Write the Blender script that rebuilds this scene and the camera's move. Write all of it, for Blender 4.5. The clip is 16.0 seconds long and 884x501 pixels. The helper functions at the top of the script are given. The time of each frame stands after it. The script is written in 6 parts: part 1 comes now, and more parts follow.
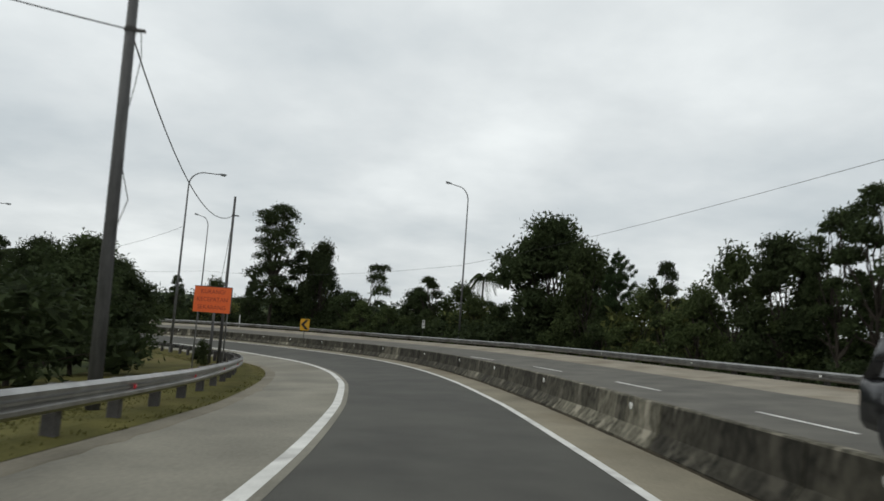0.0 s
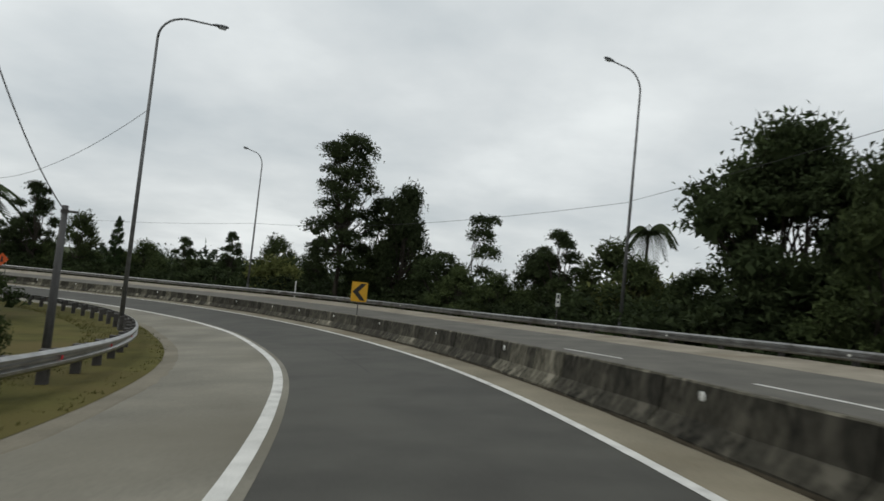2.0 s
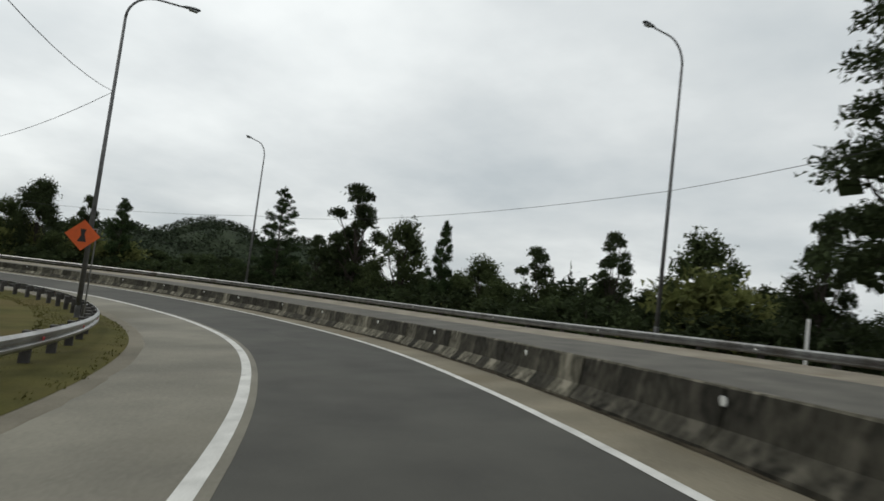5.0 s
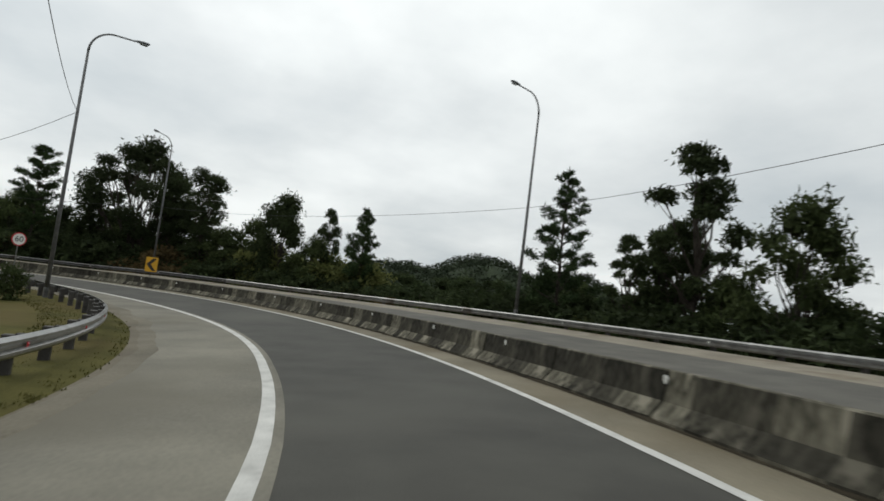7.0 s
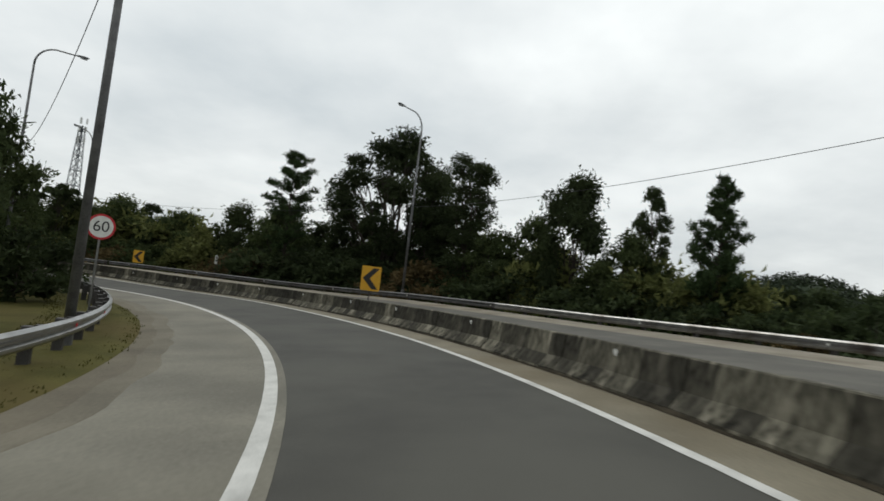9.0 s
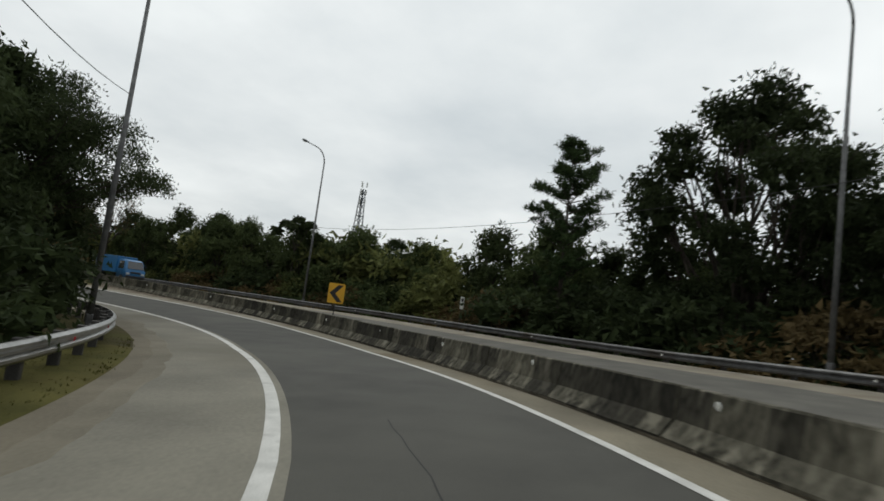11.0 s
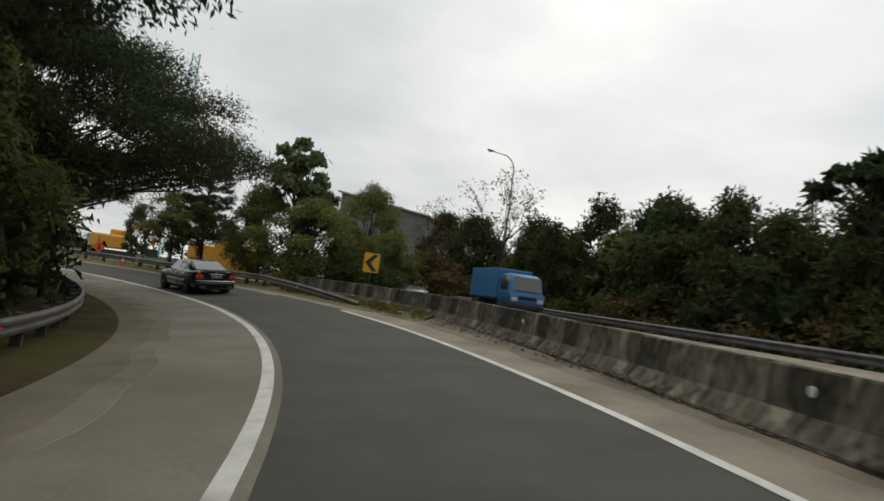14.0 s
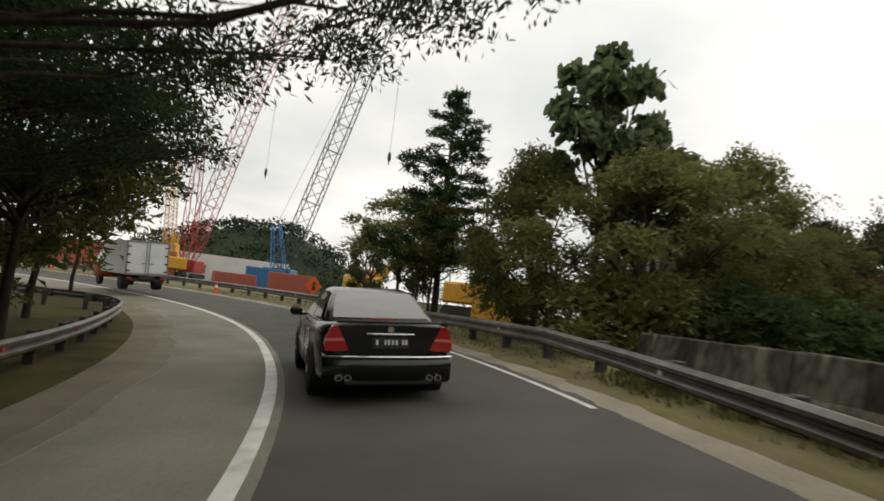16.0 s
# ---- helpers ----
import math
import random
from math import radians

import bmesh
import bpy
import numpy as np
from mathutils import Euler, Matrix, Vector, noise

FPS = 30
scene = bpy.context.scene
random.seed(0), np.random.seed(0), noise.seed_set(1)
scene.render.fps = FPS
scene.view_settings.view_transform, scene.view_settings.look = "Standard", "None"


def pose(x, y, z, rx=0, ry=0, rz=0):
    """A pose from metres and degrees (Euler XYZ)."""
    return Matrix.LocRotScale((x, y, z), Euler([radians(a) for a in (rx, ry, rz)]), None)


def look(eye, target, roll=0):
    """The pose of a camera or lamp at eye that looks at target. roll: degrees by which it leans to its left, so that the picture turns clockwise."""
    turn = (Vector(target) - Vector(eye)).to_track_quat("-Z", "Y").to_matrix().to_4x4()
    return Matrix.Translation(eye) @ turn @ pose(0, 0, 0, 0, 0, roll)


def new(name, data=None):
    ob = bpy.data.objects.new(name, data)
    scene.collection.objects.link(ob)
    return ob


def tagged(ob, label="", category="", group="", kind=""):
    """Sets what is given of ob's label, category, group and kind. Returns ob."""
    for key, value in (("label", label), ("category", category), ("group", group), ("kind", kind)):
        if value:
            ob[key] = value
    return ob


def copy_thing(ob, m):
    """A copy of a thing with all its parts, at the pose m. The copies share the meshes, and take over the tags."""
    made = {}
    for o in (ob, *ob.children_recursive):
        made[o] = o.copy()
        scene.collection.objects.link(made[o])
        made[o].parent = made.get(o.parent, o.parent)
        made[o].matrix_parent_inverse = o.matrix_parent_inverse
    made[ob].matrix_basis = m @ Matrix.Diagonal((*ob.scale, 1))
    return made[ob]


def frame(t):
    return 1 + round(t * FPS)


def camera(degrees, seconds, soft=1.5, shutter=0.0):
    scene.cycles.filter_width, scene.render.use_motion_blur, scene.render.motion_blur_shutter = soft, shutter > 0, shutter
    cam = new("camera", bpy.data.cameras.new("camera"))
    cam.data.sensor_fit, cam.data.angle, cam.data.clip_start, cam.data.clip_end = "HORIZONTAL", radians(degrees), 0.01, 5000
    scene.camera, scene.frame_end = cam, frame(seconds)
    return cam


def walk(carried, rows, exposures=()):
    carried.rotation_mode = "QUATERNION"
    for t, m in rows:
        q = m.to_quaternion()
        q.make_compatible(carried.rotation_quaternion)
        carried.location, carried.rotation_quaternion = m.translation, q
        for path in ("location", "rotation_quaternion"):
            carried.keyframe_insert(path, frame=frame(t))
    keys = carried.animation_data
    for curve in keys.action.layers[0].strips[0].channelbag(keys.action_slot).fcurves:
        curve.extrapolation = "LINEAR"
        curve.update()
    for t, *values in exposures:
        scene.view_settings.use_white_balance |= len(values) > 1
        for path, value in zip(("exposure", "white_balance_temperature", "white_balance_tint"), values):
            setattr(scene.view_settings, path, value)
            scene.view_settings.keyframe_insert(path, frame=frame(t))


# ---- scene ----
cam = camera(71.9, 16.0, soft=1.6, shutter=0.22)
PATH = [
    (0, (-0.295, -1.482, 0.443), (-0.265, 0.508, 0.636), 4.03),
    (0.5, (-0.377, 3.880, 0.150), (-0.417, 5.874, 0.295), 3.37),
    (1, (-0.737, 9.340, -0.157), (-0.848, 11.332, -0.015), 4.32),
    (1.5, (-1.374, 14.904, -0.499), (-1.567, 16.893, -0.425), 4.36),
    (2, (-2.374, 20.726, -0.743), (-2.666, 22.701, -0.636), 5.84),
    (2.5, (-3.987, 26.473, -1.100), (-4.465, 28.414, -1.048), 6.70),
    (3, (-6.000, 31.947, -1.454), (-6.634, 33.842, -1.372), 7.62),
    (3.5, (-8.472, 37.119, -1.795), (-9.308, 38.935, -1.737), 7.32),
    (4, (-11.493, 42.005, -2.074), (-12.508, 43.726, -1.979), 7.64),
    (4.2, (-12.762, 43.906, -2.159), (-13.822, 45.599, -2.056), 7.08),
    (4.5, (-14.811, 46.623, -2.275), (-15.964, 48.251, -2.129), 7.10),
    (5, (-18.661, 50.762, -2.472), (-20.002, 52.239, -2.333), 7.02),
    (5.5, (-23.021, 54.382, -2.673), (-24.517, 55.702, -2.540), 6.92),
    (6, (-27.770, 57.459, -2.882), (-29.397, 58.614, -2.749), 6.85),
    (6.3, (-30.755, 59.026, -2.976), (-32.445, 60.078, -2.786), 7.23),
    (6.5, (-32.814, 59.935, -3.073), (-34.543, 60.923, -2.883), 6.54),
    (7, (-38.086, 61.936, -3.292), (-39.918, 62.724, -3.139), 7.22),
    (7.5, (-43.496, 63.260, -3.342), (-45.404, 63.837, -3.175), 6.32),
    (8, (-48.889, 64.213, -3.479), (-50.844, 64.600, -3.311), 7.00),
    (8.2, (-50.977, 64.379, -3.533), (-52.946, 64.692, -3.373), 7.17),
    (8.5, (-54.085, 64.511, -3.590), (-56.073, 64.688, -3.457), 6.76),
    (9, (-59.222, 64.221, -3.670), (-61.216, 64.138, -3.541), 6.61),
    (9.5, (-64.303, 63.303, -3.724), (-66.275, 62.993, -3.599), 6.41),
    (10, (-69.299, 61.819, -3.812), (-71.228, 61.304, -3.688), 6.21),
    (10.3, (-72.245, 60.674, -3.848), (-74.136, 60.038, -3.707), 6.62),
    (10.5, (-74.127, 59.763, -3.874), (-75.987, 59.054, -3.679), 7.44),
    (11, (-78.713, 57.359, -3.944), (-80.491, 56.466, -3.747), 7.52),
    (11.5, (-82.970, 54.456, -4.047), (-84.665, 53.401, -3.921), 6.68),
    (12, (-86.871, 51.185, -4.187), (-88.450, 49.967, -4.040), 7.80),
    (12.5, (-90.518, 47.418, -4.210), (-91.957, 46.036, -4.079), 6.51),
    (13, (-93.684, 43.029, -4.233), (-94.942, 41.485, -4.049), 7.34),
    (13.5, (-96.461, 38.484, -4.310), (-97.521, 36.795, -4.153), 7.75),
    (14, (-98.614, 33.740, -4.353), (-99.473, 31.939, -4.218), 7.46),
    (14.5, (-100.221, 28.970, -4.391), (-100.870, 27.083, -4.263), 8.12),
    (15, (-101.402, 23.923, -4.313), (-101.829, 21.975, -4.162), 7.88),
    (15.5, (-102.005, 18.841, -4.337), (-102.210, 16.855, -4.220), 6.52),
    (16, (-101.960, 13.893, -4.396), (-101.942, 11.901, -4.225), 6.76),
]
EXPOSURES = [(0, -0.16, 6450, 7), (2, -0.25, 6450, 7), (3.5, -0.28, 6450, 7), (5.5, -0.24, 6500, 7), (7.5, -0.22, 6500, 7), (11, -0.28, 6500, 7), (13.2, -0.32, 6600, 7), (14.5, 0.0, 6950, 10), (15.2, 0.1, 7050, 10), (16, 0.14, 7150, 10)]
walk(cam, [(t, look(eye, target, roll)) for t, eye, target, roll in PATH], EXPOSURES)

# ---------------------------------------------------------------- world and light
world = bpy.data.worlds.new("overcast_sky")
scene.world = world
world.use_nodes = True
wn, wl = world.node_tree.nodes, world.node_tree.links
wn.clear()
SUN_EL, SUN_ROT = radians(52), radians(245)


def wnode(kind, **inputs):
    nd = wn.new(kind)
    for key, value in inputs.items():
        nd.inputs[key].default_value = value
    return nd


w_out, w_bg = wn.new("ShaderNodeOutputWorld"), wn.new("ShaderNodeBackground")
sky = wn.new("ShaderNodeTexSky")
sky.sky_type, sky.sun_disc, sky.sun_elevation, sky.sun_rotation = "NISHITA", False, SUN_EL, SUN_ROT
sky.dust_density = 3.0
w_co = wn.new("ShaderNodeTexCoord")
w_sep = wn.new("ShaderNodeSeparateXYZ")
wl.new(w_co.outputs["Generated"], w_sep.inputs[0])
# the cloud deck: directions laid on to a plane overhead
w_up = wn.new("ShaderNodeMath"); w_up.operation = "MAXIMUM"; w_up.inputs[1].default_value = 0.0
wl.new(w_sep.outputs["Z"], w_up.inputs[0])
w_add = wn.new("ShaderNodeMath"); w_add.operation = "ADD"; w_add.inputs[1].default_value = 0.22
wl.new(w_up.outputs[0], w_add.inputs[0])
w_dx = wn.new("ShaderNodeMath"); w_dx.operation = "DIVIDE"
w_dy = wn.new("ShaderNodeMath"); w_dy.operation = "DIVIDE"
wl.new(w_sep.outputs["X"], w_dx.inputs[0]); wl.new(w_add.outputs[0], w_dx.inputs[1])
wl.new(w_sep.outputs["Y"], w_dy.inputs[0]); wl.new(w_add.outputs[0], w_dy.inputs[1])
w_vec = wn.new("ShaderNodeCombineXYZ")
wl.new(w_dx.outputs[0], w_vec.inputs["X"]); wl.new(w_dy.outputs[0], w_vec.inputs["Y"])
w_n1 = wnode("ShaderNodeTexNoise", Scale=0.75, Detail=7.0, Roughness=0.52)
wl.new(w_vec.outputs[0], w_n1.inputs["Vector"])
w_ramp = wn.new("ShaderNodeValToRGB")
els = w_ramp.color_ramp.elements
els[0].position, els[0].color = 0.34, (0.55, 0.59, 0.62, 1)
els[1].position, els[1].color = 0.64, (0.90, 0.92, 0.925, 1)
e_mid = els.new(0.5); e_mid.color = (0.72, 0.745, 0.76, 1)
wl.new(w_n1.outputs["Fac"], w_ramp.inputs[0])
# an overcast sky is brighter towards the zenith
w_grad = wn.new("ShaderNodeMath"); w_grad.operation = "MULTIPLY_ADD"
w_grad.inputs[1].default_value, w_grad.inputs[2].default_value = 0.12, 0.965
wl.new(w_up.outputs[0], w_grad.inputs[0])
w_mul = wn.new("ShaderNodeVectorMath"); w_mul.operation = "SCALE"
wl.new(w_ramp.outputs[0], w_mul.inputs[0]); wl.new(w_grad.outputs[0], w_mul.inputs["Scale"])
# the deck is brighter round the hidden sun
w_dot = wn.new("ShaderNodeVectorMath"); w_dot.operation = "DOT_PRODUCT"
w_dot.inputs[1].default_value = (math.sin(SUN_ROT) * math.cos(SUN_EL), math.cos(SUN_ROT) * math.cos(SUN_EL), math.sin(SUN_EL))
wl.new(w_co.outputs["Generated"], w_dot.inputs[0])
w_pos = wn.new("ShaderNodeMath"); w_pos.operation = "MAXIMUM"; w_pos.inputs[1].default_value = 0.0
wl.new(w_dot.outputs["Value"], w_pos.inputs[0])
w_pow = wn.new("ShaderNodeMath"); w_pow.operation = "POWER"; w_pow.inputs[1].default_value = 2.0
wl.new(w_pos.outputs[0], w_pow.inputs[0])
w_glow = wn.new("ShaderNodeMath"); w_glow.operation = "MULTIPLY_ADD"
w_glow.inputs[1].default_value, w_glow.inputs[2].default_value = 0.24, 1.0
wl.new(w_pow.outputs[0], w_glow.inputs[0])
w_deck = wn.new("ShaderNodeVectorMath"); w_deck.operation = "SCALE"
wl.new(w_mul.outputs[0], w_deck.inputs[0]); wl.new(w_glow.outputs[0], w_deck.inputs["Scale"])
w_sky = wn.new("ShaderNodeVectorMath"); w_sky.operation = "SCALE"; w_sky.inputs["Scale"].default_value = 0.08
wl.new(sky.outputs[0], w_sky.inputs[0])
w_mix = wn.new("ShaderNodeMix"); w_mix.data_type = "RGBA"; w_mix.inputs[0].default_value = 0.93
wl.new(w_sky.outputs[0], w_mix.inputs["A"]); wl.new(w_deck.outputs[0], w_mix.inputs["B"])
wl.new(w_mix.outputs["Result"], w_bg.inputs["Color"])
w_bg.inputs["Strength"].default_value = 1.18
wl.new(w_bg.outputs[0], w_out.inputs[0])

sun_data = bpy.data.lights.new("sun", "SUN")
sun_data.energy, sun_data.angle, sun_data.color = 0.5, radians(25), (1.0, 0.97, 0.92)
sun = new("sun", sun_data)
sun.matrix_world = look((100 * math.sin(SUN_ROT) * math.cos(SUN_EL), 100 * math.cos(SUN_ROT) * math.cos(SUN_EL), 100 * math.sin(SUN_EL)), (0, 0, 0))

# ---------------------------------------------------------------- materials


def material(name, dark, light, scale=6.0, rough=0.8, bump=0.15, metal=0.0, fine=8.0, spread=(0.35, 0.65), vary=0.0, island=0.0, space="Object", coat=0.0, translucent=0.0, distort=0.0, stretch=None, patch=None, gloss=0.5):
    """A surface whose colour runs between two tones at two sizes, with fine relief. vary: how much one object differs from the next."""
    m = bpy.data.materials.new(name)
    m.use_nodes = True
    n, l = m.node_tree.nodes, m.node_tree.links
    bs = n["Principled BSDF"]
    co = n.new("ShaderNodeTexCoord")
    mp = n.new("ShaderNodeMapping")
    mp.inputs["Scale"].default_value = stretch or (1, 1, 1)
    l.new(co.outputs[space], mp.inputs[0])
    a = n.new("ShaderNodeTexNoise")
    a.inputs["Scale"].default_value, a.inputs["Detail"].default_value, a.inputs["Distortion"].default_value = scale, 6.0, distort
    b = n.new("ShaderNodeTexNoise")
    b.inputs["Scale"].default_value, b.inputs["Detail"].default_value = scale * fine, 4.0
    l.new(mp.outputs[0], a.inputs[0]); l.new(mp.outputs[0], b.inputs[0])
    mx = n.new("ShaderNodeMath"); mx.operation = "MULTIPLY_ADD"; mx.inputs[1].default_value = 0.35
    l.new(b.outputs["Fac"], mx.inputs[0])
    sc = n.new("ShaderNodeMath"); sc.operation = "MULTIPLY"; sc.inputs[1].default_value = 0.65
    l.new(a.outputs["Fac"], sc.inputs[0]); l.new(sc.outputs[0], mx.inputs[2])
    rp_ = n.new("ShaderNodeValToRGB")
    rp_.color_ramp.elements[0].position, rp_.color_ramp.elements[0].color = spread[0], (*dark, 1)
    rp_.color_ramp.elements[1].position, rp_.color_ramp.elements[1].color = spread[1], (*light, 1)
    l.new(mx.outputs[0], rp_.inputs[0])
    colour = rp_.outputs[0]
    if patch:
        # large stains of a second tone
        tone, size, lo, hi = patch
        c = n.new("ShaderNodeTexNoise"); c.inputs["Scale"].default_value, c.inputs["Detail"].default_value = size, 5.0
        l.new(mp.outputs[0], c.inputs[0])
        cr = n.new("ShaderNodeMapRange"); cr.inputs["From Min"].default_value, cr.inputs["From Max"].default_value = lo, hi
        l.new(c.outputs["Fac"], cr.inputs[0])
        pm = n.new("ShaderNodeMix"); pm.data_type = "RGBA"; pm.inputs["B"].default_value = (*tone, 1)
        l.new(cr.outputs[0], pm.inputs[0]); l.new(colour, pm.inputs["A"])
        colour = pm.outputs["Result"]
    if vary or island:
        hs = n.new("ShaderNodeHueSaturation")
        info = n.new("ShaderNodeObjectInfo") if vary else n.new("ShaderNodeNewGeometry")
        vr = n.new("ShaderNodeMapRange")
        w = vary or island
        vr.inputs["To Min"].default_value, vr.inputs["To Max"].default_value = 1 - w, 1 + w
        l.new(info.outputs["Random" if vary else "Random Per Island"], vr.inputs[0])
        l.new(vr.outputs[0], hs.inputs["Value"]); l.new(colour, hs.inputs["Color"])
        colour = hs.outputs[0]
        if vary and island:
            geo = n.new("ShaderNodeNewGeometry")
            h2 = n.new("ShaderNodeHueSaturation"); v2 = n.new("ShaderNodeMapRange")
            v2.inputs["To Min"].default_value, v2.inputs["To Max"].default_value = 1 - island, 1 + island
            l.new(geo.outputs["Random Per Island"], v2.inputs[0]); l.new(v2.outputs[0], h2.inputs["Value"]); l.new(colour, h2.inputs["Color"])
            colour = h2.outputs[0]
    l.new(colour, bs.inputs["Base Color"])
    bs.inputs["Roughness"].default_value, bs.inputs["Metallic"].default_value = rough, metal
    bs.inputs["Specular IOR Level"].default_value = gloss
    if coat:
        bs.inputs["Coat Weight"].default_value, bs.inputs["Coat Roughness"].default_value = coat, 0.06
    if bump:
        bp = n.new("ShaderNodeBump"); bp.inputs["Strength"].default_value, bp.inputs["Distance"].default_value = bump, 0.02
        l.new(mx.outputs[0], bp.inputs["Height"]); l.new(bp.outputs[0], bs.inputs["Normal"])
    if translucent:
        tr = n.new("ShaderNodeBsdfTranslucent"); ms = n.new("ShaderNodeMixShader"); ms.inputs[0].default_value = translucent
        l.new(colour, tr.inputs[0]); l.new(bs.outputs[0], ms.inputs[1]); l.new(tr.outputs[0], ms.inputs[2])
        l.new(ms.outputs[0], n["Material Output"].inputs[0])
    return m


M_ASPHALT = material("asphalt", (0.033, 0.031, 0.025), (0.060, 0.058, 0.047), 0.9, 0.86, 0.35, fine=60, patch=((0.071, 0.068, 0.055), 0.18, 0.5, 0.75))
M_ASPHALT_OLD = material("asphalt_worn", (0.064, 0.060, 0.050), (0.118, 0.111, 0.092), 0.8, 0.9, 0.35, fine=60)
M_SHOULDER = material("shoulder_concrete", (0.124, 0.115, 0.090), (0.222, 0.207, 0.162), 0.5, 0.9, 0.25, fine=40, patch=((0.124, 0.112, 0.081), 0.14, 0.52, 0.7))
M_EDGE = material("edge_concrete", (0.128, 0.112, 0.077), (0.232, 0.204, 0.144), 0.7, 0.92, 0.3, fine=40, patch=((0.130, 0.103, 0.059), 0.3, 0.5, 0.72))
M_PAINT = material("road_paint", (0.44, 0.435, 0.405), (0.65, 0.64, 0.60), 2.5, 0.7, 0.2, fine=20, patch=((0.32, 0.31, 0.29), 1.4, 0.60, 0.74))
def barrier_tone(name, k):
    return material(name, (0.024 * k, 0.0225 * k, 0.016 * k), (0.112 * k, 0.104 * k, 0.079 * k), 1.7, 0.95, 0.6, fine=6, spread=(0.36, 0.64), vary=0.2, distort=2.2, stretch=(1.6, 1.6, 0.8), patch=((0.165 * k, 0.152 * k, 0.118 * k), 2.1, 0.55, 0.66), gloss=0.2)


M_BARRIERS = [barrier_tone("barrier_concrete_stained", 0.46), barrier_tone("barrier_concrete", 0.70), barrier_tone("barrier_concrete_washed_skylit", 1.5)]
M_GALV = material("galvanised_steel", (0.21, 0.208, 0.20), (0.37, 0.367, 0.355), 3.0, 0.30, 0.05, metal=1.0, fine=20, patch=((0.10, 0.082, 0.066), 0.6, 0.56, 0.75))
M_GALV_OLD = material("weathered_steel", (0.07, 0.07, 0.07), (0.15, 0.15, 0.15), 3.0, 0.45, 0.05, metal=0.7, fine=20, patch=((0.06, 0.048, 0.038), 0.6, 0.52, 0.72))
# dull steel; on the inner rail its dark tone also paints in tree shade
M_GALV_DULL_SHADED = material("dull_shaded_steel", (0.075, 0.07, 0.064), (0.18, 0.17, 0.158), 3.0, 0.42, 0.05, metal=0.7, fine=20, patch=((0.075, 0.058, 0.044), 0.6, 0.5, 0.72))
M_POST = material("post_steel", (0.04, 0.037, 0.034), (0.09, 0.084, 0.078), 5.0, 0.7, 0.1, metal=0.3, vary=0.2)
M_POLE = material("lamp_post_steel", (0.085, 0.085, 0.085), (0.17, 0.17, 0.168), 4.0, 0.55, 0.05, metal=0.4)
M_WOODPOLE = material("dark_pole", (0.045, 0.044, 0.043), (0.10, 0.098, 0.096), 3.0, 0.75, 0.2, stretch=(4, 4, 0.4))
M_WIRE = material("cable", (0.02, 0.02, 0.02), (0.035, 0.035, 0.035), 9.0, 0.7, 0)
M_GRASS = material("verge_grass", (0.052, 0.050, 0.014), (0.108, 0.098, 0.031), 0.8, 0.95, 0.5, fine=30, gloss=0.08, patch=((0.098, 0.079, 0.030), 0.22, 0.48, 0.68))
M_GROUND = material("rough_ground", (0.020, 0.030, 0.009), (0.052, 0.060, 0.018), 0.25, 0.95, 0.5, fine=30, gloss=0.08)
M_BLADE = material("grass_blades", (0.050, 0.051, 0.014), (0.108, 0.100, 0.032), 0.7, 0.9, 0, gloss=0.1, island=0.15, translucent=0.25)
M_CRACK = material("crack_filler", (0.016, 0.016, 0.015), (0.028, 0.027, 0.026), 3.0, 0.95, 0.1)
M_DUST_THIN = material("thin_dust", (0.092, 0.077, 0.051), (0.169, 0.147, 0.103), 0.7, 0.93, 0.35, fine=30)
M_DUST_FAINT = material("faint_dust", (0.106, 0.093, 0.066), (0.193, 0.172, 0.126), 0.7, 0.93, 0.35, fine=30)
M_DIRT = material("dirt", (0.105, 0.082, 0.056), (0.24, 0.20, 0.145), 0.9, 0.95, 0.5, fine=25)
M_FOOT = material("dark_foot_tone", (0.018, 0.015, 0.010), (0.060, 0.050, 0.034), 2.5, 0.95, 0.5, fine=14, gloss=0.1)
M_SAND = material("sandy_concrete", (0.158, 0.138, 0.102), (0.285, 0.252, 0.195), 0.8, 0.93, 0.4, fine=30, patch=((0.15, 0.118, 0.075), 0.5, 0.52, 0.7))
M_DRYGRASS = material("dry_grass", (0.070, 0.063, 0.018), (0.165, 0.142, 0.050), 0.9, 0.95, 0.5, fine=30, patch=((0.13, 0.10, 0.052), 0.4, 0.5, 0.68))
M_DRYBLADE = material("dry_grass_blades", (0.095, 0.090, 0.026), (0.20, 0.18, 0.066), 0.7, 0.9, 0, gloss=0.1, island=0.2, translucent=0.25)
# brown litter, its tone also lowered for the deep shade under the trees
M_FLOOR = material("shaded_leaf_litter", (0.030, 0.024, 0.012), (0.080, 0.066, 0.030), 0.9, 0.95, 0.6, fine=30, gloss=0.08, patch=((0.060, 0.058, 0.018), 0.3, 0.5, 0.68))
M_STONE = material("loose_stone", (0.09, 0.072, 0.052), (0.24, 0.205, 0.16), 3.0, 0.95, 0.3, island=0.4)
M_LITTER = material("litter_paper", (0.42, 0.42, 0.40), (0.72, 0.72, 0.70), 9.0, 0.8, 0.2, vary=0.2)
M_BARK = material("bark", (0.024, 0.020, 0.016), (0.070, 0.060, 0.048), 3.0, 0.92, 0.6, stretch=(3, 3, 0.6), vary=0.15, gloss=0.1)
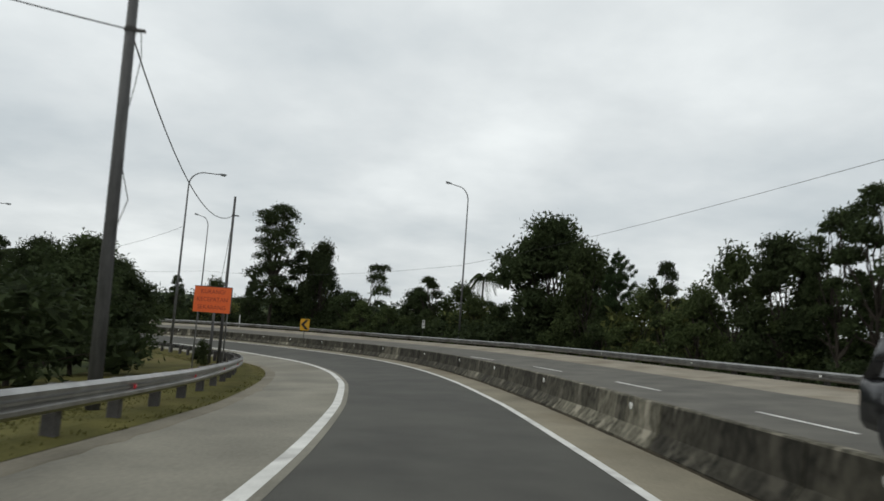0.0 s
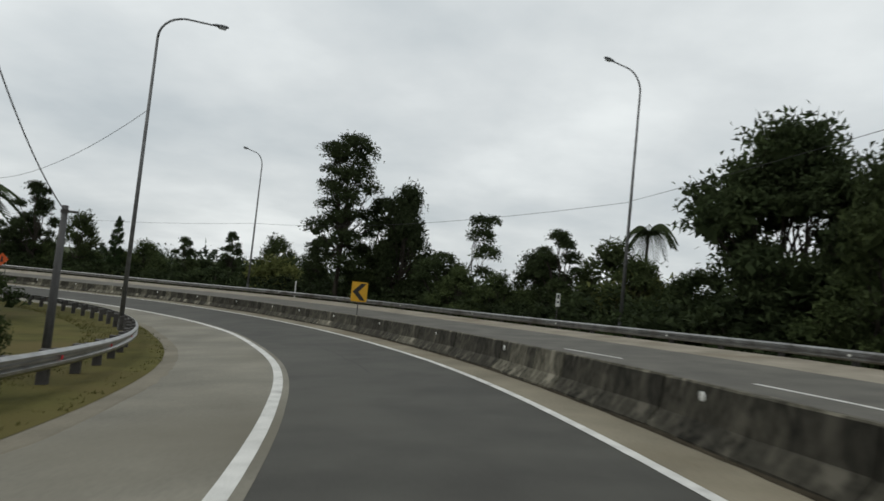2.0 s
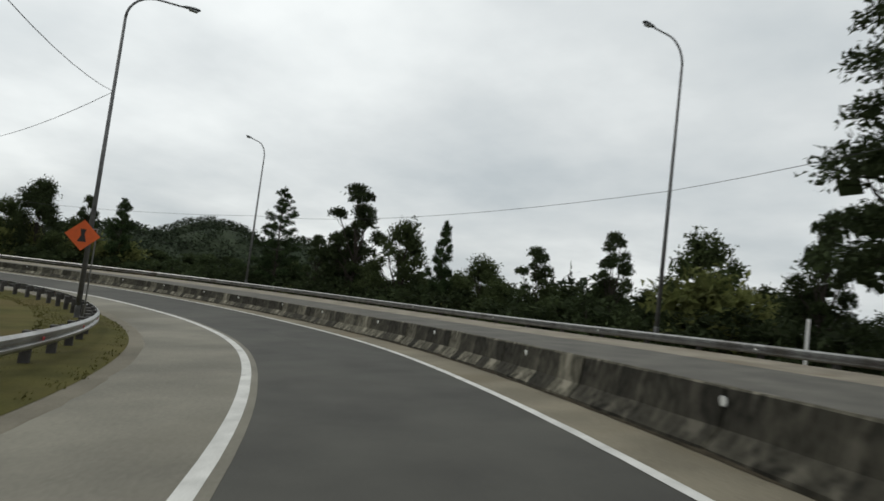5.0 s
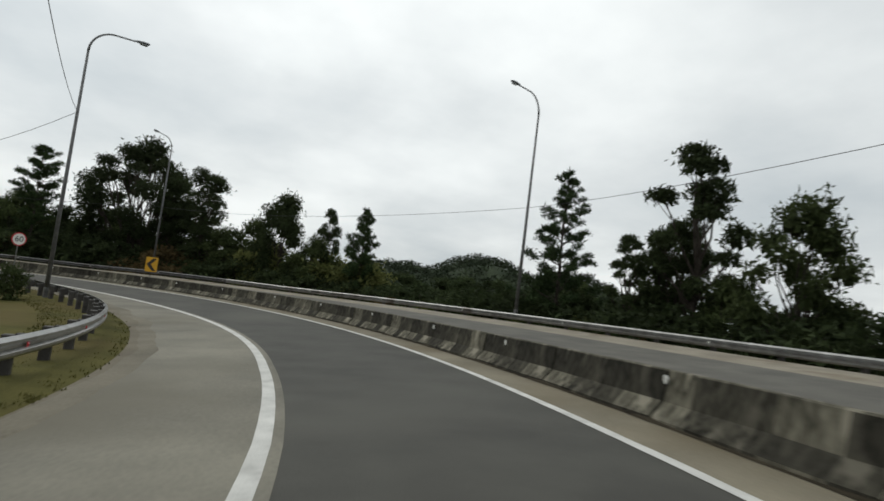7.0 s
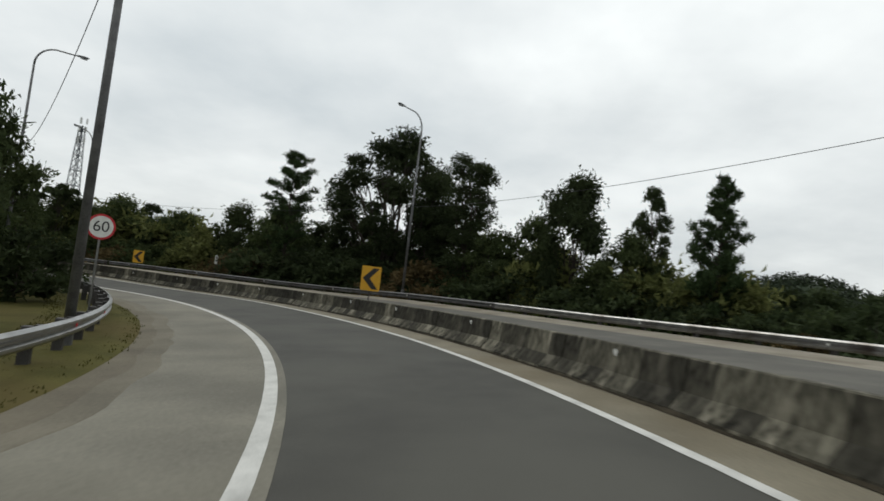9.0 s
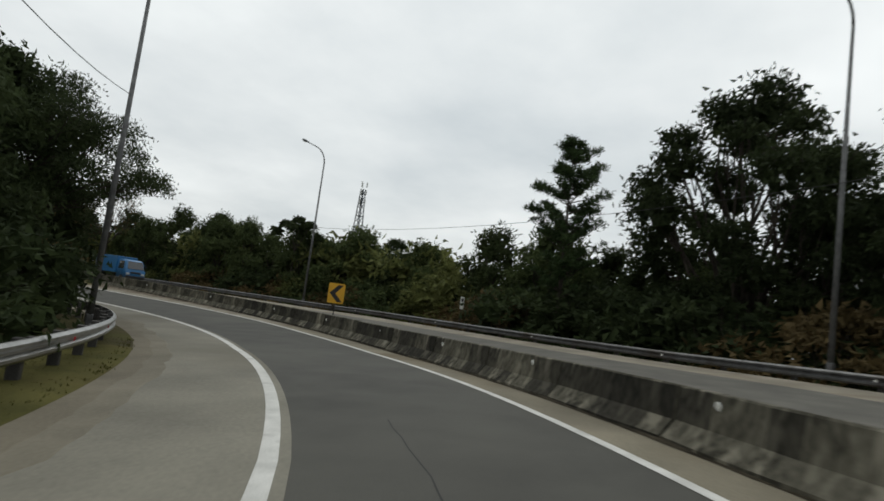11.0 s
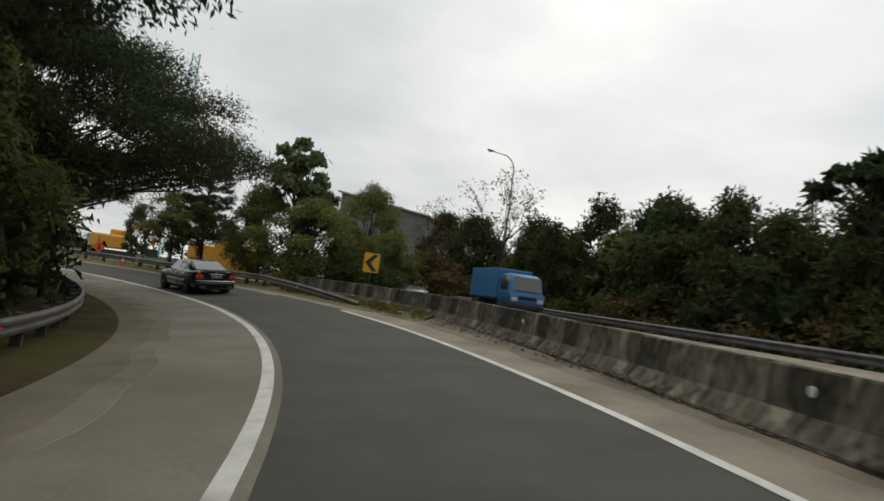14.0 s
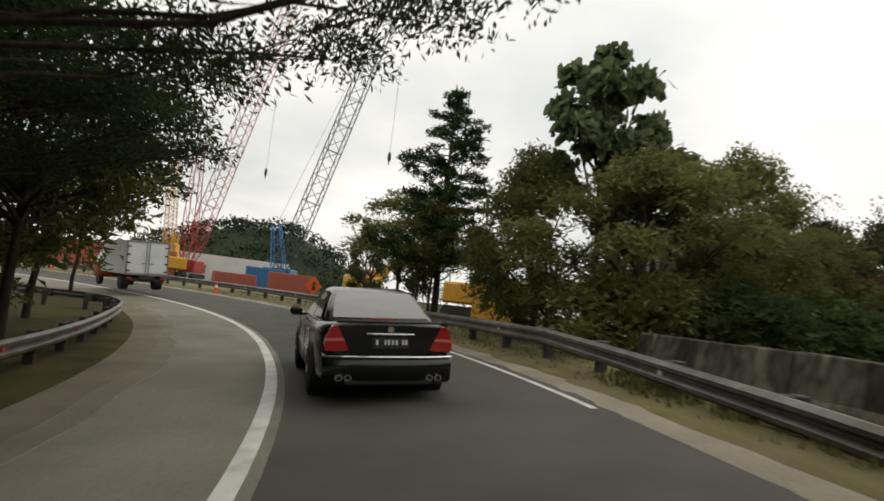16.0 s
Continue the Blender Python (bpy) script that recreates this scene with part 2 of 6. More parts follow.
LEAF = {
    "dark": material("leaves_dark", (0.022, 0.032, 0.013), (0.054, 0.071, 0.029), 0.6, 0.85, 0, gloss=0.12, vary=0.25, island=0.32, translucent=0.32),
    "mid": material("leaves_mid", (0.034, 0.048, 0.018), (0.078, 0.099, 0.037), 0.6, 0.85, 0, gloss=0.12, vary=0.25, island=0.32, translucent=0.34),
    "olive": material("leaves_olive", (0.078, 0.090, 0.029), (0.172, 0.180, 0.063), 0.6, 0.85, 0, gloss=0.12, vary=0.2, island=0.32, translucent=0.42),
    "teak": material("leaves_broad", (0.055, 0.075, 0.034), (0.15, 0.175, 0.088), 0.6, 0.85, 0, gloss=0.12, vary=0.2, island=0.32, translucent=0.3),
    "rust": material("leaves_rust", (0.062, 0.047, 0.020), (0.135, 0.096, 0.043), 0.6, 0.85, 0, gloss=0.12, vary=0.2, island=0.32, translucent=0.2),
    "pine": material("needles", (0.018, 0.032, 0.012), (0.050, 0.076, 0.028), 0.6, 0.85, 0, gloss=0.12, vary=0.2, island=0.4, translucent=0.15),
    "far": material("far_leaves", (0.020, 0.030, 0.017), (0.046, 0.059, 0.033), 0.06, 0.85, 0, gloss=0.12, island=0.4),
}


def plain(name, colour, rough=0.5, metal=0.0, coat=0.0, grain=0.12, glow=None, scale=8.0):
    lo, hi = tuple(c * (1 - grain) for c in colour), tuple(min(1, c * (1 + grain)) for c in colour)
    m = material(name, lo, hi, scale, rough, 0.0 if coat else 0.03, metal, coat=coat)
    if glow:
        bs = m.node_tree.nodes["Principled BSDF"]
        bs.inputs["Emission Color"].default_value, bs.inputs["Emission Strength"].default_value = (*glow[0], 1), glow[1]
    return m


M_BLACKPAINT = plain("black_car_paint", (0.004, 0.0045, 0.0055), 0.22, 0.0, 0.25)
M_TRIM = plain("black_trim", (0.012, 0.012, 0.012), 0.55)
M_TYRE = plain("tyre_rubber", (0.018, 0.018, 0.018), 0.85)
M_RIM = plain("alloy", (0.55, 0.55, 0.56), 0.3, 0.9)
M_CHROME = plain("chrome", (0.82, 0.83, 0.85), 0.10, 1.0, grain=0.02)
M_CARGLASS = plain("tinted_glass", (0.018, 0.021, 0.024), 0.04, 0.0, 1.0)
M_TAIL = plain("red_lens", (0.38, 0.012, 0.012), 0.15, 0.0, 0.8)
M_TAIL_PALE = plain("pale_lens", (0.55, 0.16, 0.14), 0.15, 0.0, 0.8)
M_PLATE = plain("plate_black", (0.022, 0.022, 0.024), 0.4)
M_WHITEMARK = plain("white_marking", (0.62, 0.62, 0.60), 0.5)
M_WHITEPAINT = material("white_body_paint", (0.56, 0.58, 0.58), (0.72, 0.735, 0.73), 0.8, 0.45, 0.03, fine=10)
M_GREYFRAME = plain("grey_frame", (0.22, 0.225, 0.23), 0.5, 0.3)
M_CHASSIS = plain("dark_chassis", (0.022, 0.021, 0.02), 0.8)
M_REDPAINT = plain("red_paint", (0.36, 0.035, 0.025), 0.5)
M_BLUEPAINT = plain("blue_paint", (0.02, 0.13, 0.30), 0.45)
M_CYANPAINT = plain("teal_paint", (0.06, 0.30, 0.36), 0.5)
M_HALLWALL = plain("hall_wall_grey", (0.13, 0.135, 0.13), 0.8)
M_HALLROOF = plain("sheet_roof_grey", (0.24, 0.25, 0.26), 0.6, 0.2)
M_GREYSTEEL = plain("grey_blue_steel", (0.05, 0.06, 0.07), 0.5, 0.3)
M_YELLOWPAINT = plain("yellow_machine_paint", (0.55, 0.27, 0.02), 0.5, grain=0.25)
M_SIGNYELLOW = plain("sign_yellow", (0.62, 0.33, 0.015), 0.45, grain=0.1, scale=3.0)
M_SIGNBLACK = plain("sign_black", (0.014, 0.013, 0.012), 0.5)
M_SIGNORANGE = plain("sign_orange", (0.70, 0.115, 0.02), 0.6, grain=0.08)
M_SIGNTEXT = plain("sign_lettering", (0.30, 0.035, 0.012), 0.6)
M_REFLECT = plain("reflector_white", (0.72, 0.72, 0.68), 0.35)
M_REDREFL = plain("reflector_red", (0.50, 0.02, 0.03), 0.35)
M_LAMPGLASS = plain("lamp_glass", (0.42, 0.44, 0.44), 0.25)
M_DARKHEAD = plain("lamp_head_grey", (0.10, 0.105, 0.11), 0.5, 0.3)
M_CONTAINER = plain("rust_red_sheet", (0.32, 0.075, 0.045), 0.6, grain=0.3)
M_WHITEWALL = plain("white_sheeting", (0.62, 0.62, 0.60), 0.6, grain=0.08, scale=0.8)
M_SILVER = plain("silver_car_paint", (0.42, 0.44, 0.45), 0.3, 0.4, 0.6)

# ---------------------------------------------------------------- geometry helpers


class Geo:
    """Vertices and faces gathered for one mesh."""

    def __init__(self):
        self.v, self.f = [], []

    def add(self, verts, faces):
        k = len(self.v)
        self.v += [tuple(p) for p in verts]
        self.f += [tuple(k + i for i in f) for f in faces]
        return self

    def box(self, c, size, m=None, bevel=0.0):
        """A box with chamfered edges, centred at c."""
        x, y, z = (q / 2 for q in size)
        b = min(bevel, x * 0.9, y * 0.9, z * 0.9)
        c = Vector(c)
        if b <= 0:
            pts = [Vector((i * x, j * y, k * z)) for i in (-1, 1) for j in (-1, 1) for k in (-1, 1)]
            fs = [(0, 1, 3, 2), (4, 6, 7, 5), (0, 4, 5, 1), (2, 3, 7, 6), (0, 2, 6, 4), (1, 5, 7, 3)]
        else:
            bm = bmesh.new()
            bmesh.ops.create_cube(bm, size=1, matrix=Matrix.Diagonal((2 * x, 2 * y, 2 * z, 1)))
            bmesh.ops.bevel(bm, geom=bm.edges[:], offset=b, segments=1, affect="EDGES")
            bm.verts.index_update()
            pts, fs = [v.co.copy() for v in bm.verts], [tuple(v.index for v in f.verts) for f in bm.faces]
            bm.free()
        pts = [(m @ p if m else p) + c for p in pts]
        return self.add(pts, fs)

    def tube(self, pts, radii, sides=8, caps=True):
        pts = [Vector(p) for p in pts]
        rings, side = [], None
        for i, p in enumerate(pts):
            way = (pts[min(i + 1, len(pts) - 1)] - pts[max(i - 1, 0)]).normalized()
            if side is None or abs(side.dot(way)) > 0.99:
                side = way.cross(Vector((0.3, 0.9, 0.2)) if abs(way.z) > 0.9 else Vector((0, 0, 1))).normalized()
            side = (side - way * side.dot(way)).normalized()
            other = way.cross(side)
            r = radii[i] if hasattr(radii, "__len__") else radii
            rings.append([p + r * (math.cos(a) * side + math.sin(a) * other) for a in (2 * math.pi * k / sides for k in range(sides))])
        vs = [q for ring in rings for q in ring]
        fs = [(i * sides + k, i * sides + (k + 1) % sides, (i + 1) * sides + (k + 1) % sides, (i + 1) * sides + k) for i in range(len(pts) - 1) for k in range(sides)]
        if caps:
            fs += [tuple(range(sides))[::-1], tuple((len(pts) - 1) * sides + k for k in range(sides))]
        return self.add(vs, fs)

    def disc(self, c, axis, r, depth, sides=16):
        a = Vector(axis).normalized() * depth / 2
        return self.tube([Vector(c) - a, Vector(c) + a], r, sides)

    def prism(self, outline, lo, hi, m=None):
        """An outline in x, z swept along y from lo to hi."""
        n = len(outline)
        vs = [Vector((x, y, z)) for y in (lo, hi) for x, z in outline]
        fs = [(i, (i + 1) % n, n + (i + 1) % n, n + i) for i in range(n)] + [tuple(range(n))[::-1], tuple(range(n, 2 * n))]
        return self.add([m @ v if m else v for v in vs], fs)

    def loft(self, rings, closed=True, caps=True):
        n = len(rings[0])
        vs = [p for r in rings for p in r]
        last = n if closed else n - 1
        fs = [(i * n + k, i * n + (k + 1) % n, (i + 1) * n + (k + 1) % n, (i + 1) * n + k) for i in range(len(rings) - 1) for k in range(last)]
        if caps and closed:
            fs += [tuple(range(n))[::-1], tuple((len(rings) - 1) * n + k for k in range(n))]
        return self.add(vs, fs)

    def mesh(self, name, mat, smooth=False):
        me = bpy.data.meshes.new(name)
        me.from_pydata(self.v, [], self.f)
        me.materials.append(mat)
        if smooth:
            me.shade_smooth()
        return me


def thing(name, label, category, m=None, group="", kind=""):
    ob = new(name)
    if m is not None:
        ob.matrix_world = m
    return tagged(ob, label, category, group, kind)


def part(name, geo, mat, parent=None, label="", smooth=False):
    """One mesh object, of a Geo or of a ready mesh, under a thing or a part."""
    ob = new(name, geo.mesh(name, mat, smooth) if isinstance(geo, Geo) else geo)
    ob.parent = parent
    return tagged(ob, label)


def solo(name, geo, mat, label, category="", kind="", smooth=False, group=""):
    return tagged(new(name, geo.mesh(name, mat, smooth)), label, category, group, kind)


# ---------------------------------------------------------------- the ramp's line: station, heading in degrees, height
ROAD = [(-20, -0.6, 0.23), (-10, 1.7, -0.37), (0, 4.0, -0.97), (10, 7.3, -1.57), (20, 11.5, -2.12), (30, 19.9, -2.68), (40, 30.1, -3.25), (50, 39.7, -3.70), (60, 51.9, -4.05), (70, 62.7, -4.38), (80, 74.3, -4.71), (90, 84.9, -4.92), (100, 98.0, -5.06), (110, 109.6, -5.19), (120, 121.0, -5.32), (130, 132.0, -5.44), (140, 144.5, -5.63), (150, 157.4, -5.72), (160, 169.8, -5.78), (170, 181.6, -5.82), (180, 192.6, -5.85), (190, 203.1, -5.86), (200, 213.7, -5.86), (210, 224.2, -5.86), (220, 234.8, -5.86), (230, 245.3, -5.86), (240, 255.9, -5.86), (250, 266.4, -5.86)]
r_s, r_h, r_z = (np.array(c, float) for c in zip(*ROAD))


def glide(t, y, q):
    sl = np.gradient(y, t)
    k = np.clip(np.searchsorted(t, q) - 1, 0, len(t) - 2)
    h, u = t[k + 1] - t[k], (q - t[k]) / (t[k + 1] - t[k])
    return (2 * u**3 - 3 * u**2 + 1) * y[k] + (u**3 - 2 * u**2 + u) * h * sl[k] + (3 * u**2 - 2 * u**3) * y[k + 1] + (u**3 - u**2) * h * sl[k + 1]


L_S = np.arange(r_s[0], r_s[-1] + 0.01, 0.25)
L_H = np.radians(glide(r_s, r_h, L_S))
L_Z = glide(r_s, r_z, L_S)
L_X = np.r_[0, np.cumsum((-np.sin(L_H[1:]) - np.sin(L_H[:-1])) * 0.125)]
L_Y = np.r_[0, np.cumsum((np.cos(L_H[1:]) + np.cos(L_H[:-1])) * 0.125)]
k_zero = int(np.argmin(abs(L_S)))
L_X, L_Y = L_X - L_X[k_zero], L_Y - L_Y[k_zero]


def curve(*knots):
    """A line of offsets along the ramp, given at some stations."""
    s, d = zip(*knots)
    return lambda q: float(np.interp(q, s, d))


BAR = curve((-20, 2.90), (0, 3.30), (6, 3.54), (12, 3.77), (18, 3.91), (24, 4.00), (30, 4.01), (36, 4.01), (42, 4.00), (48, 3.96), (54, 3.89), (60, 3.86), (66, 3.86), (72, 3.86), (78, 3.87), (84, 3.89), (90, 3.85), (96, 3.84), (102, 3.84), (108, 3.84), (114, 3.83), (120, 3.81), (126, 3.79), (132, 3.78), (138, 3.75), (144, 3.84), (150, 3.97), (156, 4.25), (162, 4.54), (168, 4.82), (174, 4.98), (180, 5.05), (186, 5.07), (192, 5.07))
LINE_L = curve((-20, -2.52), (0, -1.74), (6, -1.26), (12, -0.88), (18, -0.64), (24, -0.63), (30, -0.68), (36, -0.66), (42, -0.71), (48, -0.66), (54, -0.76), (60, -0.89), (66, -0.91), (72, -0.84), (78, -0.79), (84, -0.76), (90, -0.83), (96, -0.79), (102, -0.76), (108, -0.73), (114, -0.68), (120, -0.62), (126, -0.63), (132, -0.79), (138, -0.91), (144, -0.84), (150, -0.80), (156, -0.77), (162, -0.60), (168, -0.43), (174, -0.34), (180, -0.39), (186, -0.44), (192, -0.43))
LINE_R = curve((-20, 1.38), (0, 2.06), (6, 2.47), (12, 2.83), (18, 3.04), (24, 3.15), (30, 3.18), (36, 3.17), (42, 3.13), (48, 3.08), (54, 3.00), (60, 2.92), (66, 2.91), (72, 2.95), (78, 2.99), (84, 2.97), (90, 2.98), (96, 2.98), (102, 2.98), (108, 2.98), (114, 2.98), (120, 2.96), (126, 2.96), (132, 2.96), (138, 2.91), (144, 2.96), (150, 3.11), (156, 3.17), (162, 3.18), (168, 3.23), (174, 3.34), (180, 3.45), (186, 3.52), (192, 3.58))
GRASS = curve((-20, -4.69), (0, -4.08), (6, -3.72), (12, -3.32), (18, -3.19), (24, -3.14), (30, -3.15), (36, -3.27), (42, -3.40), (48, -3.55), (54, -3.48), (60, -3.40), (66, -3.40), (72, -3.44), (78, -3.46), (84, -3.45), (90, -3.49), (96, -3.52), (102, -3.45), (108, -3.33), (114, -3.22), (120, -3.17), (126, -3.23), (132, -3.32), (138, -3.39), (144, -3.43), (150, -3.44), (156, -3.42), (162, -3.39), (168, -3.37), (174, -3.37), (180, -3.40), (186, -3.46), (192, -3.54))
RAIL_L = curve((-20, -3.64), (0, -3.76), (6, -3.84), (12, -3.89), (18, -3.97), (24, -4.10), (30, -4.21), (36, -4.28), (42, -4.29), (48, -4.31), (54, -4.47), (60, -4.56), (66, -4.52), (72, -4.44), (78, -4.35), (84, -4.29), (90, -4.24), (96, -4.21), (102, -4.16), (108, -4.10), (114, -4.05), (120, -4.01), (126, -3.99), (132, -3.99), (138, -3.95), (144, -3.99), (150, -4.16), (156, -4.32), (162, -4.40), (168, -4.38), (174, -4.32), (180, -4.26), (186, -4.21), (192, -4.19))
CROSS = curve((0, 0.0598), (12, 0.0562), (24, 0.0614), (36, 0.0717), (48, 0.0713), (60, 0.0719), (72, 0.0727), (84, 0.0688), (96, 0.0681), (108, 0.0642), (120, 0.0590), (132, 0.0656), (144, 0.0533), (156, 0.0465), (166, 0.022), (250, 0.016))
BANK = curve((0, -0.020), (6, 0.005), (12, 0.033), (18, 0.050), (24, 0.064), (30, 0.074), (36, 0.085), (42, 0.090), (48, 0.090), (54, 0.085), (60, 0.086), (66, 0.085), (72, 0.085), (78, 0.084), (84, 0.084), (90, 0.083), (96, 0.083), (102, 0.087), (108, 0.090), (114, 0.090), (120, 0.085), (126, 0.075), (132, 0.064), (138, 0.056), (144, 0.064), (150, 0.075), (156, 0.088), (162, 0.103), (168, 0.121), (174, 0.126), (180, 0.121), (186, 0.111), (192, 0.100))
WALL_H = curve((0, 0.69), (12, 0.67), (24, 0.67), (36, 0.69), (48, 0.70), (60, 0.69), (72, 0.67), (84, 0.66), (96, 0.66), (108, 0.67), (120, 0.67), (132, 0.68), (144, 0.75), (156, 0.75), (168, 0.77), (180, 0.76))
OUT_KNEE = 158.0


def zc(s):
    return float(np.interp(s, L_S, L_Z))


def lift(s, d):
    """Height of the paved surfaces over the ramp's line."""
    b = BAR(s)
    k = BANK(s)
    if d <= -4.2:
        return k * -4.2 + 0.02 * (d + 4.2)
    return k * d if d <= b else k * b + CROSS(s) * (d - b)


def rp(s, d, up=0.0):
    """A place at station s, d to the right of the ramp's line and up over its surface."""
    h = float(np.interp(s, L_S, L_H))
    return Vector((float(np.interp(s, L_S, L_X)) + d * math.cos(h), float(np.interp(s, L_S, L_Y)) + d * math.sin(h), zc(s) + lift(s, d) + up))


def op(s, d, up=0.0):
    """The same for the opposite carriageway, which leaves straight on past the knee."""
    if s <= OUT_KNEE:
        return rp(s, d, up)
    h = float(np.interp(OUT_KNEE, L_S, L_H)) + 0.0011 * (s - OUT_KNEE)
    base = rp(OUT_KNEE, d, up)
    run = s - OUT_KNEE
    return base + Vector((-math.sin(h) * run, math.cos(h) * run, 0.0))


def head(s, f=rp):
    a, b = f(s - 0.5, 6.0 if f is op else 0.0), f(s + 0.5, 6.0 if f is op else 0.0)
    return math.degrees(math.atan2(-(b.x - a.x), b.y - a.y))


def at(s, d, up=0.0, turn=0.0, f=rp, tilt=0.0):
    """An upright pose on the road: y along it, x to its right."""
    p = f(s, d, up)
    return pose(p.x, p.y, p.z, 0, tilt, head(s, f) + turn)


def sweep(profile, s0, s1, step=1.0, f=rp, closed=False):
    """A strip along the road; the profile gives offsets (numbers or lines) and heights."""
    n = max(1, round((s1 - s0) / step))
    g, w = Geo(), len(profile)
    for i in range(n + 1):
        s = s0 + (s1 - s0) * i / n
        g.v += [tuple(f(s, d(s) if callable(d) else d, u(s) if callable(u) else u)) for d, u in profile]
    last = w if closed else w - 1
    g.f = [(i * w + k, i * w + (k + 1) % w, (i + 1) * w + (k + 1) % w, (i + 1) * w + k) for i in range(n) for k in range(last)]
    if closed:
        g.f += [tuple(range(w))[::-1], tuple(n * w + k for k in range(w))]
    return g


def off(line, by):
    return lambda s: line(s) + by

# ---------------------------------------------------------------- ground and roads
S0, S1 = -20.0, 250.0
D_SHLD, D_RAIL = 14.4, 14.9
D_ASPH = curve((0, 11.2), (20, 11.5), (45, 12.3), (90, 11.9), (135, 12.2), (158, 12.2))
DASH = curve((8, 7.9), (15, 8.3), (22, 8.5), (30, 8.75), (42, 8.8), (158, 8.7))


def ground_height(x, y):
    """The land: level with the roads beside them, falling away outside the curve."""
    q = (L_X - x) ** 2 + (L_Y - y) ** 2
    k = int(np.argmin(q))
    dx, dy = x - L_X[k], y - L_Y[k]
    d = math.cos(L_H[k]) * dx + math.sin(L_H[k]) * dy
    s = L_S[k]
    far = math.sqrt(q[k])
    base = L_Z[k]
    bumps = 0.35 * noise.noise((x * 0.06, y * 0.06, 0)) + 0.12 * noise.noise((x * 0.2, y * 0.2, 3))
    if d < 0:
        t = min(1, max(0, (far - 8) / 25))
        return base + lift(s, -min(far, 8)) - 0.12 + bumps * t + t * (-4.6 - base) * 0.4
    # distance past the outer rail; the straight carriageway takes its own line
    if s > OUT_KNEE - 5:
        a, b = op(OUT_KNEE, 0), op(OUT_KNEE + 40, 0)
        w = (b - a).to_2d().normalized()
        over = (x - a.x) * w.y - (y - a.y) * w.x
        run = (x - a.x) * w.x + (y - a.y) * w.y
        past = over - 15.6 if run > 0 else far - 15.6
    else:
        past = far - 15.6
    if past <= 0:
        return base + lift(s, min(d, 14)) - (0.45 if far > BAR(min(s, 175)) - 1 and s < 176 else 0.12 + 0.3 * (far < 9))
    fall = 3.6 * (1 - math.exp(-past / 9))
    t = min(1, past / 60)
    return base + 0.35 - fall * (1 - t) - 3.6 * t + (-6.5 - base) * t * 0.5 + bumps * min(1, past / 8)


def build_ground():
    lo_x, hi_x, lo_y, hi_y, step = -230.0, 90.0, -190.0, 170.0, 2.5
    nx, ny = int((hi_x - lo_x) / step) + 1, int((hi_y - lo_y) / step) + 1
    g = Geo()
    for j in range(ny):
        for i in range(nx):
            x, y = lo_x + i * step, lo_y + j * step
            g.v.append((x, y, ground_height(x, y)))
    g.f = [(j * nx + i, j * nx + i + 1, (j + 1) * nx + i + 1, (j + 1) * nx + i) for j in range(ny - 1) for i in range(nx - 1)]
    # the same sheet carried on to the horizon
    rim = [i for i in range(nx)] + [j * nx + nx - 1 for j in range(1, ny)] + [(ny - 1) * nx + i for i in range(nx - 2, -1, -1)] + [j * nx for j in range(ny - 2, 0, -1)]
    prev = rim
    cx, cy = (lo_x + hi_x) / 2, (lo_y + hi_y) / 2
    for scale, z in ((1.5, -8.0), (3.0, -9.0), (8.0, -10.0), (20.0, -12.0)):
        ring = []
        for k in rim:
            x, y, _ = g.v[k]
            ring.append(len(g.v))
            g.v.append((cx + (x - cx) * scale, cy + (y - cy) * scale, z))
        m = len(rim)
        g.f += [(prev[i], ring[i], ring[(i + 1) % m], prev[(i + 1) % m]) for i in range(m)]
        prev = ring
    return solo("ground", g, M_GROUND, "rough grassy ground falling away outside the curve", "ground", "structure", True)


build_ground()

road = thing("road", "two curving carriageways of worn grey asphalt", "road", kind="structure")
part("ramp_lane", sweep([(off(LINE_L, 0.12), 0.0), (0.5, 0.004), (1.5, 0.004), (off(LINE_R, -0.06), 0.0)], S0, S1), M_ASPHALT, road, "dark asphalt ramp lane")
part("ramp_shoulder", sweep([(off(GRASS, -0.35), -0.01), (off(LINE_L, -1.2), 0.0), (off(LINE_L, 0.12), 0.0)], S0, S1, 0.22), M_SHOULDER, road, "pale concrete shoulder")
part("ramp_edge", sweep([(off(LINE_R, -0.06), 0.0), (off(BAR, 0.3), 0.0)], S0, 147), M_EDGE, road, "sandy concrete edge strip beside the barrier")
part("ramp_edge", sweep([(off(LINE_R, -0.06), 0.0), (off(BAR, 0.3), 0.0)], 147, 172.4), M_SAND, road, "pale sandy concrete edge strip")
part("lane_margin", sweep([(off(LINE_R, -0.06), 0.0), (off(LINE_R, 0.12), 0.0), (lambda s: LINE_R(s) + (0.20 if s > 179 else 0.10) + 0.16 * noise.noise((s * 0.9, 41, 0)) + 0.12 * noise.noise((s * 2.7, 42, 0)) + 0.05 * noise.noise((s * 7.0, 43, 0)), 0.001)], 172.4, S1, 0.3), M_ASPHALT, road, "broken asphalt edge")
part("ramp_edge", sweep([(off(LINE_R, 0.05), -0.012), (off(LINE_R, 0.5), -0.006), (off(LINE_R, 1.1), -0.03)], 172.4, S1, 0.5), M_SAND, road, "pale sandy strip along the asphalt")
part("outer_lanes", sweep([(off(BAR, 0.3), 0.0), (8.5, 0.0), (D_ASPH, 0.0)], S0, OUT_KNEE), M_ASPHALT_OLD, road, "worn asphalt lanes of the opposite carriageway")
part("outer_lanes", sweep([(4.2, 0.0), (8.5, 0.0), (D_ASPH, 0.0)], OUT_KNEE, 330, 2, op), M_ASPHALT_OLD, road, "worn asphalt lanes of the opposite carriageway")
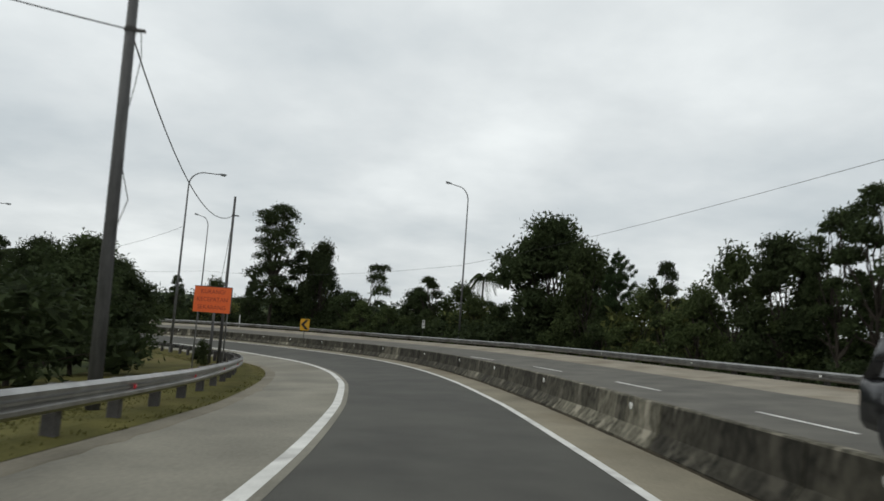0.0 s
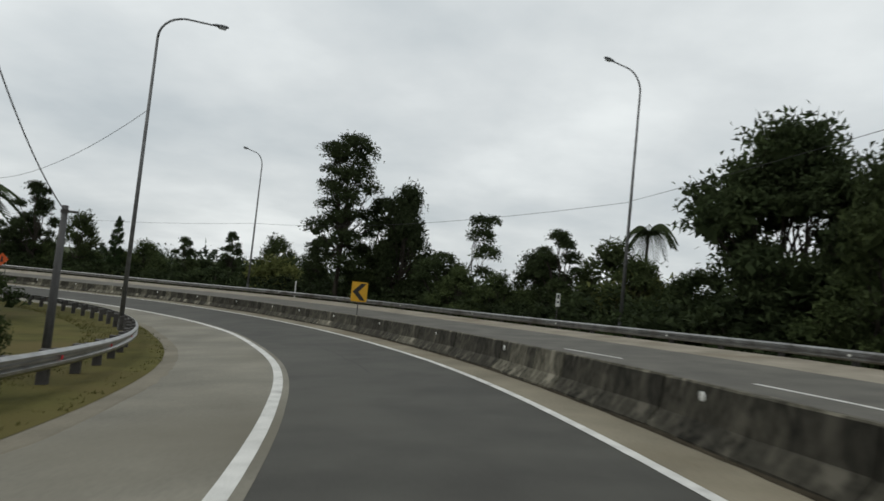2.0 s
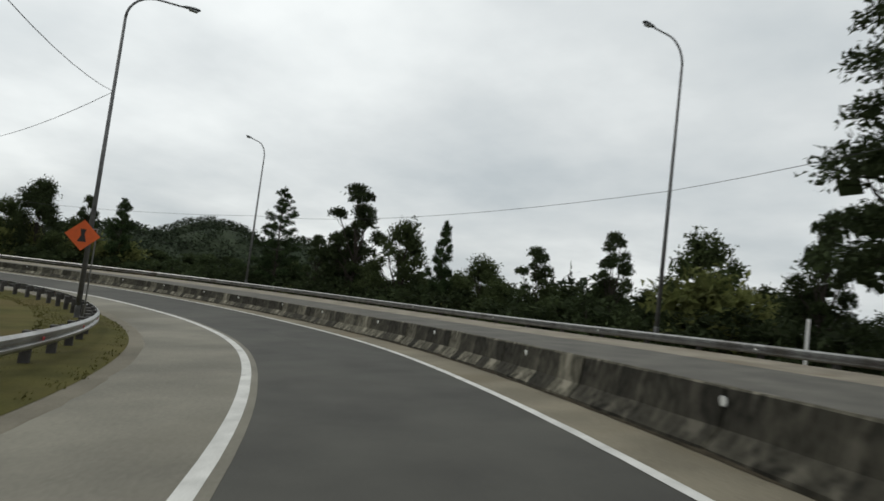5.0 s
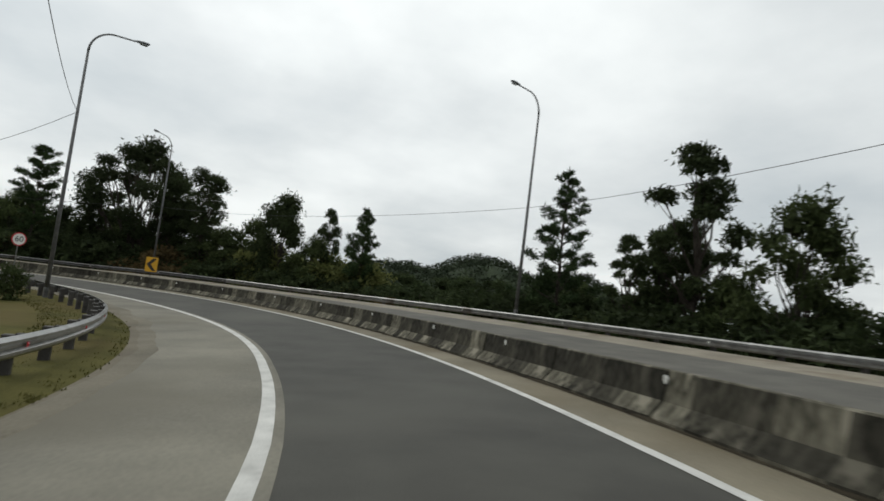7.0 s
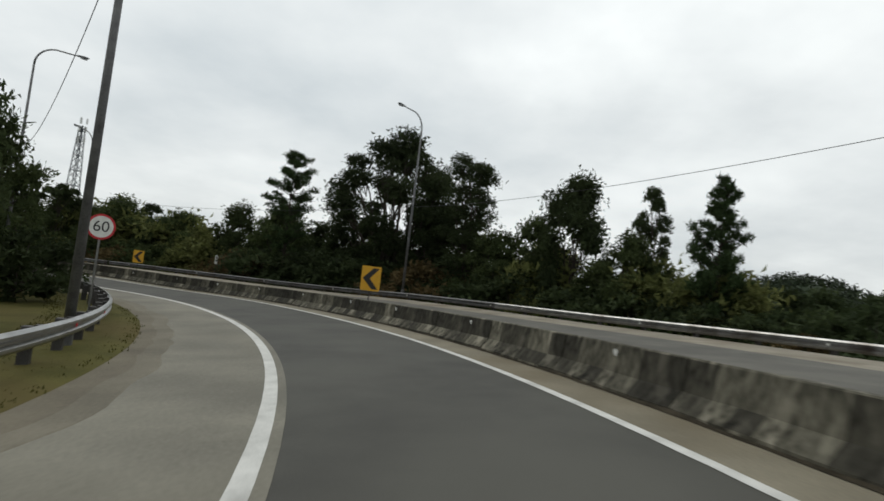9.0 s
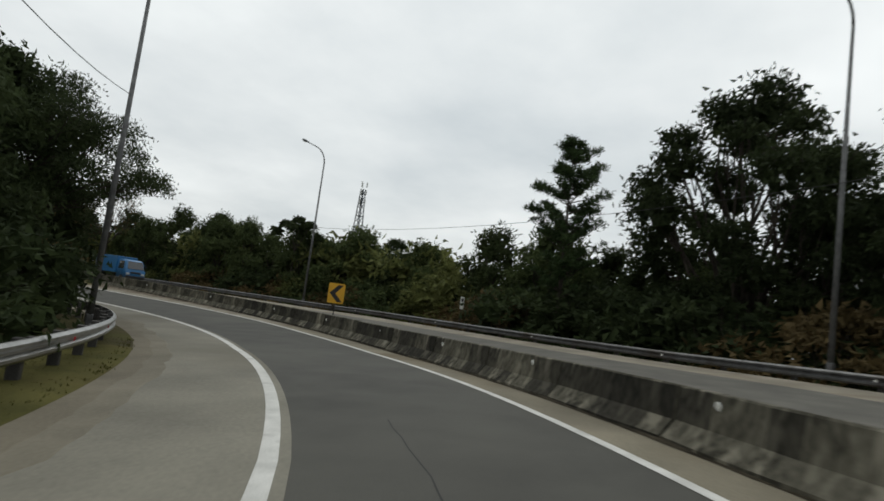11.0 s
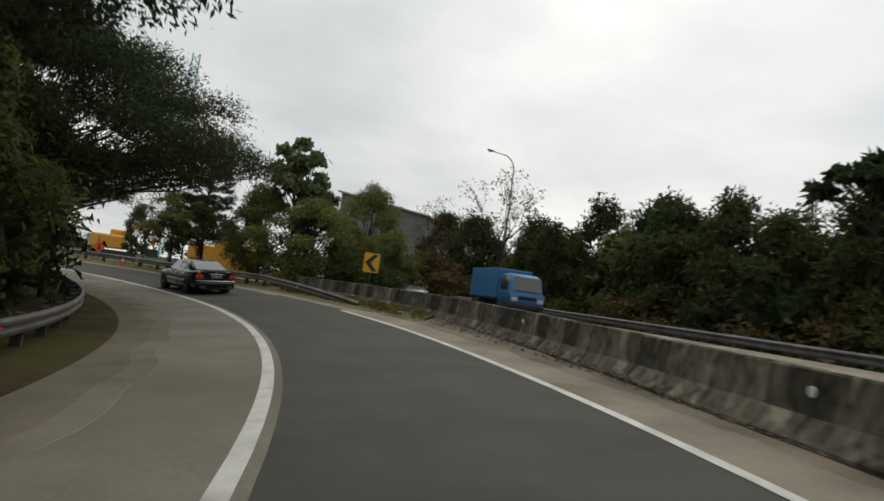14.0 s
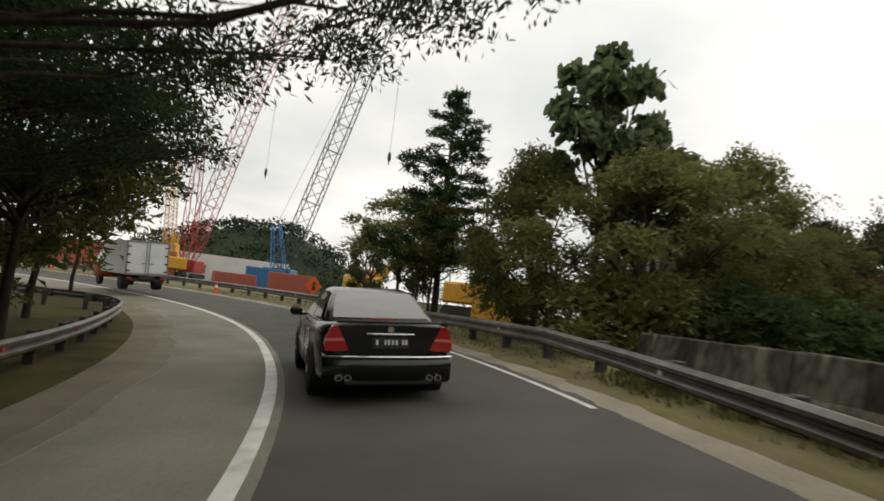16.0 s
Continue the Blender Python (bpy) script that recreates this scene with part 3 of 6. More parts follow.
part("outer_shoulder", sweep([(D_ASPH, 0.0), (D_SHLD, 0.0), (15.4, -0.1), (16.4, -0.5)], S0, OUT_KNEE), M_SAND, road, "pale concrete outer shoulder")
part("outer_shoulder", sweep([(D_ASPH, 0.0), (D_SHLD, 0.0), (15.4, -0.1), (16.4, -0.5)], OUT_KNEE, 330, 2, op), M_SAND, road, "pale concrete outer shoulder")
part("edge_line", sweep([(off(LINE_L, -0.088), 0.006), (off(LINE_L, 0.088), 0.006)], S0, S1), M_PAINT, road, "solid white inner edge line")
part("old_line", sweep([(off(LINE_L, 0.088), 0.004), (off(LINE_L, 0.20), 0.004)], S0, S1), M_SHOULDER, road, "faded older line")
part("edge_line", sweep([(lambda s: LINE_R(s) - 0.068 - 0.012 * noise.noise((s * 2.1, 21, 0)), 0.006), (lambda s: LINE_R(s) + 0.068 + 0.012 * noise.noise((s * 2.3, 22, 0)), 0.006)], S0, 172.1, 0.4), M_PAINT, road, "solid white outer edge line")
part("edge_line", sweep([(off(LINE_R, -0.05), 0.006), (off(LINE_R, 0.04), 0.006)], 178.9, S1), M_PAINT, road, "worn white outer edge line")
for k in range(8):
    s = 1.1 + 6.95 * k
    if s < 39:
        part("lane_dash", sweep([(off(DASH, -0.06), 0.006), (off(DASH, 0.06), 0.006)], s, s + 2.7, 0.9), M_PAINT, road)
# sealed cracks in the lane
rng = random.Random(5)
for s_a, s_b, d_a in ((34, 43, 1.2), (72, 80, 0.9), (121, 128, 0.7), (182, 192, 0.6)):
    wig = [rng.uniform(-0.05, 0.05) for _ in range(60)]
    line = (lambda w, a: lambda s: a + w[int((s - s_a) * 2) % 60])(wig, d_a)
    part("crack", sweep([(line, 0.005), (off(line, 0.018), 0.005)], s_a, s_b, 0.5), M_CRACK, road)

verge = thing("verge", "dry grass verge along the ramp", "grass verge", kind="structure")
part("inner_verge", sweep([(off(GRASS, 0.0), 0.012), (off(GRASS, -0.5), 0.07), (off(RAIL_L, -0.6), 0.05), (off(RAIL_L, -2.5), 0.0), (-9.5, -0.05), (-11, -0.3)], S0, 137), M_GRASS, verge)
part("inner_verge", sweep([(off(GRASS, 0.0), 0.012), (off(GRASS, -0.5), 0.07), (off(RAIL_L, -0.6), 0.05), (off(RAIL_L, -2.5), 0.0), (-9.5, -0.05), (-11, -0.3)], 137, S1), M_FLOOR, verge, "brown leaf litter and thin grass under the trees, darkened for their shade")
def ragged(base, amount, seed):
    """An uneven edge: the line base, pushed to and fro."""
    return lambda s: LINE_R(s) + base + amount * noise.noise((s * 0.7, seed, 0)) + amount * 0.6 * noise.noise((s * 2.3, seed, 5))


part("gore_verge", sweep([(ragged(0.60, 0.24, 1), -0.03), (ragged(0.70, 0.24, 1), 0.012), (ragged(1.1, 0.16, 1), 0.05), (off(LINE_R, 1.9), 0.07), (6.5, 0.06), (9.0, 0.0), (13.5, -0.1)], 180.7, S1, 0.4), M_DRYGRASS, verge)
part("dirt_strip", sweep([(ragged(0.85, 0.3, 2), -0.02), (ragged(1.0, 0.3, 2), 0.012), (off(LINE_R, 1.5), 0.05), (off(BAR, 0.05), 0.13)], 150, 171, 0.4), M_DIRT, verge, "bare sandy dirt beside the barrier")
part("gore_verge", sweep([(lambda s: ragged(0.55 + 0.4 * max(0.0, min(1.0, (173.5 - s) / 3)), 0.18, 3)(s), -0.01), (lambda s: ragged(0.68 + 0.4 * max(0.0, min(1.0, (173.5 - s) / 3)), 0.18, 3)(s), 0.02), (off(LINE_R, 1.3), 0.07), (off(BAR, 0.06), 0.2)], 168.6, 181, 0.4), M_DRYGRASS, verge)



def dust_line(extra):
    """The uneven outer rim of the dust, wider under the trees."""
    def line(s):
        k, j = min(1.0, max(0.0, (s - 80) / 25)), min(1.0, max(0.0, (s - 138) / 20))
        return min(LINE_L(s) - 0.3, GRASS(s) + 0.06 + 0.42 * k + 0.35 * j + extra + (0.08 + 0.25 * k) * noise.noise((s * 0.35, 4, 0)) + 0.09 * noise.noise((s * 1.9, 4, 2)))
    return line


part("dirt_edge", sweep([(off(GRASS, -0.3), 0.010), (off(GRASS, 0.02), 0.006), (dust_line(0.28), 0.004), (dust_line(0.31), -0.006)], S0, S1, 0.5), M_DUST_FAINT, verge, "thin brown dust along the shoulder")
part("dirt_edge", sweep([(off(GRASS, -0.3), 0.014), (off(GRASS, 0.02), 0.010), (dust_line(-0.1), 0.008), (dust_line(-0.07), 0.0)], 84, S1, 0.5), M_DUST_THIN, verge, "brown dust along the shoulder")


def grass_tufts(name, count, s_a, s_b, lo, hi, size, seed, patchy=0.0, mat=None):
    """Blades in tufts, thick along the paving's edge."""
    r = random.Random(seed)
    g = Geo()
    for _ in range(count):
        s = r.uniform(s_a, s_b)
        a, b = lo(s), hi(s)
        d = a + (b - a) * r.random() ** 0.8
        if patchy and noise.noise((s * 0.9, d * 1.6, seed)) + 0.25 * min(0.0, s - s_a - 2.0) < patchy * r.uniform(-0.6, 0.3):
            continue
        o = rp(s, d, 0.02 + (0.15 * (d - a) / (b - a) if patchy else 0.0))
        for _ in range(4):
            t = r.uniform(0, 6.28)
            h = size * r.uniform(0.4, 1.2)
            w = 0.012 + 0.01 * r.random()
            lean = Vector((math.cos(t), math.sin(t), 0)) * h * r.uniform(0.2, 0.8)
            sd = Vector((-math.sin(t), math.cos(t), 0)) * w
            p = o + Vector((r.uniform(-0.1, 0.1), r.uniform(-0.1, 0.1), 0))
            g.add([p - sd, p + sd, p + lean + Vector((0, 0, h))], [(0, 1, 2)])
    return solo(name, g, mat or M_BLADE, "dry yellow-green grass along the guardrail", "grass", "stuff")


grass_tufts("grass", 8500, -3, 140, off(GRASS, 0.0), off(RAIL_L, -1.6), 0.06, 11)
grass_tufts("grass", 3000, 174, 215, off(LINE_R, 0.75), off(LINE_R, 4.5), 0.11, 12, mat=M_DRYBLADE)
grass_tufts("grass", 1500, 168.6, 181, off(LINE_R, 0.95), off(BAR, 0.05), 0.12, 13, 0.9, M_DRYBLADE)



def clods(count, s_a, s_b, seed):
    """Loose stones and clods of earth swept up against the barrier."""
    r = random.Random(seed)
    g = Geo()
    for _ in range(count):
        s = r.uniform(s_a, s_b)
        lo, hi = LINE_R(s) + 1.1, BAR(s) + 0.03
        d = hi - (hi - lo) * r.random() ** 1.7
        q = 0.012 + 0.035 * r.random() ** 3
        o = rp(s, d, 0.02 + 0.10 * (d - lo) / max(0.2, hi - lo))
        c = [o + Vector((r.uniform(0.6, 1.3) * q * x, r.uniform(0.6, 1.3) * q * y, r.uniform(0.5, 1.0) * q * z)) for x, y, z in ((1, 0, 0), (0, 1, 0), (-1, 0, 0), (0, -1, 0), (0, 0, 1), (0, 0, -1))]
        g.add(c, [(0, 1, 4), (1, 2, 4), (2, 3, 4), (3, 0, 4), (1, 0, 5), (2, 1, 5), (3, 2, 5), (0, 3, 5)])
    return solo("gravel", g, M_STONE, "loose stones and clods against the barrier", "gravel", "stuff")


clods(1500, 148, 172.5, 51)


def litter(s, d, size, seed):
    """A crumpled scrap of pale paper or plastic."""
    r = random.Random(seed)
    n = 5
    g = Geo()
    v = [(size * (i / (n - 1) - 0.5) * r.uniform(0.8, 1.2), size * (j / (n - 1) - 0.5) * r.uniform(0.7, 1.1), size * r.uniform(0.0, 0.45) + 0.01) for i in range(n) for j in range(n)]
    g.add(v, [(i * n + j, (i + 1) * n + j, (i + 1) * n + j + 1, i * n + j + 1) for i in range(n - 1) for j in range(n - 1)])
    o = rp(s, d, 0.06)
    ob = solo("paper_scrap", g, M_LITTER, "crumpled white scrap of litter in the grass", "paper scrap", "")
    ob.matrix_world = pose(o.x, o.y, o.z, 0, 0, r.uniform(0, 360))
    return ob


for i, (s, e, size) in enumerate(((170.2, 1.25, 0.16), (170.5, 1.45, 0.12), (169.9, 1.6, 0.22), (169.4, 1.9, 0.14), (168.9, 2.1, 0.2), (169.1, 2.4, 0.12), (171.3, 1.5, 0.1), (172.4, 1.7, 0.12), (168.3, 1.9, 0.12), (174.0, 2.0, 0.1), (166.8, 2.0, 0.1))):
    litter(s, LINE_R(s) + e, size, 70 + i)

# ---------------------------------------------------------------- concrete median barrier
JERSEY = [(0.0, 0.0), (0.0, 0.08), (0.17, 0.28), (0.22, 0.66), (0.235, 0.68), (0.365, 0.68), (0.38, 0.66), (0.43, 0.28), (0.60, 0.08), (0.60, 0.0)]


def barrier_mesh(length=2.96, seed=0, pale=0.2):
    """One precast length; the wall and the flare weather in upright strips, the top is coloured pale for sky light."""
    r = random.Random(seed)
    cuts, y = [0.0, 0.02], 0.02
    while y < length - 0.9:
        y += r.uniform(0.35, 0.85)
        cuts.append(y)
    cuts += [length - 0.02, length]
    rings = []
    for y in cuts:
        end = y in (0.0, length)
        jit = r.uniform(-0.008, 0.008)
        rings.append([Vector((x + (0.02 if x < 0.3 else -0.02) * end + jit, y, z - 0.015 * (end and z > 0.6) + r.uniform(-0.006, 0.006) * (z > 0))) for x, z in JERSEY])
    me = Geo().loft(rings).mesh("barrier_segment", M_BARRIERS[0])
    for m in M_BARRIERS[1:]:
        me.materials.append(m)
    tone = {}
    for f in me.polygons:
        c = f.center
        strip = sum(c.y > q for q in cuts)
        zone = 0 if 0.08 < c.z < 0.27 else 1
        if (strip, zone, c.x > 0.3) not in tone:
            u = r.random()
            tone[(strip, zone, c.x > 0.3)] = (2 if u < pale + 0.25 else 1 if u < 0.85 else 0) if zone == 0 else (2 if u < pale * 0.5 else 1 if u < max(0.45, pale + 0.35) else 0)
        # top faces always take the palest tone, sky light put into the colour
        f.material_index = 2 if c.z > 0.66 else tone[(strip, zone, c.x > 0.3)]
    return me


END_MESH = [barrier_mesh(seed=40 + i, pale=q) for i, q in enumerate((1.6, 1.2, 1.45, 1.0))]
BAR_MESH = [barrier_mesh(seed=i) for i in range(6)] + [barrier_mesh(seed=9, pale=0.9)] + [barrier_mesh(seed=20 + i, pale=-0.1) for i in range(5)]
barrier = thing("median_barrier", "weathered concrete barrier with dark rain stains", "concrete barrier", kind="structure")
PALE = {9, 17, 32, 48, 54}
s = S0
k = 0
while s < 179:
    a, b = rp(s, BAR(s)), rp(s + 3, BAR(s + 3))
    seg = part("barrier_segment", END_MESH[k * 3 % 4] if s > 152 else BAR_MESH[6] if k in PALE else BAR_MESH[7 + (k * 3 + k // 2) % 5] if s < 62 else BAR_MESH[(k * 5 + k // 3) % 6], None, barrier)
    yaw = math.degrees(math.atan2(-(b.x - a.x), b.y - a.y))
    pitch = math.degrees(math.atan2(b.z - a.z, (b - a).to_2d().length))
    tall = (WALL_H(s + 1.5) + 0.03) / 0.68
    seg.matrix_world = pose(a.x, a.y, a.z - 0.03, pitch, 0, yaw) @ Matrix.Diagonal((1, (b - a).length / 2.968, tall, 1))
    s += 3.0
    k += 1
# a narrow dark strip with an uneven edge along the barrier's foot
part("soil_ridge", sweep([(lambda s: BAR(s) - 0.05 - 0.035 * noise.noise((s * 1.7, 8, 0)) - 0.02 * noise.noise((s * 6.1, 8, 3)), 0.004), (off(BAR, -0.01), 0.028), (off(BAR, 0.05), 0.07)], S0, 179, 0.35), M_FOOT, barrier, "dark ragged strip along the foot")
refl_mesh = Geo().disc((0, 0, 0), (1, 0, 0), 0.055, 0.02, 14).mesh("reflector", M_REFLECT)
for s in (3.0, 8.0, 12.8, 17.5, 22, 27.2, 33.8, 38.5, 43.8, 49, 53.2, 56.5, 61, 66, 71, 75.4, 80.7, 85, 90, 94, 98.5, 103, 107.5, 113, 117.9, 121.7, 126.3, 131, 135.5, 140, 144.8, 150, 157, 164):
    part("reflector", refl_mesh, None, barrier, "round white reflector").matrix_world = at(s, BAR(s) + 0.185, 0.52, -8, tilt=-6)

# ---------------------------------------------------------------- guardrails
WBEAM = [(0.0, -0.155), (0.02, -0.15), (0.075, -0.105), (0.075, -0.06), (0.015, -0.015), (0.015, 0.015), (0.075, 0.06), (0.075, 0.105), (0.02, 0.15), (0.0, 0.155), (-0.006, 0.152), (0.008, 0.012), (0.008, -0.012), (-0.006, -0.152)]
WBEAM = WBEAM[:10] + [(x - 0.006, z) for x, z in WBEAM[9::-1]]
post_mesh = Geo().box((0, 0, 0.22), (0.17, 0.15, 0.86), bevel=0.012).mesh("rail_post", M_POST)
block_mesh = Geo().box((0, 0, 0), (0.12, 0.14, 0.30), bevel=0.01).mesh("spacer_block", M_POST)
redref_mesh = Geo().add([(0, -0.055, -0.045), (0, 0.055, -0.045), (0, 0.055, 0.045), (0, -0.055, 0.045), (0.025, 0, 0)], [(0, 1, 2, 3), (0, 4, 1), (1, 4, 2), (2, 4, 3), (3, 4, 0)]).mesh("red_reflector", M_REDREFL)
whiteref_mesh = Geo().disc((0, 0, 0), (1, 0, 0), 0.05, 0.02, 12).mesh("round_reflector", M_REFLECT)


def guardrail(name, label, line, s_a, s_b, side, f=rp, top=0.68, reflect=None, gap=2.0, drop=0.0, steel=M_GALV):
    """A W-beam on posts; side is +1 where its face looks to the right."""
    ob = thing(name, label, "guardrail", kind="structure")
    mid = top - 0.155
    prof = [((lambda q: (lambda s: line(s) + side * q))(x), z + mid) for x, z in WBEAM]
    low = lambda s: -(mid - 0.03) * max(0.0, min(1.0, 1 - (s - s_a) / drop)) if drop else 0.0
    prof = [(d, (lambda v: (lambda s: v + low(s)))(u)) for d, u in prof]
    part("beam", sweep(prof, s_a, s_b, 1.0, f, True), steel, ob, "corrugated steel beam")
    n = int((s_b - s_a) / gap)
    for i in range(n + 1):
        s = s_a + 0.3 + gap * i
        if s > s_b - 0.1:
            break
        if drop and s < s_a + drop * 0.35:
            continue
        d = line(s) - side * 0.215
        part("rail_post", post_mesh, None, ob).matrix_world = at(s, d, min(0.0, top - 0.66) + low(s), 0, f)
        part("spacer_block", block_mesh, None, ob).matrix_world = at(s, line(s) - side * 0.068, mid + low(s), 0, f)
        if reflect and i % reflect == 0:
            m = at(s, line(s) + side * 0.035, mid + low(s), 0 if side > 0 else 180, f)
            part("reflector", redref_mesh if side > 0 else whiteref_mesh, None, ob, "red reflector" if side > 0 else "white reflector").matrix_world = m
    return ob


guardrail("inner_guardrail", "galvanised steel guardrail on dark posts along the inner verge", RAIL_L, S0, 142, 1, reflect=2, top=0.68)
RAIL_END = curve((142, RAIL_L(142)), (150, RAIL_L(150)), (160, RAIL_L(160)), (170, RAIL_L(170)), (180, RAIL_L(180)), (190, -4.15), (196, -3.95), (199, -4.15), (201.5, -5.1), (203.5, -7.2), (205, -10.5))
# darker steel from here on stands in for the shade of the trees
guardrail("inner_guardrail", "dull weathered guardrail on dark posts, its steel darkened for tree shade, turning away at its end", RAIL_END, 142, 205, 1, reflect=2, top=0.68, steel=M_GALV_DULL_SHADED)
guardrail("outer_guardrail", "long galvanised guardrail along the outer shoulder", lambda s: D_RAIL, S0, 126, -1, reflect=3, top=0.40)
guardrail("outer_guardrail", "weathered dark guardrail along the outer shoulder", lambda s: D_RAIL, 126, OUT_KNEE, -1, reflect=3, top=0.40, steel=M_GALV_OLD)
guardrail("outer_guardrail", "long weathered guardrail beside the diverging carriageway", lambda s: D_RAIL, OUT_KNEE + 0.3, 300, -1, op, top=0.40, steel=M_GALV_OLD)
GORE = curve((173, 4.35), (176.75, 4.55), (185, 4.75), (200, 4.85), (250, 4.9))
guardrail("gore_guardrail", "galvanised guardrail with white reflectors beside the ramp", GORE, 173.1, 249, -1, reflect=3, top=0.66, drop=10.0, steel=M_GALV_DULL_SHADED)

# ---------------------------------------------------------------- lamp posts, poles, wires, signs


def lamp_post(name, s, d, height, reach, f=rp, label="tall grey street lamp with a curved arm"):
    """A tapered post with an arm that bends over the road; reach is negative towards the left."""
    m = at(s, d, 0.0, 0, f)
    ob = thing(name, label, "street lamp", m, "street lamps along the road")
    straight = height - 1.35
    part("base_plate", Geo().box((0, 0, 0.02), (0.4, 0.4, 0.04), bevel=0.005).box((0, 0, 0.28), (0.2, 0.2, 0.5), bevel=0.03), M_POLE, ob)
    part("pole", Geo().tube([(0, 0, 0), (0, 0, straight * 0.5), (0, 0, straight)], [0.10, 0.08, 0.055], 10), M_POLE, ob, smooth=True)
    arm, n = [], 9
    for i in range(n):
        a = math.pi / 2 * i / (n - 1)
        arm.append((reach * 0.55 * (1 - math.cos(a)), 0, straight + 1.15 * math.sin(a)))
    arm.append((reach * 0.92, 0, height - 0.14))
    part("arm", Geo().tube(arm, [0.055 - 0.002 * i for i in range(len(arm))], 8), M_POLE, ob, smooth=True)
    hx = reach * 0.92
    sg = 1 if reach > 0 else -1
    rings = []
    for t, w, h in ((0, 0.045, 0.05), (0.12, 0.09, 0.075), (0.4, 0.14, 0.085), (0.62, 0.12, 0.065), (0.7, 0.05, 0.03)):
        rings.append([Vector((hx + sg * t, w * math.cos(a), height - 0.13 + t * 0.1 + h * math.sin(a) * (1.0 if math.sin(a) > 0 else 0.55))) for a in (2 * math.pi * q / 12 for q in range(12))])
    hd = part("lamp_head", Geo().loft(rings), M_DARKHEAD, ob, "grey lamp head", True)
    part("glass", Geo().box((hx + sg * 0.42, 0, height - 0.16), (0.36, 0.2, 0.07), bevel=0.03), M_LAMPGLASS, hd)
    return ob


for s, d, h, r in ((50.5, -4.6, 13.9, 2.3), (83.9, -4.6, 13.4, 2.2), (113.2, -4.3, 13.08, 2.1), (142.65, -4.5, 13.3, 2.2)):
    lamp_post("street_lamp", s, d, h, r)
for s, d, h, r in ((46.1, 19.0, 14.2, -2.2), (75.3, 16.95, 13.6, -2.0), (104.25, 16.5, 13.04, -1.8), (134.4, 16.85, 13.3, -1.9), (162.4, 17.05, 13.05, -2.15)):
    lamp_post("street_lamp", s, d, h, r, label="tall slim grey street lamp with a curved arm behind the guardrail")
lamp_post("street_lamp", 198.2, 16.85, 12.25, -1.95, op, label="tall slim grey street lamp beside the diverging road")


def utility_pole(s, d, height, lean=0.0, r=0.12, clamp=0.5, label="leaning dark utility pole with cable clamps"):
    m = at(s, d, -0.1) @ pose(0, 0, 0, 0, lean, 0)
    ob = thing("utility_pole", label, "utility pole", m, "utility poles on the verge")
    part("pole", Geo().tube([(0, 0, 0), (0, 0, height / 2), (0, 0, height)], [r, r * 0.85, r * 0.65], 9), M_WOODPOLE, ob, smooth=True)
    part("clamp", Geo().disc((0, 0, height - clamp), (0, 0, 1), r * 0.85, 0.08, 9).box((0.14, 0, height - clamp), (0.22, 0.05, 0.05)), M_POST, ob)
    return m @ Vector((0, 0, height - clamp))


u1 = utility_pole(9.6, -4.85, 8.4, -1.2, clamp=1.7)
u2 = utility_pole(28.2, -5.07, 7.9, 0, 0.08, 0.87, "slim dark steel pole on the verge")


def wire(a, b, sag, r=0.012, name="overhead_cable"):
    pts = [Vector(a).lerp(Vector(b), t / 16) - Vector((0, 0, 4 * sag * (t / 16) * (1 - t / 16))) for t in range(17)]
    return solo(name, Geo().tube(pts, r, 5), M_WIRE, "thin black sagging overhead cable", "cable", group="overhead cables")


wire(rp(10.5, -19.0, 10.2), u1, 0.3, 0.014)
u3 = utility_pole(35.0, -5.2, 3.5, 0, 0.09, 0.12, "short dark stub pole on the verge")
wire(u1, u2, 1.2, 0.014)
wire(u2, u3, 0.5)
wire(rp(50.5, -4.6, 9.4), rp(83.9, -4.6, 9.0), 1.6)
wire(rp(83.9, -4.6, 9.0), rp(113.2, -4.3, 8.75), 0.8)
wire(rp(113.2, -4.3, 8.75), rp(142.65, -4.5, 7.45), 1.4)
wire(rp(4, 24, 9.5), rp(46.1, 19.0, 6.85), 0.6)
OUT_WIRE = ((46.1, 19.0, 6.8), (75.3, 16.95, 6.55), (104.25, 16.5, 6.3), (134.5, 16.7, 6.4), (162.4, 17.05, 6.4))
for a, b in zip(OUT_WIRE, OUT_WIRE[1:]):
    wire(rp(*a), rp(*b), 0.7)
# slack cable hanging beside the first pole
g = Geo().tube([u1 + Vector((0.15 + 0.12 * math.sin(i * 1.3), 0.08 * math.cos(i * 2.1), -0.5 * i)) for i in range(10)], 0.008, 5)
solo("loose_cable", g, M_WIRE, "slack black cable hanging down a pole", "cable", group="overhead cables")


def chevron_sign(s, d, up=0.68, w=0.64, h=0.80, turn=0.0, foot=0.5):
    m = at(s, d, 0.0, turn)
    ob = thing("chevron_sign", "yellow curve sign with a black arrow on the median barrier", "road sign", m, "chevron signs along the curve")
    part("sign_post", Geo().tube([(0, 0.03, foot), (0, 0.03, up + 0.3 + h)], 0.025, 8).box((0, 0.03, max(foot + 0.17, 0.02)), (0.14, 0.10, 0.03)), M_POST, ob)
    z0 = up + 0.30
    rings = []
    c = 0.04
    out = [(-w / 2 + c, 0), (w / 2 - c, 0), (w / 2, c), (w / 2, h - c), (w / 2 - c, h), (-w / 2 + c, h), (-w / 2, h - c), (-w / 2, c)]
    part("board", Geo().prism([(x, z0 + z) for x, z in out], -0.012, 0.004), M_SIGNYELLOW, ob, "yellow board")
    a = [(-0.43 * w, 0.5), (0.08 * w, 0.93), (0.40 * w, 0.93), (-0.06 * w, 0.5), (0.40 * w, 0.07), (0.08 * w, 0.07)]
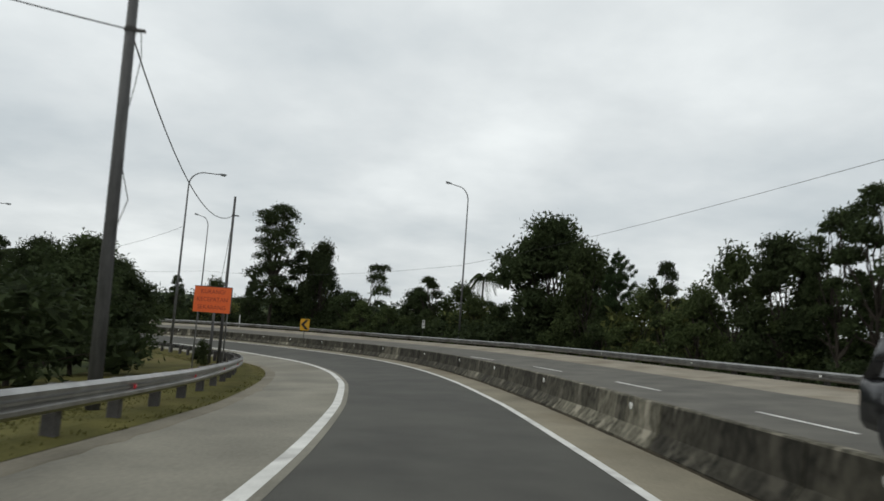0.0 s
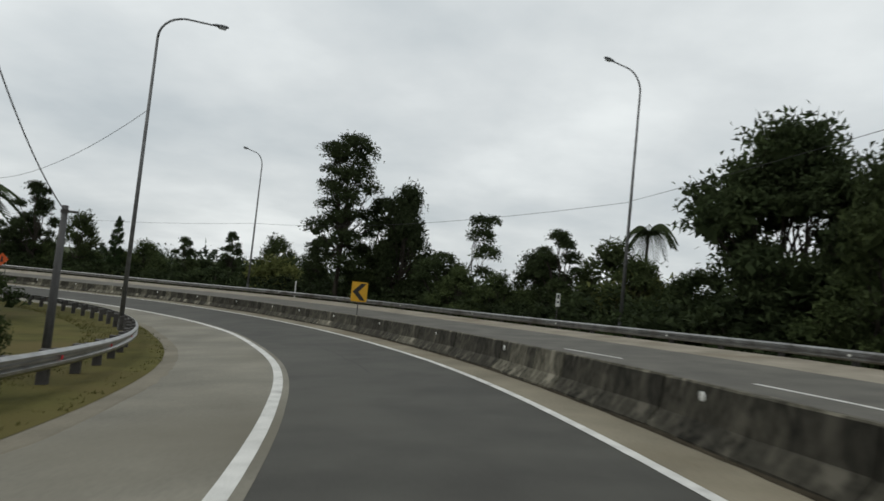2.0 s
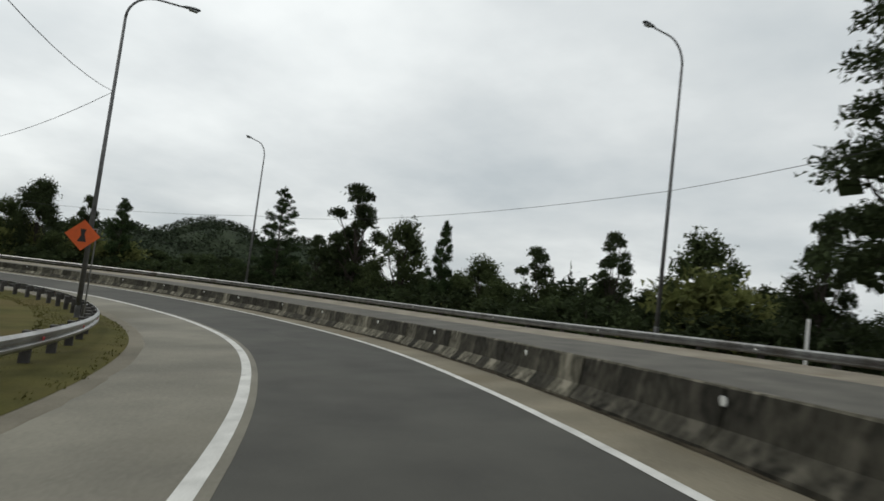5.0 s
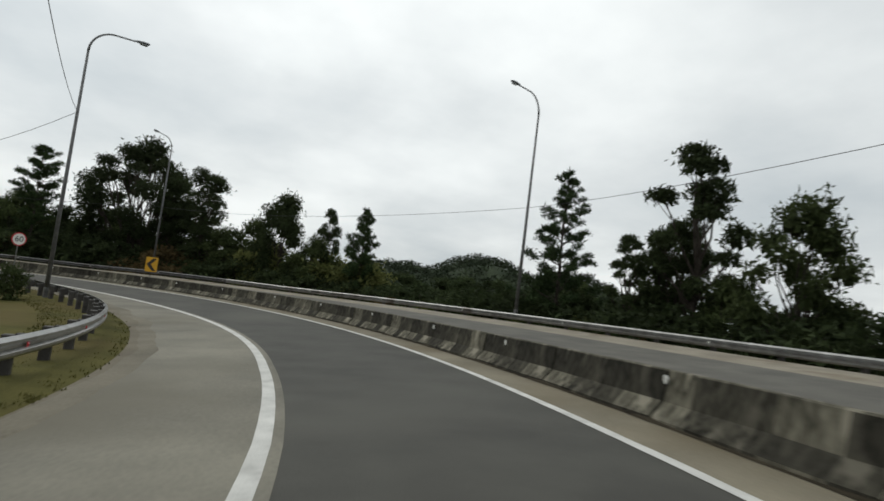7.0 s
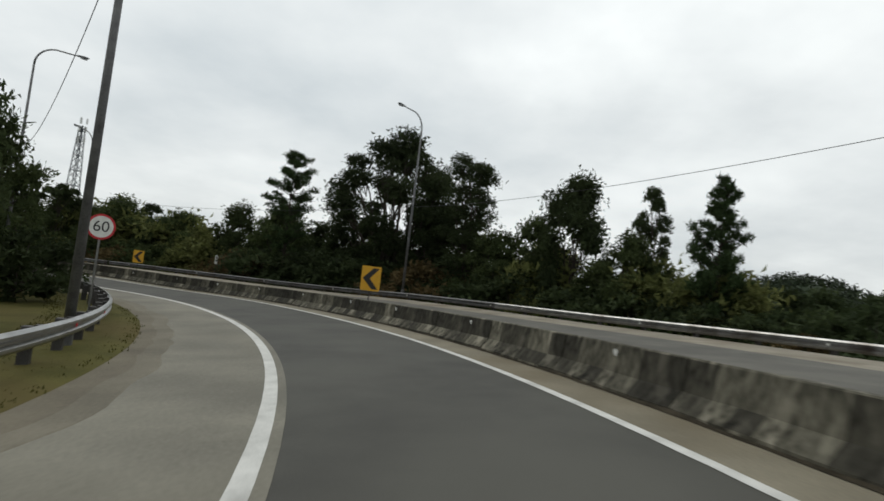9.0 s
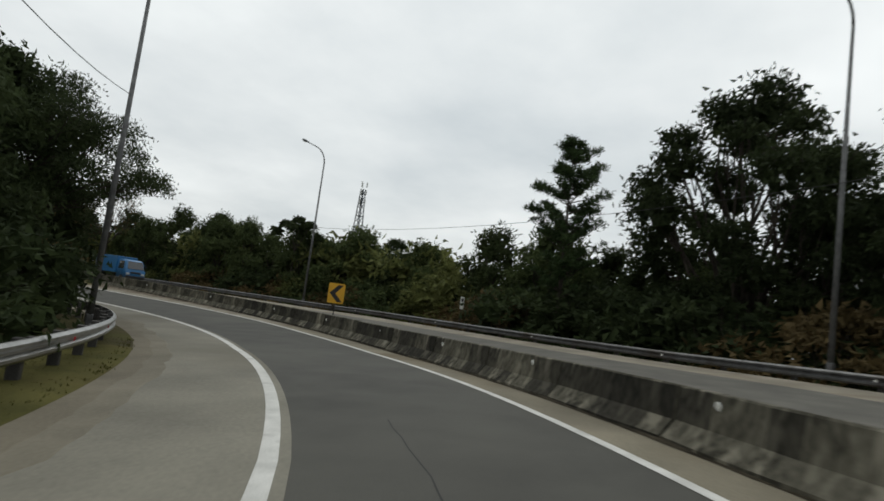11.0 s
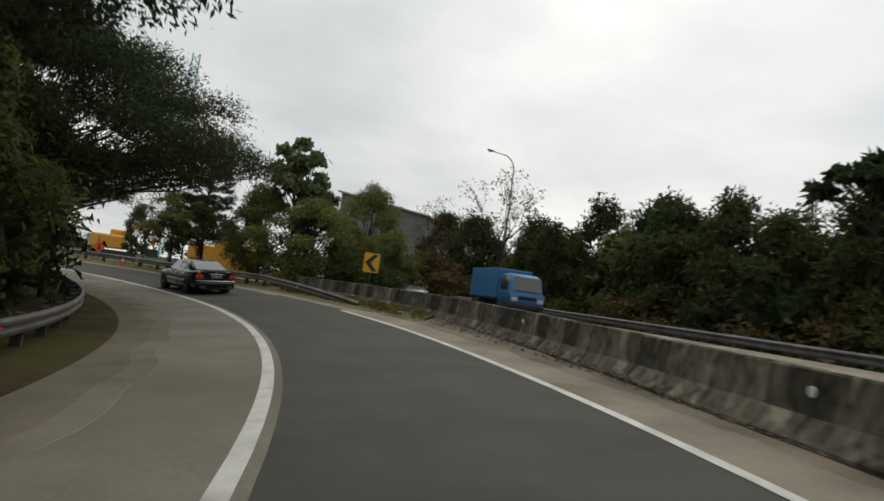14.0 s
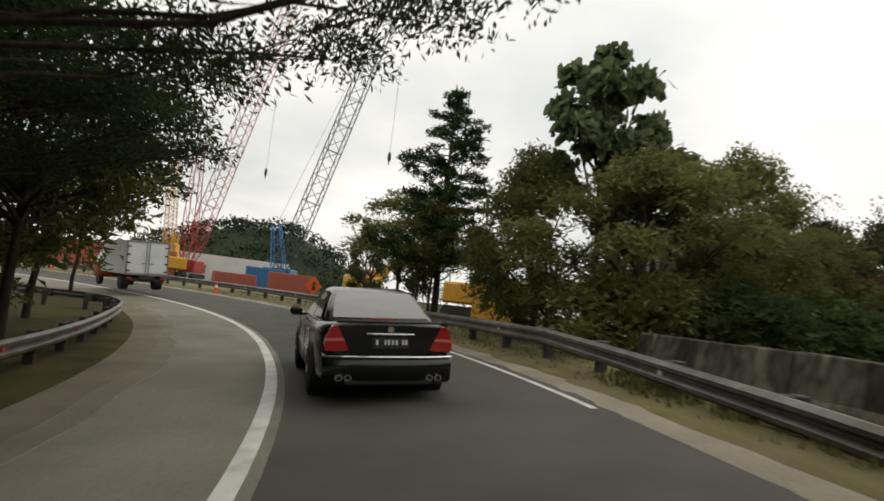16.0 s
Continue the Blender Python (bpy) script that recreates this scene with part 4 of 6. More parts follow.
    part("arrow", Geo().prism([(x, z0 + z * h) for x, z in a], -0.016, -0.0125), M_SIGNBLACK, ob, "black arrow")
    return ob


chevron_sign(48.8, 5.2, up=0.89, turn=-6, w=0.79, h=0.94, foot=0.0)
chevron_sign(122.7, 5.2, up=0.63, turn=-6, w=0.82, h=0.99, foot=0.0)
chevron_sign(145.2, 4.52, up=0.90, turn=-6, w=0.72, h=0.84)
chevron_sign(175.7, 5.97, up=0.96, turn=-8, w=0.68, h=0.82, foot=0.0)


def lettering(text, size, mat, parent, m, name="lettering"):
    cu = bpy.data.curves.new(name, "FONT")
    cu.body, cu.size, cu.align_x, cu.align_y, cu.extrude = text, size, "CENTER", "CENTER", 0.002
    tmp = bpy.data.objects.new(name, cu)
    scene.collection.objects.link(tmp)
    dg = bpy.context.evaluated_depsgraph_get()
    me = bpy.data.meshes.new_from_object(tmp.evaluated_get(dg))
    bpy.data.objects.remove(tmp)
    me.materials.clear()
    me.materials.append(mat)
    ob = new(name, me)
    ob.parent = parent
    ob.matrix_local = m
    return ob


def works_board(s, d):
    ob = thing("works_sign", "orange roadworks board with dark red lettering on two posts", "road sign", at(s, d, 0.0, -19))
    for x in (-0.5, 0.56):
        part("sign_post", Geo().tube([(x, 0.04, -0.1), (x, 0.04, 3.07)], 0.025, 8), M_GALV, ob)
    part("board", Geo().box((0, 0, 2.65), (1.33, 0.02, 0.87), bevel=0.004), M_SIGNORANGE, ob, "orange board")
    part("border", Geo().box((0, -0.003, 3.095), (1.35, 0.03, 0.02)).box((0.67, -0.003, 2.65), (0.02, 0.03, 0.87)), M_POST, ob, "dark edge")
    for i, t in enumerate(("KURANGI", "KECEPATAN", "SEKARANG")):
        lettering(t, 0.2, M_SIGNTEXT, ob, pose(0, -0.0125, 2.915 - 0.265 * i, 90, 0, 0))
    return ob


works_board(20.75, -5.05)


def speed_sign(s, d, z=2.35, r=0.32):
    ob = thing("speed_limit_sign", "round white sign with a red rim and a black number", "road sign", at(s, d, 0.0, 4))
    part("sign_post", Geo().tube([(0, 0.04, -0.1), (0, 0.04, z + 0.3)], 0.03, 8), M_GALV, ob)
    part("rim", Geo().disc((0, 0, z), (0, 1, 0), r, 0.02, 32), M_REDREFL, ob, "red rim")
    part("face", Geo().disc((0, -0.008, z), (0, 1, 0), r * 0.84, 0.02, 32), M_REFLECT, ob, "white face")
    lettering("60", 0.40, M_SIGNBLACK, ob, pose(0, -0.021, z, 90, 0, 0), "number")
    return ob


speed_sign(118.3, -4.45, 2.62, 0.34)


def diamond_sign(s, d, z, half=0.42, turn=0.0, legs=False, label="orange diamond roadworks sign on a thin post", f=rp):
    ob = thing("diamond_sign", label, "road sign", at(s, d, 0.0, turn, f), "orange diamond signs")
    out = [(0, -half), (half, 0), (0, half), (-half, 0)]
    if legs:
        part("sign_leg", Geo().tube([(-0.25, 0.2, 0), (0, 0.03, z)], 0.02, 6), M_POST, ob)
        part("sign_leg", Geo().tube([(0.25, 0.2, 0), (0, 0.03, z)], 0.02, 6), M_POST, ob)
    else:
        part("sign_post", Geo().tube([(half * 0.75, 0.04, -0.1), (half * 0.75, 0.04, z + 0.22)], 0.022, 8).tube([(-half * 0.2, 0.04, z + 0.2), (half * 0.75, 0.04, z + 0.2)], 0.015, 6), M_GALV, ob)
    part("board", Geo().prism([(x, z + q) for x, q in out], -0.012, 0.004), M_SIGNORANGE, ob, "orange board")
    part("symbol", Geo().prism([(x * half, z + q * half) for x, q in ((-0.26, -0.42), (0.24, -0.42), (0.10, 0.1), (0.18, 0.4), (-0.16, 0.4), (-0.10, 0.0))], -0.016, -0.0125), M_SIGNBLACK, ob, "dark symbol")
    return ob


diamond_sign(159.25, -4.77, 2.65, 0.45, 3)
diamond_sign(74.7, -4.95, 2.81, 0.42, 3)
diamond_sign(202.5, 5.3, 1.05, 0.5, 6, True, "orange diamond sign on low legs beside the guardrail")
diamond_sign(228.8, 5.35, 1.1, 0.45, 0, True, "orange diamond sign on low legs beside the guardrail")


def kilometre_post(s, d, up=0.1, w=0.28, h=0.75):
    ob = thing("kilometre_sign", "small white upright sign with dark marks behind the guardrail", "road sign", at(s, d, 0.0, -4), "small white roadside signs")
    part("sign_post", Geo().tube([(0, 0.03, -0.3), (0, 0.03, 0.8 + h + up)], 0.025, 8), M_POST, ob)
    part("board", Geo().box((0, 0, 0.85 + h / 2 + up), (w, 0.015, h), bevel=0.003), M_REFLECT, ob, "white board")
    part("bar", Geo().box((0, -0.010, 0.95 + h * 0.62 + up), (w * 0.5, 0.004, h * 0.3)), M_SIGNBLACK, ob, "dark bar")
    part("bar", Geo().box((0, -0.010, 0.95 + h * 0.2 + up), (w * 0.55, 0.004, h * 0.14)), M_SIGNBLACK, ob, "dark bar")
    return ob


kilometre_post(149.85, 16.3, 0.3)
kilometre_post(48.5, 17.2, 0.1)
# a plain stake by the outer guardrail
solo("marker_stake", Geo().box(tuple(rp(69.5, 15.8, 0.55)), (0.1, 0.06, 1.5), bevel=0.01), M_WHITEMARK, "pale marker stake behind the outer guardrail", "marker post")

# ---------------------------------------------------------------- trees and bushes


def leaf_mesh(name, mat, centres, count, size, seed, long=1.7, droop=0.3, shell=0.55, sides=3, core=0):
    """A crown: leaves strewn through clumps (x, y, z, radius, flatness), each leaf a bent rhomb."""
    r = np.random.default_rng(seed)
    c = np.array(centres, float)
    w = c[:, 3] ** 2
    pick = r.choice(len(c), count, p=w / w.sum())
    way = r.normal(size=(count, 3))
    way /= np.linalg.norm(way, axis=1, keepdims=True)
    way[:, 2] = np.where(way[:, 2] < -0.35, -way[:, 2], way[:, 2])
    far = c[pick, 3] * (shell + (1 - shell) * r.random(count) ** 0.6) * (1 + 0.18 * r.normal(size=count))
    o = c[pick, :3] + way * far[:, None] * np.stack([np.ones(count), np.ones(count), c[pick, 4]], 1)
    axis = way * 0.7 + r.normal(size=(count, 3)) * 0.6
    axis[:, 2] -= droop
    axis /= np.linalg.norm(axis, axis=1, keepdims=True)
    side = np.cross(axis, r.normal(size=(count, 3)))
    side /= np.linalg.norm(side, axis=1, keepdims=True) + 1e-9
    up = np.cross(side, axis)
    ln = (size * long * (0.6 + 0.8 * r.random(count)))[:, None]
    wd = (size * 0.5 * (0.6 + 0.8 * r.random(count)))[:, None]
    v = np.stack([o - axis * ln * 0.5, o + side * wd + axis * ln * 0.1 * r.normal(size=(count, 1)), o + axis * ln * 0.5 - side * wd * 0.7 - up * wd * 0.3], 1).reshape(-1, 3)
    if sides == 4:
        v = np.stack([o - axis * ln * 0.5, o + side * wd * 0.7 - up * wd * 0.2, o + axis * ln * 0.5, o - side * wd * 0.7 - up * wd * 0.2], 1).reshape(-1, 3)
    elif sides == 6:
        # a broad oval leaf that hangs in a bow
        v = np.stack([o - axis * ln * 0.5, o - axis * ln * 0.2 + side * wd, o + axis * ln * 0.22 + side * wd * 0.85, o + axis * ln * 0.5 - up * wd * 0.5, o + axis * ln * 0.22 - side * wd * 0.85, o - axis * ln * 0.2 - side * wd], 1).reshape(-1, 3)
    f = np.arange(sides * count).reshape(-1, sides).tolist()
    if core:
        # large leaves deep inside, which close the heart of the crown
        k = r.choice(len(c), core, p=w / w.sum())
        e = r.normal(size=(core, 3))
        q = c[k, :3] + e / np.linalg.norm(e, axis=1, keepdims=True) * (0.5 * c[k, 3] * r.random(core) ** 0.4)[:, None] * np.stack([np.ones(core), np.ones(core), c[k, 4]], 1)
        a, b = r.normal(size=(core, 3)), r.normal(size=(core, 3))
        a, b = (e / np.linalg.norm(e, axis=1, keepdims=True) * (c[k, 3] * r.uniform(0.2, 0.34, core))[:, None] for e in (a, b))
        v = np.concatenate([v, np.stack([q - a, q + b, q + a, q - b], 1).reshape(-1, 3)])
        f += (sides * count + np.arange(4 * core).reshape(-1, 4)).tolist()
    me = bpy.data.meshes.new(name)
    me.from_pydata(v.tolist(), [], f)
    me.materials.append(mat)
    return me


def limb(g, a, b, r0, r1, rng, sides=6, bend=0.12):
    a, b = Vector(a), Vector(b)
    n = 5
    size = (b - a).length
    wob = [Vector((rng.uniform(-1, 1), rng.uniform(-1, 1), rng.uniform(-0.3, 0.6))) * size * bend * (0 if i in (0, n - 1) else 1) * 0.5 for i in range(n)]
    g.tube([a.lerp(b, i / (n - 1)) + wob[i] for i in range(n)], [r0 + (r1 - r0) * i / (n - 1) for i in range(n)], sides, False)


def make_tree(name, label, category, height, trunk, clumps, leaf, count, size, seed, r0=0.16, lean=0.0, long=1.7, droop=0.3, shell=0.55, twigs=3, sides=3, core=0):
    """Clumps are (x, y, z, radius, flatness) over the foot; limbs run from the trunk to each of them."""
    rng = random.Random(seed)
    ob = thing(name, label, category)
    g = Geo()
    top = Vector((lean, 0, trunk))
    limb(g, (0, 0, -1.2), top, r0, r0 * 0.62, rng, 9, 0.04)
    for x, y, z, r, fl in clumps:
        root = top.lerp(Vector((0, 0, 0)), rng.uniform(0.0, 0.3)) if z < trunk + 1.5 else top
        limb(g, root, (x, y, z), r0 * 0.45, r0 * 0.10, rng)
        for _ in range(twigs):
            limb(g, Vector((x, y, z)).lerp(root, 0.25), (x + rng.uniform(-1, 1) * r * 0.8, y + rng.uniform(-1, 1) * r * 0.8, z + rng.uniform(-0.3, 0.8) * r * fl), r0 * 0.12, r0 * 0.03, rng, 4)
    part("trunk", g, M_BARK, ob, smooth=True)
    part("crown", leaf_mesh("crown", LEAF[leaf], clumps, count, size, seed, long, droop, shell, sides, core), None, ob)
    return ob


def clump_set(rng, n, z0, z1, wide, r, shape="round"):
    out = []
    for i in range(n):
        t = (i + rng.random()) / n
        z = z0 + (z1 - z0) * t
        if shape == "round":
            w = wide * math.sqrt(max(0.05, 1 - (2 * t - 0.85) ** 2))
        elif shape == "column":
            w = wide * (0.9 - 0.55 * t)
        else:
            w = wide
        a = 2.4 * i + rng.uniform(-0.5, 0.5)
        q = w * rng.uniform(0.45, 1.0)
        out.append((q * math.cos(a), q * math.sin(a), z, r * rng.uniform(0.7, 1.25), rng.uniform(0.6, 0.9)))
    return out


def pine(name, label, height, seed, leaf="pine", wide=2.2, bare=0.25, tiers=11, full=False):
    rng = random.Random(seed)
    ob = thing(name, label, "pine tree")
    g = Geo()
    limb(g, (0, 0, -1.2), (0.1, 0, height), 0.15, 0.02, rng, 8, 0.015)
    cl = []
    for i in range(tiers * 8):
        t = min(1.0, max(0.0, i / (tiers * 8 - 1) + rng.uniform(-0.04, 0.04)))
        z = height * (bare + (0.95 - bare) * t)
        w = (wide * (math.sqrt(max(0.05, 1 - (1.35 * t - 0.4) ** 2)) if full else (1 - t) ** 0.7) + 0.15) * rng.uniform(0.45, 1.15)
        a = 2.4 * i + rng.uniform(-0.6, 0.6)
        tip = (w * math.cos(a), w * math.sin(a), z + rng.uniform(0.05, 0.65) * w)
        limb(g, (0, 0, z - 0.1), tip, 0.03, 0.008, rng, 4)
        for f, k in ((0.5, 0.75), (0.8, 0.95), (1.0, 1.0)):
            cl.append((tip[0] * f, tip[1] * f, z + (tip[2] - z) * f + 0.05, k * (0.34 if full else 0.21 + 0.20 * (1 - t)) * rng.uniform(0.7, 1.2), 0.85))
    part("trunk", g, M_BARK, ob, smooth=True)
    part("crown", leaf_mesh("crown", LEAF[leaf], cl, 12500, 0.08, seed, 3.6, -0.2, 0.15), None, ob)
    return ob


def palm(name, label, height, seed):
    rng = random.Random(seed)
    ob = thing(name, label, "palm tree")
    part("trunk", Geo().tube([(0, 0, -1.2), (0.15, 0.1, height * 0.5), (0.1, 0.2, height)], [0.2, 0.15, 0.12], 9), M_BARK, ob, smooth=True)
    for k in range(15):
        g = Geo()
        a, rise = k * 2.4, rng.uniform(-0.2, 1.0)
        w = Vector((math.cos(a), math.sin(a), 0))
        sd = Vector((-w.y, w.x, 0))
        pts = [Vector((0.1, 0.2, height)) + w * 2.3 * t + Vector((0, 0, rise * 1.6 * t - 1.9 * t * t)) for t in (i / 10 for i in range(11))]
        g.tube(pts, [0.03 - 0.0025 * i for i in range(11)], 4)
        for i in range(1, 11):
            for sgn in (-1, 1):
                for q in (0, 0.5):
                    p = pts[i].lerp(pts[i - 1], q)
                    ln = 0.55 * math.sin(math.pi * (0.15 + 0.8 * i / 11))
                    tip = p + sd * sgn * ln + w * 0.25 - Vector((0, 0, 0.28 * ln + 0.1))
                    g.add([p - w * 0.07, p + w * 0.07, tip + w * 0.05, tip - w * 0.03], [(0, 1, 2, 3)])
        part("frond", g, LEAF["dark"], ob, "long drooping frond")
    return ob


P = {}
rg = random.Random(77)
P["broad"] = make_tree("broadleaf_tree", "dense dark-green broadleaf tree behind the guardrail", "tree", 9, 3.0, clump_set(rg, 30, 2.2, 8.4, 3.3, 1.05), "dark", 9000, 0.155, 3, core=1100)
P["broad_b"] = make_tree("broadleaf_tree", "broad green tree with an uneven crown", "tree", 8, 2.6, clump_set(rg, 22, 1.9, 7.4, 2.7, 0.95), "mid", 4700, 0.168, 4, core=600)
P["tall"] = make_tree("tall_tree", "tall dark tree with a ragged open crown", "tree", 12, 5.0, clump_set(rg, 30, 3.0, 11.6, 2.3, 0.8, "column"), "dark", 17000, 0.11, 5, core=260)
P["tall_b"] = make_tree("tall_tree", "slim open tree with tufted branches", "tree", 9, 4.2, clump_set(rg, 16, 3.6, 8.7, 1.9, 0.68, "round"), "dark", 5500, 0.14, 6, core=160)
P["spread"] = make_tree("broadleaf_tree", "spreading open-crowned dark tree on several limbs", "tree", 9, 1.6, clump_set(rg, 34, 3.0, 8.4, 3.9, 0.95), "dark", 24000, 0.12, 21, r0=0.2, twigs=4, core=600)
P["umbrella"] = make_tree("roadside_tree", "small dark round-crowned tree on a thin trunk", "tree", 7, 2.9, clump_set(rg, 20, 3.2, 6.3, 2.9, 0.9), "dark", 9000, 0.11, 26, r0=0.11)
P["fork"] = make_tree("forked_tree", "thin forked tree with two tufted crowns", "tree", 8, 1.5, [(-1.5, 0, 4.4, 0.9, 0.6), (-0.8, 0.4, 4.9, 0.8, 0.6), (-1.9, -0.4, 3.8, 0.6, 0.6), (1.3, 0.2, 6.4, 0.8, 0.8), (1.7, -0.3, 5.4, 0.8, 0.8), (1.2, 0.3, 7.2, 0.7, 0.8), (1.6, 0.2, 4.3, 0.6, 0.8), (1.9, 0.3, 7.4, 0.5, 0.8)], "dark", 5200, 0.12, 22, r0=0.12)
P["bank"] = make_tree("bank_tree", "bushy green tree on the outer bank", "tree", 8, 2.4, clump_set(rg, 16, 1.6, 7.4, 2.7, 1.05), "mid", 3000, 0.17, 24, twigs=0, core=420)
P["bank_d"] = make_tree("bank_tree", "bushy dark tree on the outer bank", "tree", 8, 2.4, clump_set(rg, 16, 1.6, 7.4, 2.5, 1.0), "dark", 3000, 0.17, 25, twigs=0, core=420)
P["shrub"] = make_tree("shrub", "thick low green shrub on the bank", "shrub", 3.2, 0.7, clump_set(rg, 16, 0.4, 2.6, 1.5, 0.7), "mid", 1800, 0.13, 7, r0=0.07, twigs=1, core=240)
P["shrub_b"] = make_tree("shrub", "dark rounded shrub on the bank", "shrub", 3.0, 0.6, clump_set(rg, 15, 0.4, 2.4, 1.6, 0.7), "dark", 1800, 0.13, 8, r0=0.07, twigs=1, core=240)
P["shrub_o"] = make_tree("shrub", "yellowish olive shrub on the bank", "shrub", 3.0, 0.6, clump_set(rg, 14, 0.4, 2.4, 1.5, 0.7), "olive", 1800, 0.13, 9, r0=0.07, twigs=1, core=240)
P["shrub_r"] = make_tree("shrub", "brownish half-dry shrub on the bank", "shrub", 3.0, 0.6, clump_set(rg, 13, 0.4, 2.3, 1.5, 0.65), "rust", 3200, 0.12, 10, r0=0.07, twigs=2)
P["teak"] = make_tree("large_leaved_tree", "tree with big drooping grey-green leaves", "tree", 10, 5.6, [(0, 0, 9.7, 0.65, 0.9), (-1.1, 0.4, 8.8, 0.75, 0.9), (1.2, -0.3, 9.0, 0.7, 0.9), (1.6, 0.3, 7.7, 0.7, 0.9), (-1.7, -0.4, 7.6, 0.7, 0.9), (0.3, 1.1, 8.3, 0.85, 0.9), (-0.1, -1.1, 8.0, 0.85, 0.9), (1.2, 1.2, 6.9, 0.8, 0.9), (-1.3, -1.2, 6.7, 0.85, 0.9), (1.5, -0.7, 6.1, 0.65, 0.9), (-1.8, 0.7, 6.0, 0.65, 0.9), (0, 0, 6.8, 1.0, 0.9), (1.0, -1.6, 5.6, 0.7, 0.9), (-1.0, 1.7, 5.4, 0.7, 0.9)], "teak", 2000, 0.30, 13, long=1.5, droop=1.1, shell=0.4, sides=6)
P["feather"] = make_tree("feathery_tree", "light green feathery tree in the gore", "tree", 7, 2.0, clump_set(rg, 26, 1.0, 6.4, 3.2, 1.0), "olive", 14000, 0.103, 14, long=2.4, droop=0.5, core=260)
P["rain"] = make_tree("spreading_tree", "large spreading dark tree overhanging the guardrail", "tree", 9, 3.4, [(x, y, z, r, 0.45) for x, y, z, r in ((4.2, 0.3, 6.2, 1.5), (2.9, 2.2, 6.8, 1.5), (2.8, -2.2, 6.7, 1.5), (0.6, 3.5, 7.0, 1.6), (0.6, -3.4, 7.2, 1.6), (-2.4, 2.0, 7.2, 1.6), (-2.6, -1.8, 7.3, 1.6), (0, 0, 8.4, 1.7), (1.8, 0.6, 7.9, 1.6), (4.6, 1.9, 5.3, 1.1), (4.7, -1.6, 5.4, 1.1), (-4.2, 0.2, 6.3, 1.5), (1.6, 4.6, 5.9, 1.1), (1.6, -4.6, 6.0, 1.1), (3.6, 0.2, 5.0, 1.0))], "dark", 20000, 0.085, 15, r0=0.14, long=2.2, droop=0.55, twigs=5, sides=4)
CANOPY = [(x, y, z, r, 0.6) for x, y, z, r in ((6.0, 0, 5.3, 0.75), (5.4, 1.6, 5.4, 0.9), (5.3, -1.7, 5.3, 0.9), (4.3, 0, 4.8, 1.0), (4.3, 2.9, 5.2, 0.95), (4.2, -3.0, 5.2, 0.95), (2.8, 1.5, 4.3, 1.1), (2.8, -1.6, 4.3, 1.1), (2.2, 4.2, 4.9, 1.0), (2.2, -4.2, 4.9, 1.0), (1.0, 3.0, 4.0, 1.1), (1.0, -3.0, 4.0, 1.1),
    (4.7, 0.6, 6.3, 1.1), (3.4, 2.5, 6.6, 1.2), (3.4, -2.4, 6.6, 1.2), (1.6, 3.8, 6.7, 1.2), (1.6, -3.8, 6.7, 1.2), (2.6, 0, 6.9, 1.2), (-0.7, 3.2, 6.5, 1.3), (-0.7, -3.2, 6.5, 1.3), (-2.7, 1.8, 6.1, 1.3), (-2.7, -1.8, 6.1, 1.3), (-3.8, 0, 5.4, 1.2), (1.7, 1.3, 7.9, 1.2), (1.6, -1.3, 7.9, 1.2), (-0.4, 0, 8.3, 1.2), (-1.7, 1.4, 7.5, 1.2), (-1.7, -1.4, 7.5, 1.2))]
P["canopy"] = make_tree("spreading_tree", "large dense dark tree leaning over the guardrail", "tree", 9, 3.2, CANOPY, "dark", 30000, 0.075, 27, r0=0.115, long=2.1, droop=0.5, shell=0.35, twigs=5, sides=4)
P["canopy_fine"] = make_tree("spreading_tree", "large fine-leaved dark tree leaning over the road", "tree", 9, 3.2, CANOPY, "dark", 40000, 0.058, 29, r0=0.115, long=2.1, droop=0.5, shell=0.2, twigs=5, sides=4)
P["rosette"] = make_tree("rosette_tree", "thin tree with rosettes of long drooping leaves", "tree", 10, 7.0, [(0, 0, 9.7, 0.55, 0.7), (-1.2, 0.3, 9.3, 0.5, 0.7), (1.3, -0.2, 9.2, 0.55, 0.7), (0.3, 1.1, 9.0, 0.5, 0.7), (-0.2, -1.1, 9.1, 0.5, 0.7), (1.9, 0.5, 8.5, 0.45, 0.7), (-1.8, -0.5, 8.4, 0.45, 0.7)], "dark", 420, 0.26, 28, r0=0.1, long=3.0, droop=0.7, shell=0.6, twigs=1, sides=6)
P["bare"] = make_tree("bare_tree", "thin half-bare tree with pale twigs", "tree", 7, 2.6, clump_set(rg, 12, 3.0, 7.0, 2.3, 1.0), "rust", 700, 0.11, 16, r0=0.10, twigs=9)
P["pine"] = pine("pine", "tall pine with tiered branches", 11.0, 17)
P["pine_round"] = pine("pine", "tall pine with a broad open crown on a bare trunk", 11.0, 30, wide=1.45, bare=0.33, tiers=10, full=True)
P["pine_low"] = make_tree("young_tree", "slim leafy tree with brownish leaves beside the pine", "tree", 6, 2.6, clump_set(rg, 14, 2.7, 5.8, 1.7, 0.6), "olive", 4500, 0.09, 31, r0=0.07, long=2.2)
P["pine_s"] = pine("pine", "small ragged pine on the bank", 7.5, 18, wide=1.7, bare=0.3, tiers=9)
P["pine_open"] = pine("pine", "open pine with bare lower trunk", 9.5, 19, wide=2.4, bare=0.5, tiers=6)
P["palm"] = palm("palm", "coconut palm with drooping fronds", 6.0, 20)
